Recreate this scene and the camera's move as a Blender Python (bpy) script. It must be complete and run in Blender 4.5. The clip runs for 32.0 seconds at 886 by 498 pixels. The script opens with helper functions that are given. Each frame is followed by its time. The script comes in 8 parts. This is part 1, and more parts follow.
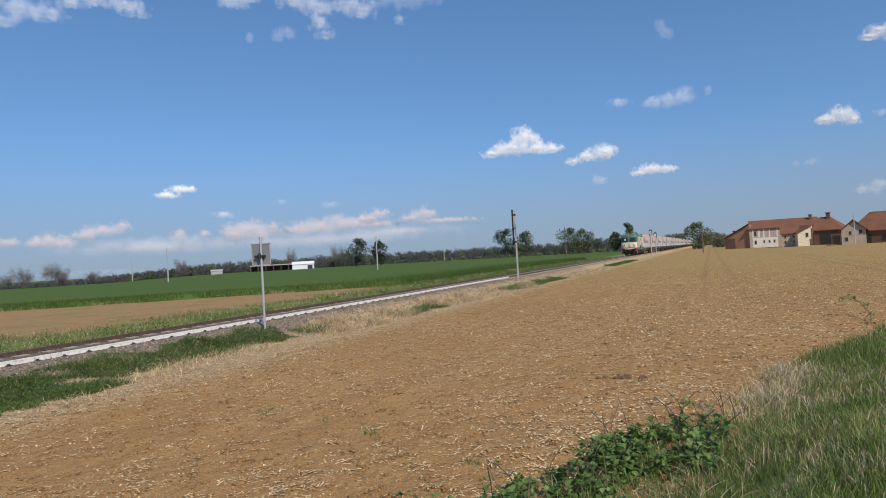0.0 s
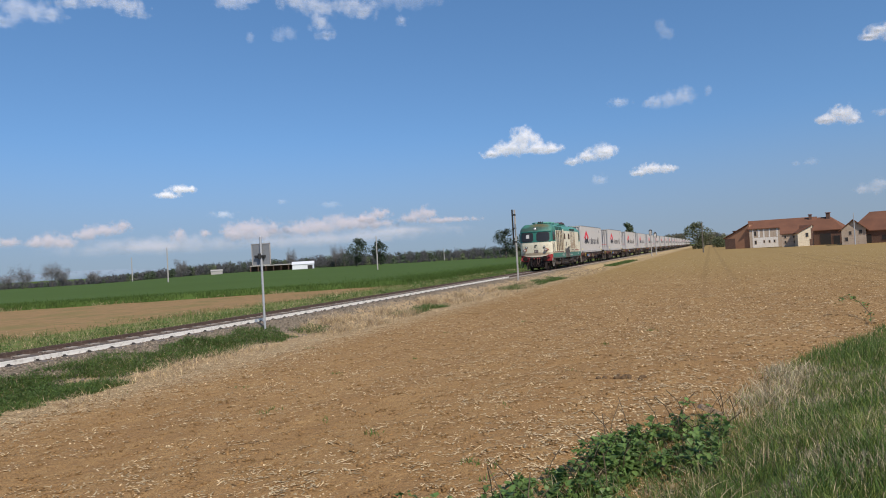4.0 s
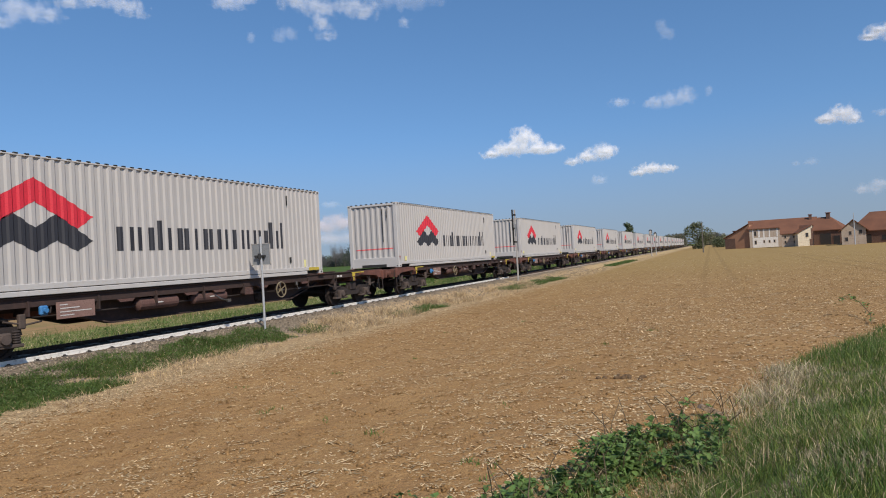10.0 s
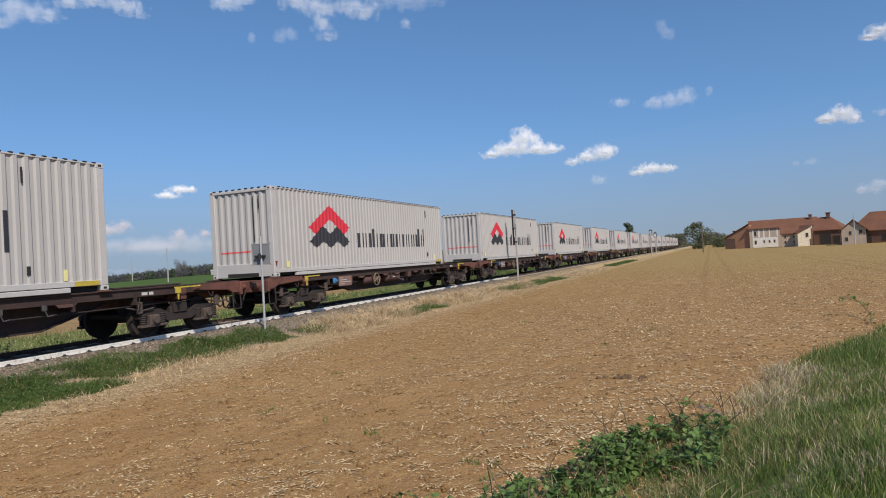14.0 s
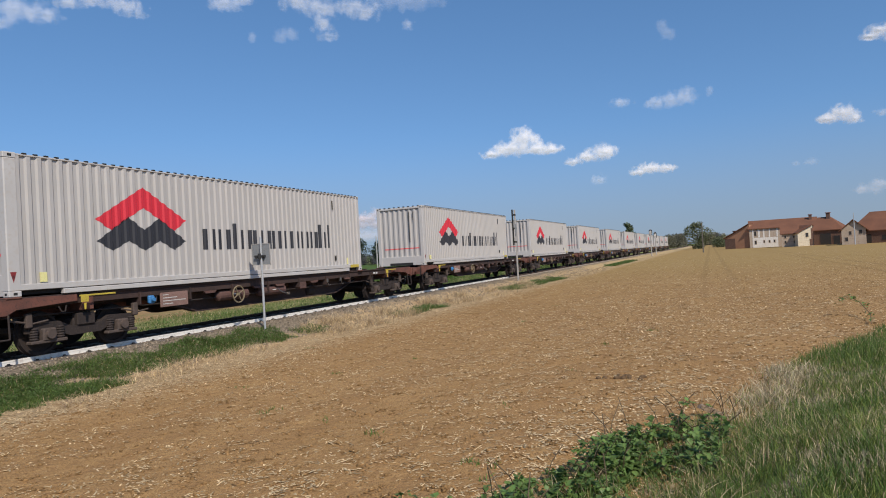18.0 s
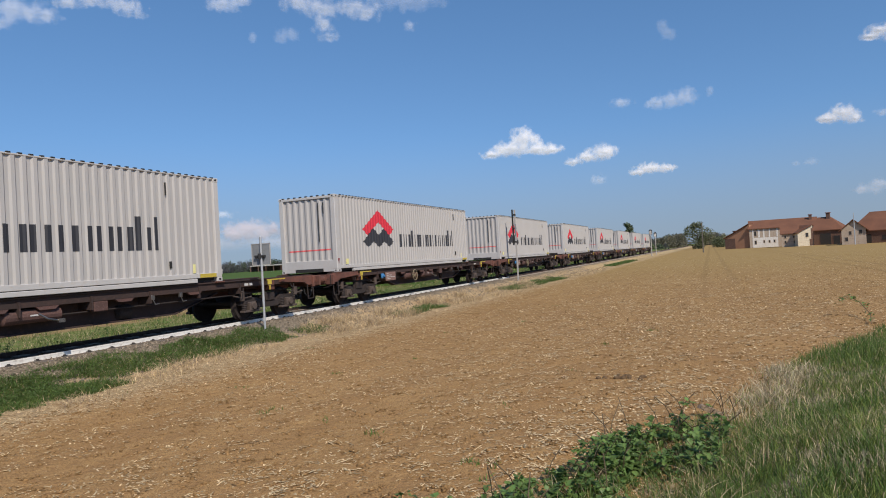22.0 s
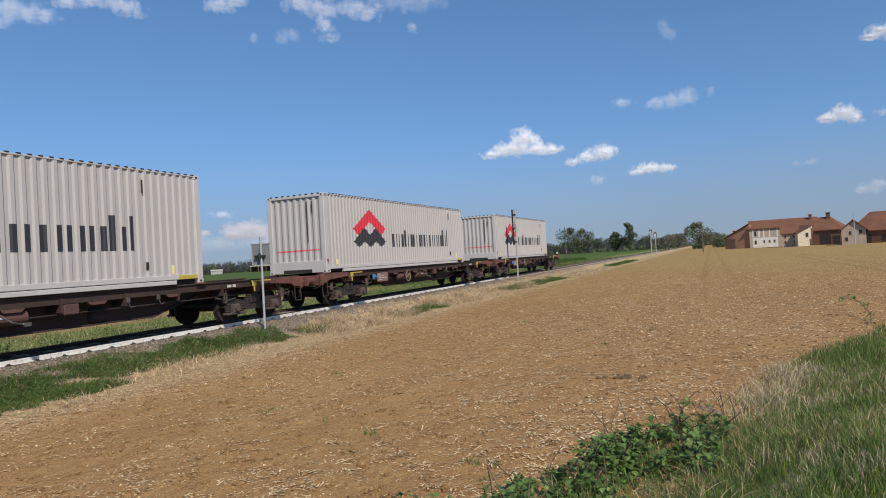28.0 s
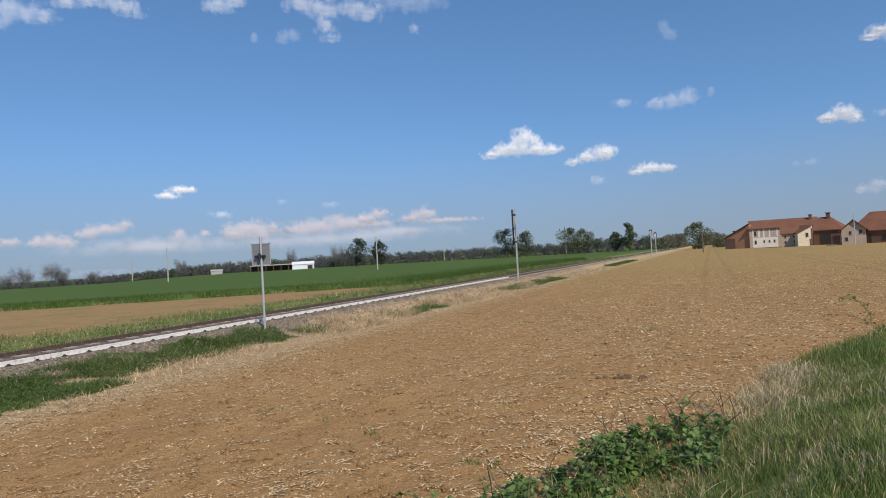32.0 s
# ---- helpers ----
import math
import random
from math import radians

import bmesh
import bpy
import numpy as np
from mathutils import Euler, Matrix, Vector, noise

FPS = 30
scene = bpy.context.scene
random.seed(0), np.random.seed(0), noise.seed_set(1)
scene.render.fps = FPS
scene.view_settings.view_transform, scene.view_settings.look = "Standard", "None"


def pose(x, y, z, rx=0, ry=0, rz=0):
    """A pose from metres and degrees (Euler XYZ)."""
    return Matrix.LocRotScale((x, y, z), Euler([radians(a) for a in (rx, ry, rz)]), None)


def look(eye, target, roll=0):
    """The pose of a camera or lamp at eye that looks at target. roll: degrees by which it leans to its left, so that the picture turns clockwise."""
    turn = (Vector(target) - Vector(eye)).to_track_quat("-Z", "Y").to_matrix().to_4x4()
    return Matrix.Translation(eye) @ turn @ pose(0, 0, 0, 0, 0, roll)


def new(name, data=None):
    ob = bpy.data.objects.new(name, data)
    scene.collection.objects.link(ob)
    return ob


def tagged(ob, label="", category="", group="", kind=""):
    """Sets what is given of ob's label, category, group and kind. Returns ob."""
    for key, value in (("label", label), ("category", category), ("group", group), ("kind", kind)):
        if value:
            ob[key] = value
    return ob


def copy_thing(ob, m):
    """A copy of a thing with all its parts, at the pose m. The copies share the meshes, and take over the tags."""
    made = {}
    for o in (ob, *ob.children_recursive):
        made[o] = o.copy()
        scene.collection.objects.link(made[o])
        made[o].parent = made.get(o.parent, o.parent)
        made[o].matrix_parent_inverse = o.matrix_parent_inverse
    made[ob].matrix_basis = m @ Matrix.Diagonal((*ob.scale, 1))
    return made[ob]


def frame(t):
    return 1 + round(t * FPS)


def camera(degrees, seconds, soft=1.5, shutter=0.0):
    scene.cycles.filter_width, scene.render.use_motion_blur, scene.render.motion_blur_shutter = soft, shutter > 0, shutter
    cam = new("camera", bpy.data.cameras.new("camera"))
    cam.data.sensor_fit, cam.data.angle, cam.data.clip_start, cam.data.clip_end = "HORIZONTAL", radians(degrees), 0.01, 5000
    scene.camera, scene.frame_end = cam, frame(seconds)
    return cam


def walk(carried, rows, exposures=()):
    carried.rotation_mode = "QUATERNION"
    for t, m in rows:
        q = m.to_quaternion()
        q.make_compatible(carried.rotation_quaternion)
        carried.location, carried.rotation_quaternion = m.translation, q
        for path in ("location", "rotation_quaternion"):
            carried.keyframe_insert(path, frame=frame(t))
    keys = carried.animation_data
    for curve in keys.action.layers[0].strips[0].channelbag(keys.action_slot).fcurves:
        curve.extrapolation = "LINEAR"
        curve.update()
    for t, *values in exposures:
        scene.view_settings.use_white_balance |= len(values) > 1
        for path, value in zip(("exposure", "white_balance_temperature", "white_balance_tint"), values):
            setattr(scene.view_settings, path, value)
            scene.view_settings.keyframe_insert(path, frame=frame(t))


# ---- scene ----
# camera: stands still on the grass bank beside the field
EYE = (0.0, -13.965, 1.580)
cam = camera(69.66, 32.0, soft=1.0)
VIEW = look(EYE, (0.92198, -13.578, 1.59351), -3.25)
walk(cam, [(0.0, VIEW), (32.0, VIEW)], exposures=[(0.0, 0.0), (32.0, 0.0)])

# ---- world and sun ----
SUN_ELEV, SUN_AZ = 44.5, 228.0          # azimuth: degrees from +x towards +y, where the sun stands
world = bpy.data.worlds.new("sky")
scene.world = world
world.use_nodes = True
wn, wl = world.node_tree.nodes, world.node_tree.links
sky = wn.new("ShaderNodeTexSky")
sky.sky_type = "NISHITA"
sky.sun_disc = False
sky.sun_elevation = radians(SUN_ELEV)
sky.sun_rotation = radians(90.0 - SUN_AZ)
sky.air_density, sky.dust_density, sky.ozone_density = 1.0, 0.2, 3.0
# the sky's look-up is lifted off the horizon, for clear dry spring air
sky_tc, sky_map = wn.new("ShaderNodeTexCoord"), wn.new("ShaderNodeMapping")
sky_map.inputs["Location"].default_value = (0, 0, 0.155)
sky_map.inputs["Scale"].default_value = (1, 1, 0.76)
wl.new(sky_tc.outputs["Generated"], sky_map.inputs[0])
wl.new(sky_map.outputs[0], sky.inputs[0])
sky_hs = wn.new("ShaderNodeHueSaturation")
sky_hs.inputs["Hue"].default_value, sky_hs.inputs["Saturation"].default_value = 0.500, 1.15
wl.new(sky.outputs[0], sky_hs.inputs["Color"])
# thin lavender haze low over the plain
sky_sep, sky_low, sky_mix = wn.new("ShaderNodeSeparateXYZ"), wn.new("ShaderNodeMapRange"), wn.new("ShaderNodeMix")
sky_low.interpolation_type = "SMOOTHSTEP"
sky_low.inputs[1].default_value, sky_low.inputs[2].default_value, sky_low.inputs[3].default_value, sky_low.inputs[4].default_value = -0.02, 0.20, 0.80, 0.0
sky_mix.data_type = "RGBA"
sky_mix.inputs[7].default_value = (2.02, 2.28, 2.55, 1)
wl.new(sky_tc.outputs["Generated"], sky_sep.inputs[0])
wl.new(sky_sep.outputs[2], sky_low.inputs[0])
wl.new(sky_low.outputs[0], sky_mix.inputs[0])
wl.new(sky_hs.outputs[0], sky_mix.inputs[6])
wl.new(sky_mix.outputs[2], wn["Background"].inputs[0])
wn["Background"].inputs[1].default_value = 0.139
sun_data = bpy.data.lights.new("sun", "SUN")
sun_data.energy, sun_data.angle, sun_data.color = 4.35, radians(0.53), (1.0, 0.915, 0.80)
sun = new("sun", sun_data)
SUN_DIR = Vector((math.cos(radians(SUN_ELEV)) * math.cos(radians(SUN_AZ)), math.cos(radians(SUN_ELEV)) * math.sin(radians(SUN_AZ)), math.sin(radians(SUN_ELEV))))
sun.matrix_world = look(SUN_DIR * 60, (0, 0, 0))
R = np.random.RandomState(7)


# ---- materials ----
def mat(name, c1, c2=None, rough=0.8, metal=0.0, scale=4.0, scale2=40.0, bump=0.15, bscale=60.0, c3=None, spread=0.5, rand=0.0, coat=0.0, spec=0.4, trans=0.0):
    """Two scales of colour change, a fine relief; rand: change from piece to piece."""
    m = bpy.data.materials.new(name)
    m.use_nodes = True
    n, l = m.node_tree.nodes, m.node_tree.links
    b = n["Principled BSDF"]
    c2 = c2 or tuple(v * 0.75 for v in c1)
    c3 = c3 or tuple(v * 0.6 for v in c2)
    tc = n.new("ShaderNodeTexCoord")
    n1 = n.new("ShaderNodeTexNoise")
    n1.inputs["Scale"].default_value, n1.inputs["Detail"].default_value = scale, 6
    n2 = n.new("ShaderNodeTexNoise")
    n2.inputs["Scale"].default_value, n2.inputs["Detail"].default_value = scale2, 4
    for t in (n1, n2):
        l.new(tc.outputs["Object"], t.inputs["Vector"])
    r1 = n.new("ShaderNodeMapRange")
    r1.inputs[1].default_value, r1.inputs[2].default_value = 0.5 - spread * 0.5, 0.5 + spread * 0.5
    l.new(n1.outputs[0], r1.inputs[0])
    r2 = n.new("ShaderNodeMapRange")
    r2.inputs[1].default_value, r2.inputs[2].default_value, r2.inputs[4].default_value = 0.52, 0.75, 0.8
    l.new(n2.outputs[0], r2.inputs[0])
    m1 = n.new("ShaderNodeMix")
    m1.data_type = "RGBA"
    m1.inputs[6].default_value, m1.inputs[7].default_value = (*c1, 1), (*c2, 1)
    l.new(r1.outputs[0], m1.inputs[0])
    m2 = n.new("ShaderNodeMix")
    m2.data_type = "RGBA"
    m2.inputs[7].default_value = (*c3, 1)
    l.new(m1.outputs[2], m2.inputs[6])
    l.new(r2.outputs[0], m2.inputs[0])
    out = m2.outputs[2]
    if rand:
        oi = n.new("ShaderNodeObjectInfo")
        ge = n.new("ShaderNodeNewGeometry")
        ad = n.new("ShaderNodeMath")
        l.new(oi.outputs["Random"], ad.inputs[0])
        l.new(ge.outputs["Random Per Island"], ad.inputs[1])
        fr = n.new("ShaderNodeMath")
        fr.operation = "FRACT"
        l.new(ad.outputs[0], fr.inputs[0])
        rr = n.new("ShaderNodeMapRange")
        rr.inputs[3].default_value, rr.inputs[4].default_value = 1 - rand, 1 + rand
        l.new(fr.outputs[0], rr.inputs[0])
        hs = n.new("ShaderNodeHueSaturation")
        l.new(rr.outputs[0], hs.inputs["Value"])
        l.new(out, hs.inputs["Color"])
        out = hs.outputs[0]
    l.new(out, b.inputs["Base Color"])
    b.inputs["Roughness"].default_value = rough
    b.inputs["Metallic"].default_value = metal
    b.inputs["Specular IOR Level"].default_value = spec
    b.inputs["Coat Weight"].default_value = coat
    if bump:
        bp = n.new("ShaderNodeBump")
        bp.inputs["Strength"].default_value, bp.inputs["Distance"].default_value = bump, 0.02
        n3 = n.new("ShaderNodeTexNoise")
        n3.inputs["Scale"].default_value, n3.inputs["Detail"].default_value = bscale, 3
        l.new(tc.outputs["Object"], n3.inputs["Vector"])
        l.new(n3.outputs[0], bp.inputs["Height"])
        l.new(bp.outputs[0], b.inputs["Normal"])
    if trans:
        tr = n.new("ShaderNodeBsdfTranslucent")
        l.new(out, tr.inputs[0])
        mx = n.new("ShaderNodeMixShader")
        mx.inputs[0].default_value = trans
        l.new(b.outputs[0], mx.inputs[1])
        l.new(tr.outputs[0], mx.inputs[2])
        l.new(mx.outputs[0], n["Material Output"].inputs[0])
    return m


def stain(m, centre, half, col, soft=0.25, nscale=2.2, namp=0.6):
    """A blot of its own shape on a material, in the thing's space."""
    n, l = m.node_tree.nodes, m.node_tree.links
    b = n["Principled BSDF"]
    src = b.inputs["Base Color"].links[0].from_socket
    tc = n.new("ShaderNodeTexCoord")
    mp = n.new("ShaderNodeVectorMath")
    mp.operation = "SUBTRACT"
    mp.inputs[1].default_value = centre
    l.new(tc.outputs["Object"], mp.inputs[0])
    dv = n.new("ShaderNodeVectorMath")
    dv.operation = "DIVIDE"
    dv.inputs[1].default_value = half
    l.new(mp.outputs[0], dv.inputs[0])
    ln = n.new("ShaderNodeVectorMath")
    ln.operation = "LENGTH"
    l.new(dv.outputs[0], ln.inputs[0])
    nz = n.new("ShaderNodeTexNoise")
    nz.inputs["Scale"].default_value, nz.inputs["Detail"].default_value = nscale, 5
    l.new(tc.outputs["Object"], nz.inputs["Vector"])
    ad = n.new("ShaderNodeMath")
    ad.operation = "MULTIPLY_ADD"
    ad.inputs[1].default_value = namp * 2
    l.new(nz.outputs[0], ad.inputs[0])
    l.new(ln.outputs["Value"], ad.inputs[2])
    mr = n.new("ShaderNodeMapRange")
    mr.interpolation_type = "SMOOTHSTEP"
    mr.inputs[1].default_value, mr.inputs[2].default_value = 1.0 + namp + soft, 1.0 + namp - soft
    mr.inputs[3].default_value, mr.inputs[4].default_value = 0.0, 1.0
    l.new(ad.outputs[0], mr.inputs[0])
    mx = n.new("ShaderNodeMix")
    mx.data_type = "RGBA"
    mx.inputs[7].default_value = (*col, 1)
    l.new(src, mx.inputs[6])
    l.new(mr.outputs[0], mx.inputs[0])
    l.new(mx.outputs[2], b.inputs["Base Color"])
    return m


def glass_mat(name, tint, rough=0.05):
    m = mat(name, tint, tint, rough=rough, bump=0.0, spec=0.32)
    return m


M_WHITE = mat("container_paint", (0.445, 0.421, 0.40), (0.395, 0.375, 0.355), rough=0.55, scale=0.9, scale2=9, c3=(0.44, 0.40, 0.36), bump=0.05, spread=0.6)
M_POST = mat("container_frame_paint", (0.50, 0.479, 0.457), (0.45, 0.43, 0.41), rough=0.5, scale=2, scale2=14, c3=(0.45, 0.40, 0.35), bump=0.05)
# near-black for dark trim, and for shade painted into holes and gaps
M_DARK = mat("dark_trim_and_gap_shade", (0.03, 0.028, 0.026), (0.02, 0.02, 0.02), rough=0.9)
M_RED = mat("emblem_red", (0.62, 0.03, 0.05), (0.56, 0.03, 0.045), rough=0.5, scale=1.5, bump=0.03)
M_INK = mat("emblem_black", (0.028, 0.028, 0.034), (0.036, 0.036, 0.042), rough=0.5, scale=1.5, bump=0.03)
M_TAPE = mat("red_tape", (0.72, 0.09, 0.10), (0.66, 0.12, 0.12), rough=0.4, bump=0)
M_YEL = mat("yellow_paint", (0.55, 0.43, 0.05), (0.42, 0.31, 0.05), rough=0.6, scale=6, c3=(0.25, 0.16, 0.05))
M_PALEYEL = mat("pale_yellow_sticker", (0.78, 0.72, 0.30), (0.7, 0.65, 0.3), rough=0.6, bump=0)
M_RUST = mat("wagon_brown", (0.19, 0.072, 0.050), (0.072, 0.036, 0.028), rough=0.8, scale=3.0, scale2=16, c3=(0.045, 0.03, 0.026), bump=0.3, bscale=35)
M_GRIME = mat("bogie_grime", (0.036, 0.026, 0.023), (0.024, 0.018, 0.016), rough=0.85, scale=5, scale2=30, c3=(0.065, 0.047, 0.038), bump=0.3)
M_GRIT = mat("axlebox_dust", (0.105, 0.076, 0.063), (0.062, 0.046, 0.038), rough=0.85, scale=6, c3=(0.05, 0.04, 0.035), bump=0.3)
# wagon brown with the shade under the container put into its colour
M_BEAM = mat("shaded_wagon_brown", (0.055, 0.032, 0.027), (0.035, 0.024, 0.021), rough=0.85, scale=2.0, scale2=12, c3=(0.08, 0.042, 0.033), bump=0.3)
M_DRIFT = mat("grey_driftwood", (0.34, 0.25, 0.17), (0.20, 0.14, 0.09), rough=0.9, scale=8, bump=0.5)
M_STEEL = mat("worn_steel", (0.30, 0.28, 0.26), (0.22, 0.2, 0.18), rough=0.35, metal=0.9, scale=6)
M_BLUE = mat("blue_valve_paint", (0.05, 0.22, 0.46), (0.04, 0.15, 0.34), rough=0.6)
M_WHEELY = mat("dull_cream_handwheel", (0.26, 0.21, 0.13), (0.17, 0.13, 0.08), rough=0.6, scale=8)
M_TANK = mat("dusty_tank_brown", (0.125, 0.062, 0.05), (0.07, 0.04, 0.034), rough=0.85, scale=3, c3=(0.16, 0.10, 0.085))
M_LABEL = mat("label_board", (0.27, 0.165, 0.135), (0.20, 0.115, 0.095), rough=0.8, scale=6)
M_LETTER = mat("white_lettering", (0.62, 0.60, 0.56), (0.5, 0.48, 0.45), rough=0.7)
M_CREAM = stain(stain(mat("loco_cream", (0.74, 0.69, 0.535), (0.68, 0.625, 0.47), rough=0.5, scale=1.3, scale2=5, c3=(0.55, 0.48, 0.34), bump=0.05, coat=0.15), (-0.72, -1.42, 1.60), (0.48, 2.0, 0.26), (0.13, 0.11, 0.09), 0.5, 5.0, 1.2),
                (0.15, -1.42, 1.40), (0.95, 2.0, 0.44), (0.035, 0.03, 0.027), 0.12, 3.5, 0.5)
for cx, cz, rx, rz in ((0.48, 1.84, 0.15, 0.15), (0.76, 1.86, 0.16, 0.15), (1.12, 1.90, 0.14, 0.19), (0.22, 1.80, 0.18, 0.12), (-0.78, 2.08, 0.035, 0.09), (-0.68, 2.05, 0.03, 0.07), (-0.30, 1.98, 0.035, 0.10), (-0.40, 1.94, 0.03, 0.06)):
    stain(M_CREAM, (cx, -1.42, cz), (rx, 2.0, rz), (0.035, 0.03, 0.027), 0.10, 6.0, 0.12)
for cx in (-5.4, -4.9, -3.6, -2.4, 2.2, 3.2, 4.6):
    stain(M_CREAM, (cx, -1.42, 1.46), (0.9, 2.0, 0.10), (0.40, 0.34, 0.24), 0.5, 5.0, 0.5)
stain(M_CREAM, (-6.6, 0.0, 1.42), (0.6, 1.6, 0.13), (0.34, 0.27, 0.19), 0.5, 5.0, 0.5)
M_GREEN = stain(mat("loco_green", (0.026, 0.165, 0.126), (0.024, 0.135, 0.104), rough=0.5, scale=1.3, scale2=5, c3=(0.045, 0.15, 0.115), bump=0.05, coat=0.15),
                (0.12, -1.42, 1.20), (0.98, 2.0, 0.8), (0.045, 0.038, 0.033), 0.14, 3.5, 0.4)
stain(M_GREEN, (-0.65, -1.42, 1.2), (0.30, 2.0, 0.14), (0.13, 0.115, 0.10), 0.5, 6.0, 1.3)
stain(M_GREEN, (0.80, -1.42, 1.22), (0.16, 2.0, 0.10), (0.20, 0.18, 0.16), 0.5, 7.0, 1.3)
for cx in (-5.6, -4.2, -2.9, 2.6, 4.4, 5.6):
    stain(M_GREEN, (cx, -1.42, 0.98), (1.0, 2.0, 0.09), (0.05, 0.06, 0.05), 0.5, 5.0, 0.5)
M_TEAL = mat("loco_roof_teal", (0.085, 0.275, 0.228), (0.062, 0.22, 0.176), rough=0.6, scale=1.0, scale2=6, c3=(0.12, 0.20, 0.155), bump=0.06)
M_BROW = stain(mat("cab_roof_green", (0.052, 0.19, 0.145), (0.066, 0.20, 0.15), rough=0.6, scale=2.0, c3=(0.09, 0.20, 0.14), bump=0.06), (-6.1, -0.3, 3.86), (0.5, 0.75, 0.26), (0.11, 0.10, 0.045), 0.5)
stain(M_BROW, (-6.4, 0.4, 3.6), (0.5, 1.3, 0.22), (0.045, 0.085, 0.065), 0.5)
M_LRED = mat("loco_red", (0.30, 0.03, 0.032), (0.20, 0.026, 0.028), rough=0.6, scale=2.5, scale2=9, c3=(0.045, 0.022, 0.022))
M_SLAT = mat("louvre_slat", (0.54, 0.49, 0.38), (0.39, 0.31, 0.225), rough=0.6, scale=0.8, scale2=3, c3=(0.24, 0.14, 0.09))
M_EMB = mat("emblem_dark_green", (0.035, 0.09, 0.06), (0.03, 0.07, 0.05), rough=0.6)
M_SLATR = mat("rusted_louvre_slat", (0.46, 0.36, 0.25), (0.36, 0.255, 0.165), rough=0.75, scale=1.2, scale2=4, c3=(0.15, 0.08, 0.055))
M_CABLE = mat("dull_cable", (0.36, 0.33, 0.28), (0.24, 0.22, 0.19), rough=0.7)
M_NOSERED = stain(mat("sooty_nose_red", (0.36, 0.03, 0.032), (0.25, 0.026, 0.028), rough=0.65, scale=2.5, scale2=9, c3=(0.05, 0.022, 0.022)), (-6.6, -0.15, 1.08), (1.0, 0.95, 0.30), (0.022, 0.018, 0.017), 0.3, 4.0)
M_LGRIT = mat("loco_axlebox_dust", (0.12, 0.105, 0.093), (0.055, 0.048, 0.042), rough=0.85, scale=6, c3=(0.04, 0.034, 0.03), bump=0.3)
M_TEALL = mat("pale_teal_ring", (0.16, 0.40, 0.33), (0.13, 0.34, 0.28), rough=0.6, scale=1.5)
# black of sooty parts, also of the shade filled in below the locomotive
M_BLACKG = mat("soot_and_shade_black", (0.014, 0.012, 0.011), (0.022, 0.018, 0.016), rough=0.95, scale=6, c3=(0.05, 0.022, 0.02), spec=0.1)
M_GLASS = glass_mat("cab_glass", (0.030, 0.030, 0.031), 0.07)
M_BLACK = mat("black_rubber", (0.022, 0.022, 0.022), (0.03, 0.03, 0.03), rough=0.7)
M_SOOT = mat("exhaust_brown", (0.095, 0.05, 0.045), (0.06, 0.036, 0.034), rough=0.8, scale=3, bump=0.3)
M_LENS = mat("lamp_lens", (0.50, 0.50, 0.48), (0.42, 0.42, 0.41), rough=0.15, bump=0, spec=0.8)
M_LAMPH = mat("lamp_housing", (0.30, 0.13, 0.085), (0.22, 0.10, 0.07), rough=0.6)
M_CLIPS = mat("clip_steel", (0.06, 0.05, 0.045), (0.04, 0.035, 0.03), rough=0.8)
M_RAILW = mat("rail_white_paint", (0.86, 0.82, 0.74), (0.76, 0.71, 0.63), rough=0.8, scale=2.5, scale2=11, c3=(0.42, 0.36, 0.30), bump=0.1)
M_RAILG = mat("rusty_rail_side", (0.105, 0.065, 0.048), (0.075, 0.048, 0.038), rough=0.85, scale=3, scale2=20, c3=(0.16, 0.12, 0.09))
M_RAILTOP = mat("dull_rail_top", (0.075, 0.058, 0.048), (0.055, 0.044, 0.037), rough=1.0, scale=3, spec=0.0)
M_BED = mat("oily_ballast_stone", (0.20, 0.155, 0.125), (0.13, 0.10, 0.08), rough=0.95, scale=8, rand=0.35, bump=0.2)
M_PLATE = mat("dusty_base_plate", (0.42, 0.37, 0.31), (0.30, 0.25, 0.20), rough=0.9, scale=4)
M_RAILR = mat("rail_rust", (0.13, 0.075, 0.05), (0.09, 0.055, 0.04), rough=0.8, scale=4)
M_SLEEP = mat("weathered_sleeper", (0.15, 0.125, 0.105), (0.11, 0.092, 0.078), rough=0.9, scale=3, scale2=30, rand=0.2, bump=0.4)
M_STONE = mat("ballast_stone", (0.27, 0.218, 0.16), (0.175, 0.138, 0.10), rough=0.95, scale=8, rand=0.6, bump=0.2)
M_CLOD = mat("dry_soil_clod", (0.31, 0.185, 0.080), (0.235, 0.135, 0.056), rough=1.0, scale=6, rand=0.3, bump=0.4, c3=(0.18, 0.10, 0.042), spec=0.1)
M_STRAW = mat("dry_straw", (0.72, 0.545, 0.315), (0.50, 0.35, 0.185), rough=0.8, rand=0.35, bump=0, spec=0.2)
M_GRASS = mat("verge_grass", (0.215, 0.25, 0.062), (0.165, 0.205, 0.05), rough=0.6, rand=0.45, scale=0.8, bump=0, c3=(0.26, 0.28, 0.09), trans=0.35, spec=0.25)
M_GRASSD = mat("lush_grass", (0.12, 0.188, 0.042), (0.09, 0.152, 0.034), rough=0.55, rand=0.4, scale=0.8, bump=0, c3=(0.12, 0.19, 0.05), trans=0.35, spec=0.3)
M_WEED = mat("leafy_weed", (0.105, 0.165, 0.045), (0.080, 0.132, 0.034), rough=0.55, rand=0.4, scale=0.8, bump=0, c3=(0.13, 0.19, 0.045), trans=0.3, spec=0.25)
M_GRASSK = mat("dark_trackside_grass", (0.098, 0.152, 0.036), (0.074, 0.122, 0.028), rough=0.6, rand=0.4, scale=0.8, bump=0, c3=(0.085, 0.13, 0.035), trans=0.3, spec=0.25)
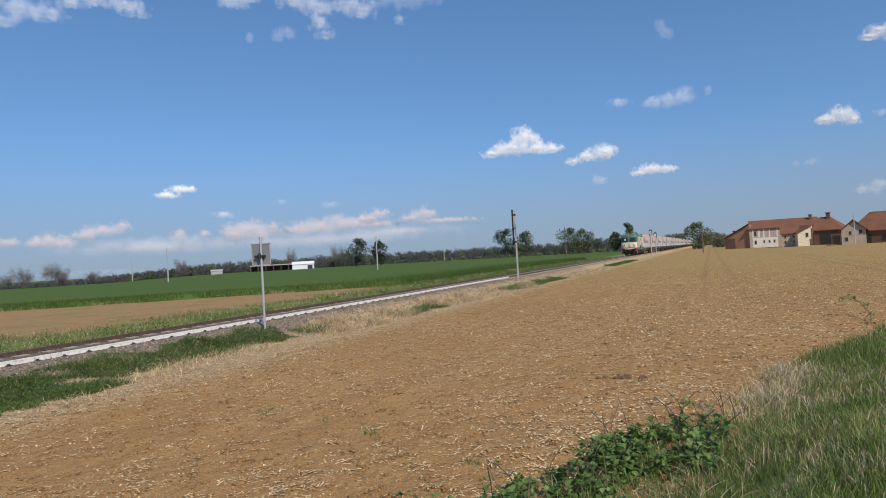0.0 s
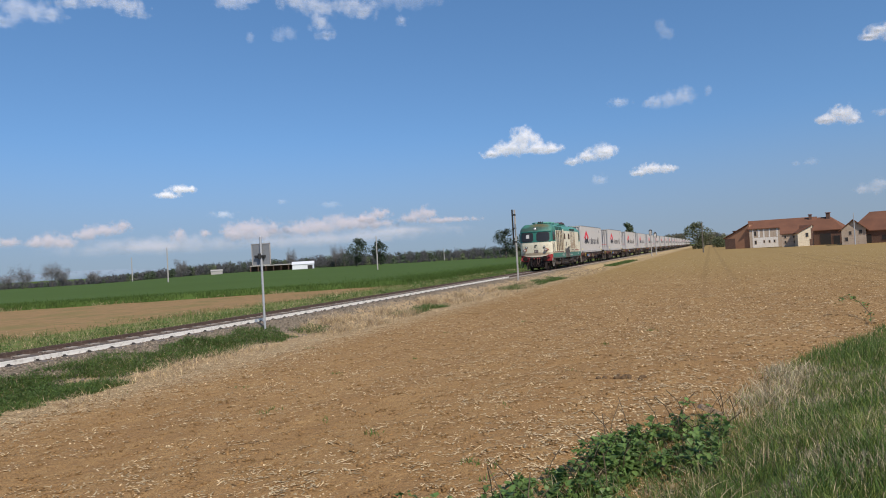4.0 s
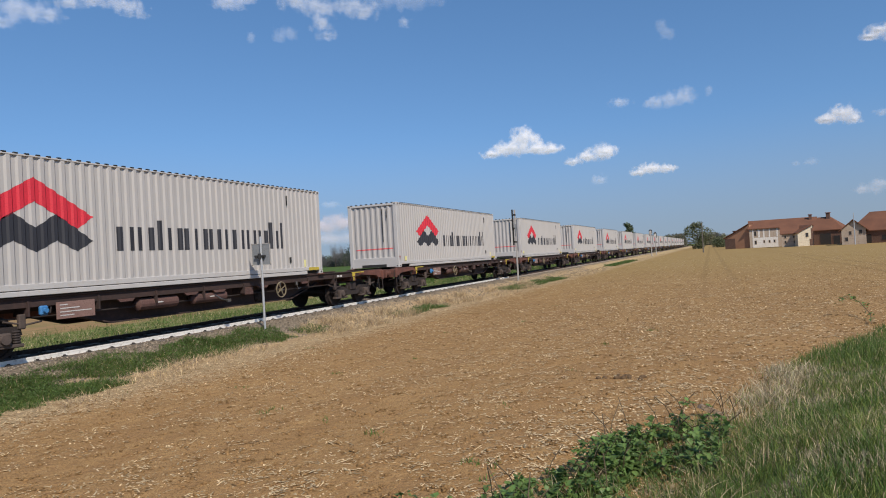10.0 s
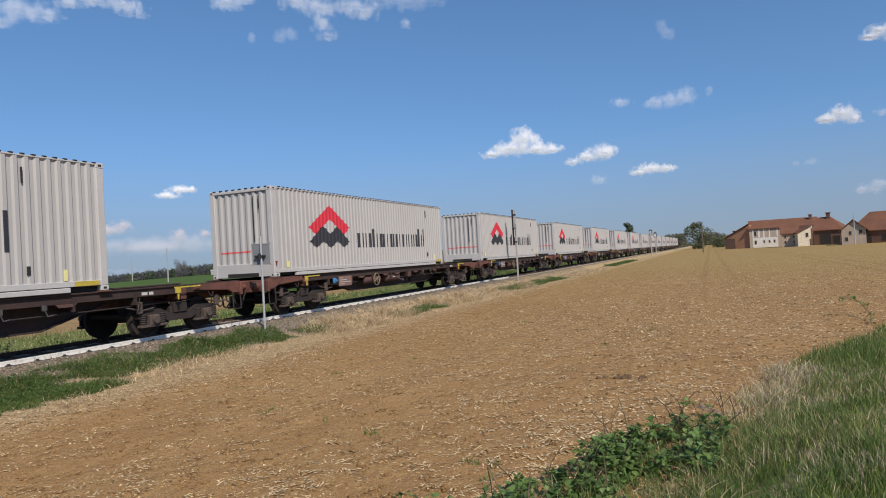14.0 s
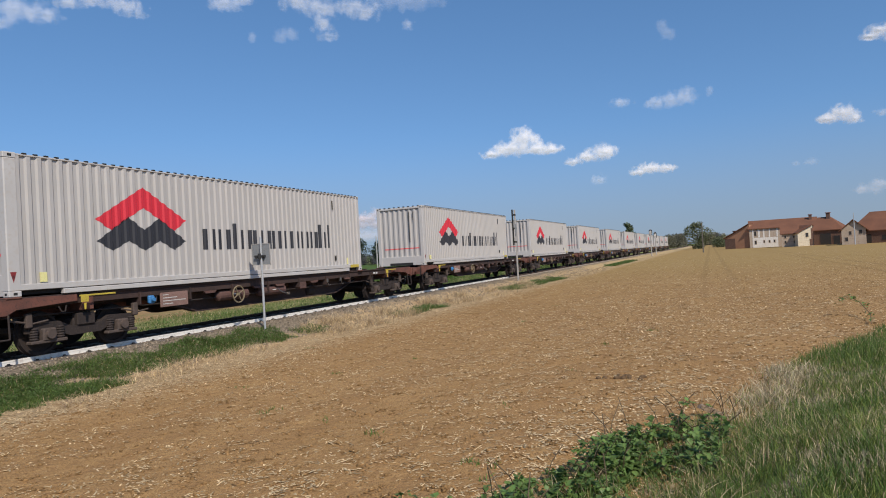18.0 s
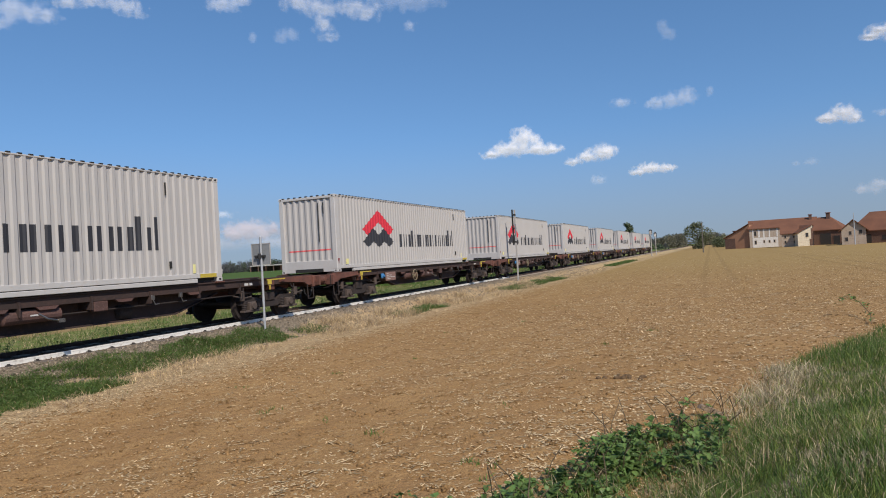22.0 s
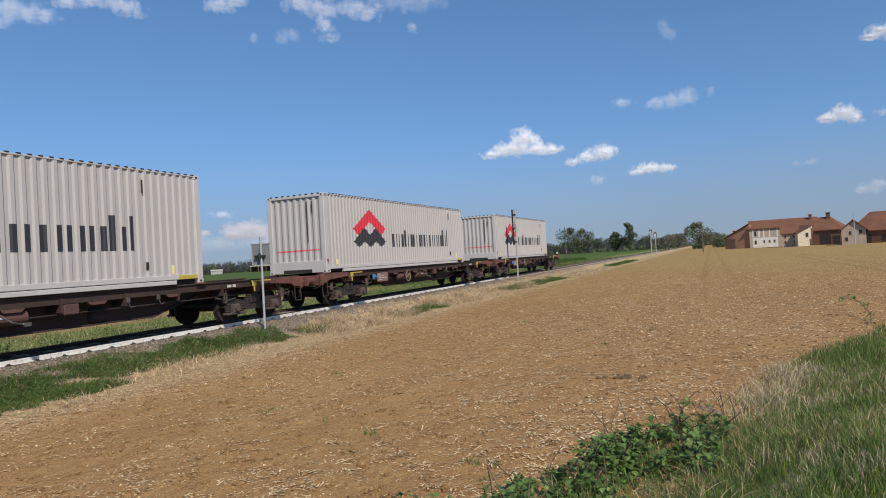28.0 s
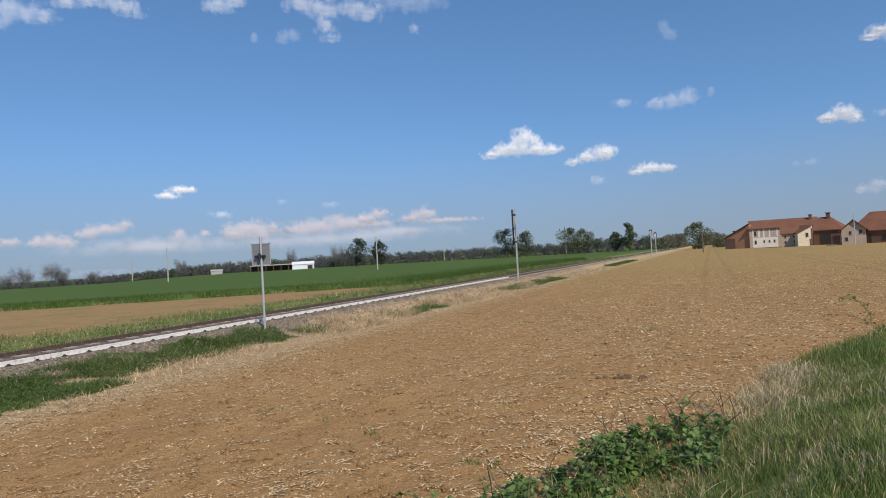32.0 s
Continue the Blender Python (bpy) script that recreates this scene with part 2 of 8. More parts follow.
M_DRYGRASS = mat("dry_grass", (0.60, 0.48, 0.30), (0.44, 0.33, 0.19), rough=0.8, rand=0.5, bump=0, spec=0.2, trans=0.2)
M_DEAD = mat("grey_dead_grass", (0.55, 0.47, 0.32), (0.40, 0.33, 0.215), rough=0.85, rand=0.4, bump=0, spec=0.15, trans=0.2)
M_VERGE = mat("olive_verge_grass", (0.122, 0.158, 0.042), (0.092, 0.128, 0.034), rough=0.6, rand=0.45, scale=0.8, bump=0, c3=(0.20, 0.20, 0.075), trans=0.3, spec=0.2)
M_LEAF = mat("bramble_leaf", (0.15, 0.225, 0.06), (0.10, 0.16, 0.04), rough=0.5, rand=0.4, scale=2, bump=0, c3=(0.11, 0.24, 0.07), trans=0.3, spec=0.35)
M_DAMP = mat("damp_soil", (0.16, 0.105, 0.06), (0.11, 0.07, 0.04), rough=1.0, spec=0.1, scale=6, bump=0.4)
M_STEM = mat("plant_stem", (0.13, 0.09, 0.05), (0.10, 0.07, 0.04), rough=0.8, bump=0)
M_WHEAT = mat("green_wheat", (0.098, 0.152, 0.040), (0.085, 0.134, 0.035), rough=0.7, rand=0.3, scale=0.03, scale2=1.5, c3=(0.09, 0.135, 0.03), bump=0.6, bscale=8, trans=0.15, spec=0.02)
M_WHEATTUFT = mat("green_wheat_blade", (0.088, 0.142, 0.032), (0.072, 0.122, 0.027), rough=0.7, rand=0.35, scale=0.05, bump=0, trans=0.25, spec=0.2)
M_BARK = mat("bark", (0.10, 0.085, 0.07), (0.07, 0.06, 0.05), rough=0.95, bump=0.4, bscale=12)
M_FOL = mat("spring_foliage", (0.14, 0.165, 0.085), (0.11, 0.132, 0.07), rough=0.7, rand=0.45, scale=0.3, bump=0, trans=0.2, spec=0.15)
M_FOLL = mat("airy_spring_foliage", (0.17, 0.185, 0.10), (0.135, 0.15, 0.082), rough=0.7, rand=0.45, scale=0.3, bump=0, trans=0.3, spec=0.1)
M_FOLD = mat("dark_foliage", (0.075, 0.098, 0.058), (0.06, 0.08, 0.05), rough=0.7, rand=0.45, scale=0.3, bump=0, trans=0.15, spec=0.15)
M_TWIG = mat("bare_twigs", (0.094, 0.094, 0.096), (0.068, 0.068, 0.071), rough=0.9, rand=0.4, scale=0.05, bump=0, spec=0.1)
M_TWIGL = mat("pale_bare_twigs", (0.20, 0.19, 0.185), (0.15, 0.142, 0.14), rough=0.9, rand=0.4, scale=0.05, bump=0, spec=0.1)
M_HAZEB = mat("hazy_budding_bush", (0.205, 0.19, 0.13), (0.165, 0.155, 0.108), rough=0.8, rand=0.35, scale=0.3, bump=0, trans=0.2, spec=0.1)
M_CONC = mat("concrete_post", (0.42, 0.40, 0.37), (0.34, 0.32, 0.30), rough=0.85, scale=3, bump=0.2)
M_WOODP = mat("weathered_pole", (0.17, 0.145, 0.12), (0.13, 0.11, 0.09), rough=0.9, scale=3, bump=0.3)
M_GALV = mat("galvanised_steel", (0.50, 0.51, 0.52), (0.42, 0.43, 0.44), rough=0.5, metal=0.4, scale=3)
M_SIGNBACK = mat("sign_back_grey", (0.24, 0.25, 0.26), (0.20, 0.21, 0.22), rough=0.6, scale=4)
M_PLASTERW = mat("white_plaster", (0.72, 0.69, 0.64), (0.62, 0.58, 0.52), rough=0.9, scale=0.5, scale2=4, c3=(0.44, 0.36, 0.28), bump=0.2, bscale=6)
M_PLASTERB = mat("stained_beige_plaster", (0.44, 0.36, 0.28), (0.36, 0.28, 0.21), rough=0.9, scale=0.4, scale2=3, c3=(0.28, 0.18, 0.13), bump=0.2, bscale=6)
M_PLASTERC = mat("cream_plaster", (0.66, 0.58, 0.44), (0.58, 0.50, 0.37), rough=0.9, scale=0.4, scale2=3, c3=(0.40, 0.30, 0.2), bump=0.2, bscale=6)
M_BRICK = mat("old_brick", (0.155, 0.085, 0.06), (0.10, 0.058, 0.043), rough=0.95, scale=0.5, scale2=5, c3=(0.22, 0.15, 0.11), bump=0.3, bscale=9)
M_BRICKL = mat("orange_plaster_over_brick", (0.38, 0.205, 0.12), (0.30, 0.155, 0.09), rough=0.95, scale=0.5, scale2=5, c3=(0.30, 0.15, 0.1), bump=0.3, bscale=9)
M_TILE = mat("terracotta_tiles", (0.21, 0.096, 0.058), (0.14, 0.068, 0.045), rough=1.0, spec=0.08, scale=0.35, scale2=6, c3=(0.11, 0.075, 0.058), bump=0.5, bscale=7)
M_OPEN = mat("dark_opening", (0.035, 0.03, 0.028), (0.025, 0.022, 0.02), rough=0.6)
M_ROOFW = mat("white_shed_sheet", (0.75, 0.76, 0.78), (0.68, 0.69, 0.7), rough=0.5, scale=0.3)


# ---- mesh tools ----
class Mb:
    """A mesh in the making: points, faces, a material number for each face."""

    def __init__(self):
        self.v, self.f, self.m, self.k = [], [], [], 0

    def use(self, k):
        self.k = k
        return self

    def add(self, vs, fs):
        o = len(self.v)
        self.v += [tuple(p) for p in vs]
        self.f += [tuple(o + i for i in f) for f in fs]
        self.m += [self.k] * len(fs)
        return self

    def box(self, x0, y0, z0, x1, y1, z1, c=0.0):
        x0, x1, y0, y1, z0, z1 = min(x0, x1), max(x0, x1), min(y0, y1), max(y0, y1), min(z0, z1), max(z0, z1)
        if c <= 0:
            vs = [(x, y, z) for z in (z0, z1) for x, y in ((x0, y0), (x1, y0), (x1, y1), (x0, y1))]
            return self.add(vs, [(3, 2, 1, 0), (4, 5, 6, 7), (0, 1, 5, 4), (1, 2, 6, 5), (2, 3, 7, 6), (3, 0, 4, 7)])
        c = min(c, (x1 - x0) * 0.45, (y1 - y0) * 0.45, (z1 - z0) * 0.45)
        ring = [(x0 + c, y0), (x1 - c, y0), (x1, y0 + c), (x1, y1 - c), (x1 - c, y1), (x0 + c, y1), (x0, y1 - c), (x0, y0 + c)]
        inn = [(x0 + c, y0 + c), (x1 - c, y0 + c), (x1 - c, y0 + c), (x1 - c, y1 - c), (x1 - c, y1 - c), (x0 + c, y1 - c), (x0 + c, y1 - c), (x0 + c, y0 + c)]
        vs = [(x, y, z0) for x, y in inn] + [(x, y, z0 + c) for x, y in ring] + [(x, y, z1 - c) for x, y in ring] + [(x, y, z1) for x, y in inn]
        fs = []
        for r in range(3):
            for i in range(8):
                j = (i + 1) % 8
                fs.append((r * 8 + i, r * 8 + j, r * 8 + 8 + j, r * 8 + 8 + i))
        fs += [(6, 4, 2, 0), (24, 26, 28, 30)]
        return self.add(vs, fs)

    def cyl(self, p0, p1, r0, r1=None, n=12, caps=True):
        r1 = r0 if r1 is None else r1
        p0, p1 = Vector(p0), Vector(p1)
        q = (p1 - p0).to_track_quat("Z", "Y")
        vs = []
        for p, r in ((p0, r0), (p1, r1)):
            for i in range(n):
                a = 2 * math.pi * i / n
                vs.append(p + q @ Vector((r * math.cos(a), r * math.sin(a), 0)))
        fs = [(i, (i + 1) % n, n + (i + 1) % n, n + i) for i in range(n)]
        if caps:
            fs += [tuple(range(n - 1, -1, -1)), tuple(range(n, 2 * n))]
        return self.add(vs, fs)

    def lathe(self, p0, axis, prof, n=16):
        """prof: (distance along the axis, radius), closed at both ends."""
        q = Vector(axis).to_track_quat("Z", "Y")
        p0 = Vector(p0)
        vs, fs = [], []
        for d, r in prof:
            for i in range(n):
                a = 2 * math.pi * i / n
                vs.append(p0 + q @ Vector((r * math.cos(a), r * math.sin(a), d)))
        for k in range(len(prof) - 1):
            for i in range(n):
                j = (i + 1) % n
                fs.append((k * n + i, k * n + j, k * n + n + j, k * n + n + i))
        fs += [tuple(range(n - 1, -1, -1)), tuple(range((len(prof) - 1) * n, len(prof) * n))]
        return self.add(vs, fs)

    def tube(self, path, r, n=6):
        for a, b in zip(path, path[1:]):
            self.cyl(a, b, r, r, n)
        return self

    def prism(self, poly, y0, y1):
        """poly: (x, z) points, pushed from y0 to y1."""
        n = len(poly)
        vs = [(x, y0, z) for x, z in poly] + [(x, y1, z) for x, z in poly]
        fs = [tuple(range(n)), tuple(range(2 * n - 1, n - 1, -1))] + [(i, n + i, n + (i + 1) % n, (i + 1) % n) for i in range(n)]
        return self.add(vs, fs)

    def along(self, poly, x0, x1):
        """poly: (y, z) points, pushed from x0 to x1."""
        n = len(poly)
        vs = [(x0, y, z) for y, z in poly] + [(x1, y, z) for y, z in poly]
        fs = [tuple(range(n)), tuple(range(2 * n - 1, n - 1, -1))] + [(i, n + i, n + (i + 1) % n, (i + 1) % n) for i in range(n)]
        return self.add(vs, fs)

    def data(self, name, mats, smooth=False):
        me = bpy.data.meshes.new(name)
        me.from_pydata(self.v, [], self.f)
        for m in (mats if isinstance(mats, (list, tuple)) else [mats]):
            me.materials.append(m)
        if any(self.m):
            me.polygons.foreach_set("material_index", self.m)
        bm = bmesh.new()
        bm.from_mesh(me)
        bmesh.ops.recalc_face_normals(bm, faces=bm.faces)
        bm.to_mesh(me)
        bm.free()
        if smooth:
            me.polygons.foreach_set("use_smooth", [True] * len(me.polygons))
        me.update()
        return me


def part(name, mb, mats, parent, label="", smooth=False):
    ob = new(name, mb if isinstance(mb, bpy.types.Mesh) else mb.data(name, mats, smooth))
    ob.parent = parent
    return tagged(ob, label)


def thing(name, label, category, group="", m=None, kind=""):
    ob = new(name)
    ob.empty_display_size = 0.2
    ob.matrix_basis = m or Matrix()
    return tagged(ob, label, category, group, kind)


def sheet(name, v, f, mats, smooth=False, mi=None):
    """A mesh from arrays of points and of faces with one number of corners."""
    v, f = np.asarray(v, np.float32), np.asarray(f, np.int32)
    me = bpy.data.meshes.new(name)
    me.vertices.add(len(v))
    me.vertices.foreach_set("co", v.ravel())
    k = f.shape[1]
    me.loops.add(f.size)
    me.loops.foreach_set("vertex_index", f.ravel())
    me.polygons.add(len(f))
    me.polygons.foreach_set("loop_start", np.arange(0, f.size, k, dtype=np.int32))
    for m in (mats if isinstance(mats, (list, tuple)) else [mats]):
        me.materials.append(m)
    if mi is not None:
        me.polygons.foreach_set("material_index", np.asarray(mi, np.int32))
    if smooth:
        me.polygons.foreach_set("use_smooth", np.ones(len(f), bool))
    me.update(calc_edges=True)
    return me


def smooth01(t):
    t = np.clip(t, 0, 1)
    return t * t * (3 - 2 * t)


def wav(x, y):
    """Cheap rolling noise, about -1 to 1."""
    return (np.sin(x * 1.7 + 1.3 * np.sin(y * 0.9)) + np.sin(y * 2.1 + 1.7 * np.sin(x * 1.1 + 2)) + np.sin((x + y) * 3.3 + 2 * np.sin(x * 0.7 - y * 1.3))) / 3


def dip(x, y):
    """How far the plain lies lower, far off beyond the crop."""
    x, y = np.asarray(x, float), np.asarray(y, float)
    return 2.4 * smooth01((y - 130) / 170) * smooth01((y / np.maximum(x, 1.0) - 0.75) / 0.6)


# the edge of the grass bank runs from here, along (BX, BY)
BANK_P, BANK_D = (7.5, -13.95), (0.963, -0.271)


def bank(x, y):
    """How far a place lies inside the bank on which the camera stands."""
    return (x - BANK_P[0]) * BANK_D[1] - (y - BANK_P[1]) * BANK_D[0] - 0.95 * smooth01((x - 12.0) / 4.0)


def ground_z(x, y):
    x, y = np.asarray(x, float), np.asarray(y, float)
    near = -0.105 - 0.345 * smooth01((-y - 1.35) / 1.7)
    far = -0.105 - 0.595 * smooth01((y - 1.5) / 2.7)
    z = np.where(y < 0, near, far)
    field = smooth01((-y - 4.0) / 0.8)
    z = z + field * (0.020 * wav(x * 1.3, y * 1.3) + 0.018 * wav(x * 4.1 + 3, y * 4.3))
    z = z + 0.36 * smooth01(bank(x, y) / 1.6) * smooth01((14.0 - x) / 9.0)
    return z - dip(x, y) + np.where(np.abs(y) > 2.2, 0.02 * wav(x * 0.8, y * 0.9 + 4), 0)


# ---- ground: one sheet to the horizon ----
def wheat_edge(x):
    return np.maximum(11.5, 37.9 - 1.34 * (np.asarray(x, float) - 32.7))


def ground_material():
    m = bpy.data.materials.new("ground_soil_grass_gravel")
    m.use_nodes = True
    n, l = m.node_tree.nodes, m.node_tree.links
    b = n["Principled BSDF"]
    b.inputs["Roughness"].default_value = 1.0
    b.inputs["Specular IOR Level"].default_value = 0.1
    geo = n.new("ShaderNodeNewGeometry")
    pos = geo.outputs["Position"]

    def noise_of(scale, detail=5):
        t = n.new("ShaderNodeTexNoise")
        t.inputs["Scale"].default_value, t.inputs["Detail"].default_value = scale, detail
        l.new(pos, t.inputs["Vector"])
        return t.outputs[0]

    def math_of(op, a, c, d=None):
        t = n.new("ShaderNodeMath")
        t.operation = op
        for i, v in enumerate((a, c, d)):
            if v is None:
                continue
            if isinstance(v, (int, float)):
                t.inputs[i].default_value = v
            else:
                l.new(v, t.inputs[i])
        return t.outputs[0]

    def step(v, lo, hi):
        t = n.new("ShaderNodeMapRange")
        t.interpolation_type = "SMOOTHSTEP"
        t.inputs[1].default_value, t.inputs[2].default_value = lo, hi
        l.new(v, t.inputs[0])
        return t.outputs[0]

    def colour(c):
        t = n.new("ShaderNodeRGB")
        t.outputs[0].default_value = (*c, 1)
        return t.outputs[0]

    def mix(f, a, c):
        t = n.new("ShaderNodeMix")
        t.data_type = "RGBA"
        l.new(f, t.inputs[0])
        l.new(a, t.inputs[6])
        l.new(c, t.inputs[7])
        return t.outputs[2]

    sep = n.new("ShaderNodeSeparateXYZ")
    l.new(pos, sep.inputs[0])
    x, y = sep.outputs[0], sep.outputs[1]
    big, mid, fine = noise_of(0.15), noise_of(1.4), noise_of(14.0)
    yy = math_of("ADD", y, math_of("MULTIPLY_ADD", mid, 2.0, -1.0))
    soil = mix(step(big, 0.35, 0.65), colour((0.341, 0.204, 0.085)), colour((0.384, 0.236, 0.102)))
    row_map = n.new("ShaderNodeMapping")
    row_map.inputs["Rotation"].default_value = (0, 0, 0.03)
    row_map.inputs["Scale"].default_value = (0.22, 2.6, 1.0)
    l.new(pos, row_map.inputs[0])
    rows = n.new("ShaderNodeTexNoise")
    rows.inputs["Scale"].default_value, rows.inputs["Detail"].default_value = 1.0, 3
    l.new(row_map.outputs[0], rows.inputs["Vector"])
    soil = mix(math_of("MULTIPLY", step(rows.outputs[0], 0.42, 0.68), 0.75), soil, colour((0.295, 0.169, 0.071)))
    soil = mix(step(fine, 0.50, 0.66), soil, colour((0.286, 0.163, 0.071)))
    soil = mix(step(noise_of(45.0, 3), 0.62, 0.74), soil, colour((0.54, 0.40, 0.225)))
    soil = mix(step(noise_of(70.0, 2), 0.52, 0.62), soil, colour((0.18, 0.10, 0.045)))
    soil = mix(math_of("MULTIPLY", step(x, 9.0, 75.0), 0.75), soil, colour((0.308, 0.216, 0.084)))
    for y0 in (-13.5, -15.0, -22.5, -24.0):
        off = math_of("ABSOLUTE", math_of("ADD", y, math_of("MULTIPLY_ADD", noise_of(0.5, 2), 0.4, -0.2 - y0)), 0.0)
        rut = math_of("MULTIPLY", step(off, 0.32, 0.08), math_of("MULTIPLY", step(x, 20.0, 50.0), 0.30))
        soil = mix(rut, soil, colour((0.185, 0.12, 0.05)))
    dry = mix(step(fine, 0.35, 0.65), colour((0.56, 0.43, 0.26)), colour((0.38, 0.275, 0.155)))
    gravel = mix(step(noise_of(22.0, 2), 0.4, 0.62), colour((0.25, 0.20, 0.142)), colour((0.135, 0.108, 0.08)))
    turf = mix(step(mid, 0.35, 0.65), colour((0.14, 0.17, 0.045)), colour((0.24, 0.215, 0.09)))
    bankc = mix(step(mid, 0.4, 0.65), colour((0.085, 0.10, 0.035)), colour((0.21, 0.165, 0.095)))
    far_soil = mix(step(mid, 0.35, 0.65), colour((0.32, 0.20, 0.095)), colour((0.265, 0.172, 0.08)))
    far_soil = mix(math_of("MULTIPLY", step(noise_of(0.35, 8), 0.48, 0.66), 0.4), far_soil, colour((0.15, 0.16, 0.05)))
    crop = colour((0.085, 0.12, 0.027))
    litter = step(math_of("ADD", math_of("MULTIPLY_ADD", noise_of(9.0, 6), 2.4, -1.2), y), -5.7, -3.9)
    c = mix(math_of("MULTIPLY", litter, 0.62), soil, dry)
    rim = math_of("SUBTRACT", yy, math_of("MULTIPLY", step(x, 15.0, 19.0), 0.75))
    c = mix(step(rim, -2.9, -2.2), c, gravel)
    bed = math_of("MULTIPLY", step(y, -1.15, -0.85), step(math_of("MULTIPLY", y, -1.0), -1.4, -1.0))
    c = mix(bed, c, colour((0.15, 0.115, 0.09)))
    c = mix(step(yy, 2.0, 2.8), c, turf)
    c = mix(step(yy, 11.0, 12.5), c, far_soil)
    edge = math_of("MULTIPLY_ADD", math_of("ADD", x, -32.7), 1.34, math_of("ADD", y, -37.9))
    beyond = math_of("MULTIPLY", step(edge, -0.3, 0.3), step(y, 11.2, 11.6))
    c = mix(beyond, c, crop)
    bk = math_of("ADD", math_of("MULTIPLY", math_of("ADD", x, -BANK_P[0]), BANK_D[1]), math_of("MULTIPLY", math_of("ADD", y, -BANK_P[1]), -BANK_D[0]))
    bk = math_of("ADD", bk, math_of("MULTIPLY_ADD", mid, 0.8, -0.4))
    bk = math_of("ADD", bk, math_of("MULTIPLY", step(x, 12.0, 16.0), -0.95))
    c = mix(step(bk, -0.1, 0.5), c, bankc)
    l.new(c, b.inputs["Base Color"])
    bp = n.new("ShaderNodeBump")
    bp.inputs["Strength"].default_value, bp.inputs["Distance"].default_value = 0.55, 0.05
    l.new(math_of("ADD", noise_of(16.0, 10), math_of("MULTIPLY", noise_of(5.0, 4), 1.2)), bp.inputs["Height"])
    l.new(bp.outputs[0], b.inputs["Normal"])
    return m


def build_ground():
    xs = np.concatenate([[-4000, -1500, -500, -200, -80, -40, -20, -12], np.arange(-8, 32, 0.25), np.arange(32, 70, 0.6), np.arange(70, 130, 2.5), np.arange(130, 400, 15), [450, 600, 900, 1500, 2500, 4500]])
    ys = np.concatenate([[-4000, -1500, -600, -300, -150, -100, -70, -50, -40, -32], np.arange(-27, 5, 0.2), np.arange(5, 30, 0.8), np.arange(30, 90, 4), np.arange(90, 400, 20), [500, 800, 1500, 2500, 4500]])
    X, Y = np.meshgrid(xs, ys, indexing="ij")
    Z = ground_z(X, Y)
    nx, ny = X.shape
    i = np.arange(nx * ny).reshape(nx, ny)
    f = np.stack([i[:-1, :-1], i[1:, :-1], i[1:, 1:], i[:-1, 1:]], -1).reshape(-1, 4)
    ob = new("ground", sheet("ground", np.stack([X, Y, Z], -1).reshape(-1, 3), f, ground_material(), smooth=True))
    tagged(ob, "flat farmland of dry brown ploughed soil, grass and gravel", "ground", kind="structure")


build_ground()


# ---- railway track ----
def build_track():
    track = thing("railway_track", "straight single railway track on grey gravel with white-painted rail", "railway track", kind="structure")
    prof = [(-0.065, -0.17), (0.065, -0.17), (0.065, -0.155), (0.012, -0.135), (0.010, -0.045), (0.036, -0.035), (0.036, 0.0), (-0.036, 0.0), (-0.035, -0.035), (-0.030, -0.045), (-0.030, -0.130), (-0.065, -0.150)]
    for side, mats, label in ((-1, [M_RAILR, M_RAILW, M_RAILTOP], "steel rail with white-painted side"), (1, [M_RAILR, M_RAILG, M_RAILTOP], "dusty rusty steel rail")):
        b = Mb()
        o = side * 0.7535
        n = len(prof)
        xs = [-80, -60, -40, -20, 0, 20, 43] + list(range(60, 960, 20))
        b.v = [(x, o + y, z) for x in xs for y, z in prof]
        for k in range(len(xs) - 1):
            for i in range(n):
                j = (i + 1) % n
                b.f.append((k * n + i, k * n + j, k * n + n + j, k * n + n + i))
                b.m.append(2 if i == 6 else (1 if i in (7, 8, 9) and (side > 0 or xs[k] < 43) else 0))
        part("rail", b, mats, track, label)
    me = Mb().box(-0.12, -1.25, -0.36, 0.12, 1.25, -0.098, 0.015).data("sleeper", M_SLEEP)
    for k in range(240):
        part("sleeper", me, None, track).location = (3.0 + 0.6 * k, R.uniform(-0.02, 0.02), R.uniform(-0.006, 0.0))
    b = Mb()
    for k in range(-40, 240):
        x = 3.0 + 0.6 * k
        for s in (-1, 1):
            for t in (-1, 1):
                y = s * 0.7535 + t * 0.085
                b.box(x - 0.055, y - 0.035, -0.12, x + 0.055, y + 0.035, -0.085)
                b.box(x - 0.022, y - 0.022, -0.085, x + 0.022, y + 0.022, -0.062)
    tagged(part("rail_clip", b, M_CLIPS, track, "dark steel rail clips"), kind="stuff")
    b = Mb()
    for k in range(-130, 3):
        b.box(3.0 + 0.6 * k - 0.12, -1.25, -0.36, 3.0 + 0.6 * k + 0.12, 1.25, -0.100)
    for k in range(240, 1400):
        b.box(3.0 + 0.6 * k - 0.12, -1.25, -0.36, 3.0 + 0.6 * k + 0.12, 1.25, -0.100)
    p = Mb()
    for k in range(-20, 240):
        p.box(2.87 + 0.6 * k, 0.47, -0.13, 3.13 + 0.6 * k, 0.69, -0.088)
    e = Mb()
    for k in range(62, 300):
        e.box(2.86 + 0.6 * k, -1.25, -0.14, 3.14 + 0.6 * k, -0.82, -0.080, 0.01)
    tagged(part("sleeper_end", e, M_PLATE, track, "pale dusty sleeper ends proud of the gravel"), kind="stuff")
    tagged(part("base_plate", p, M_PLATE, track, "dusty grey base plates of the far rail"), kind="stuff")
    tagged(part("sleeper_row", b, M_SLEEP, track), kind="stuff")


build_track()


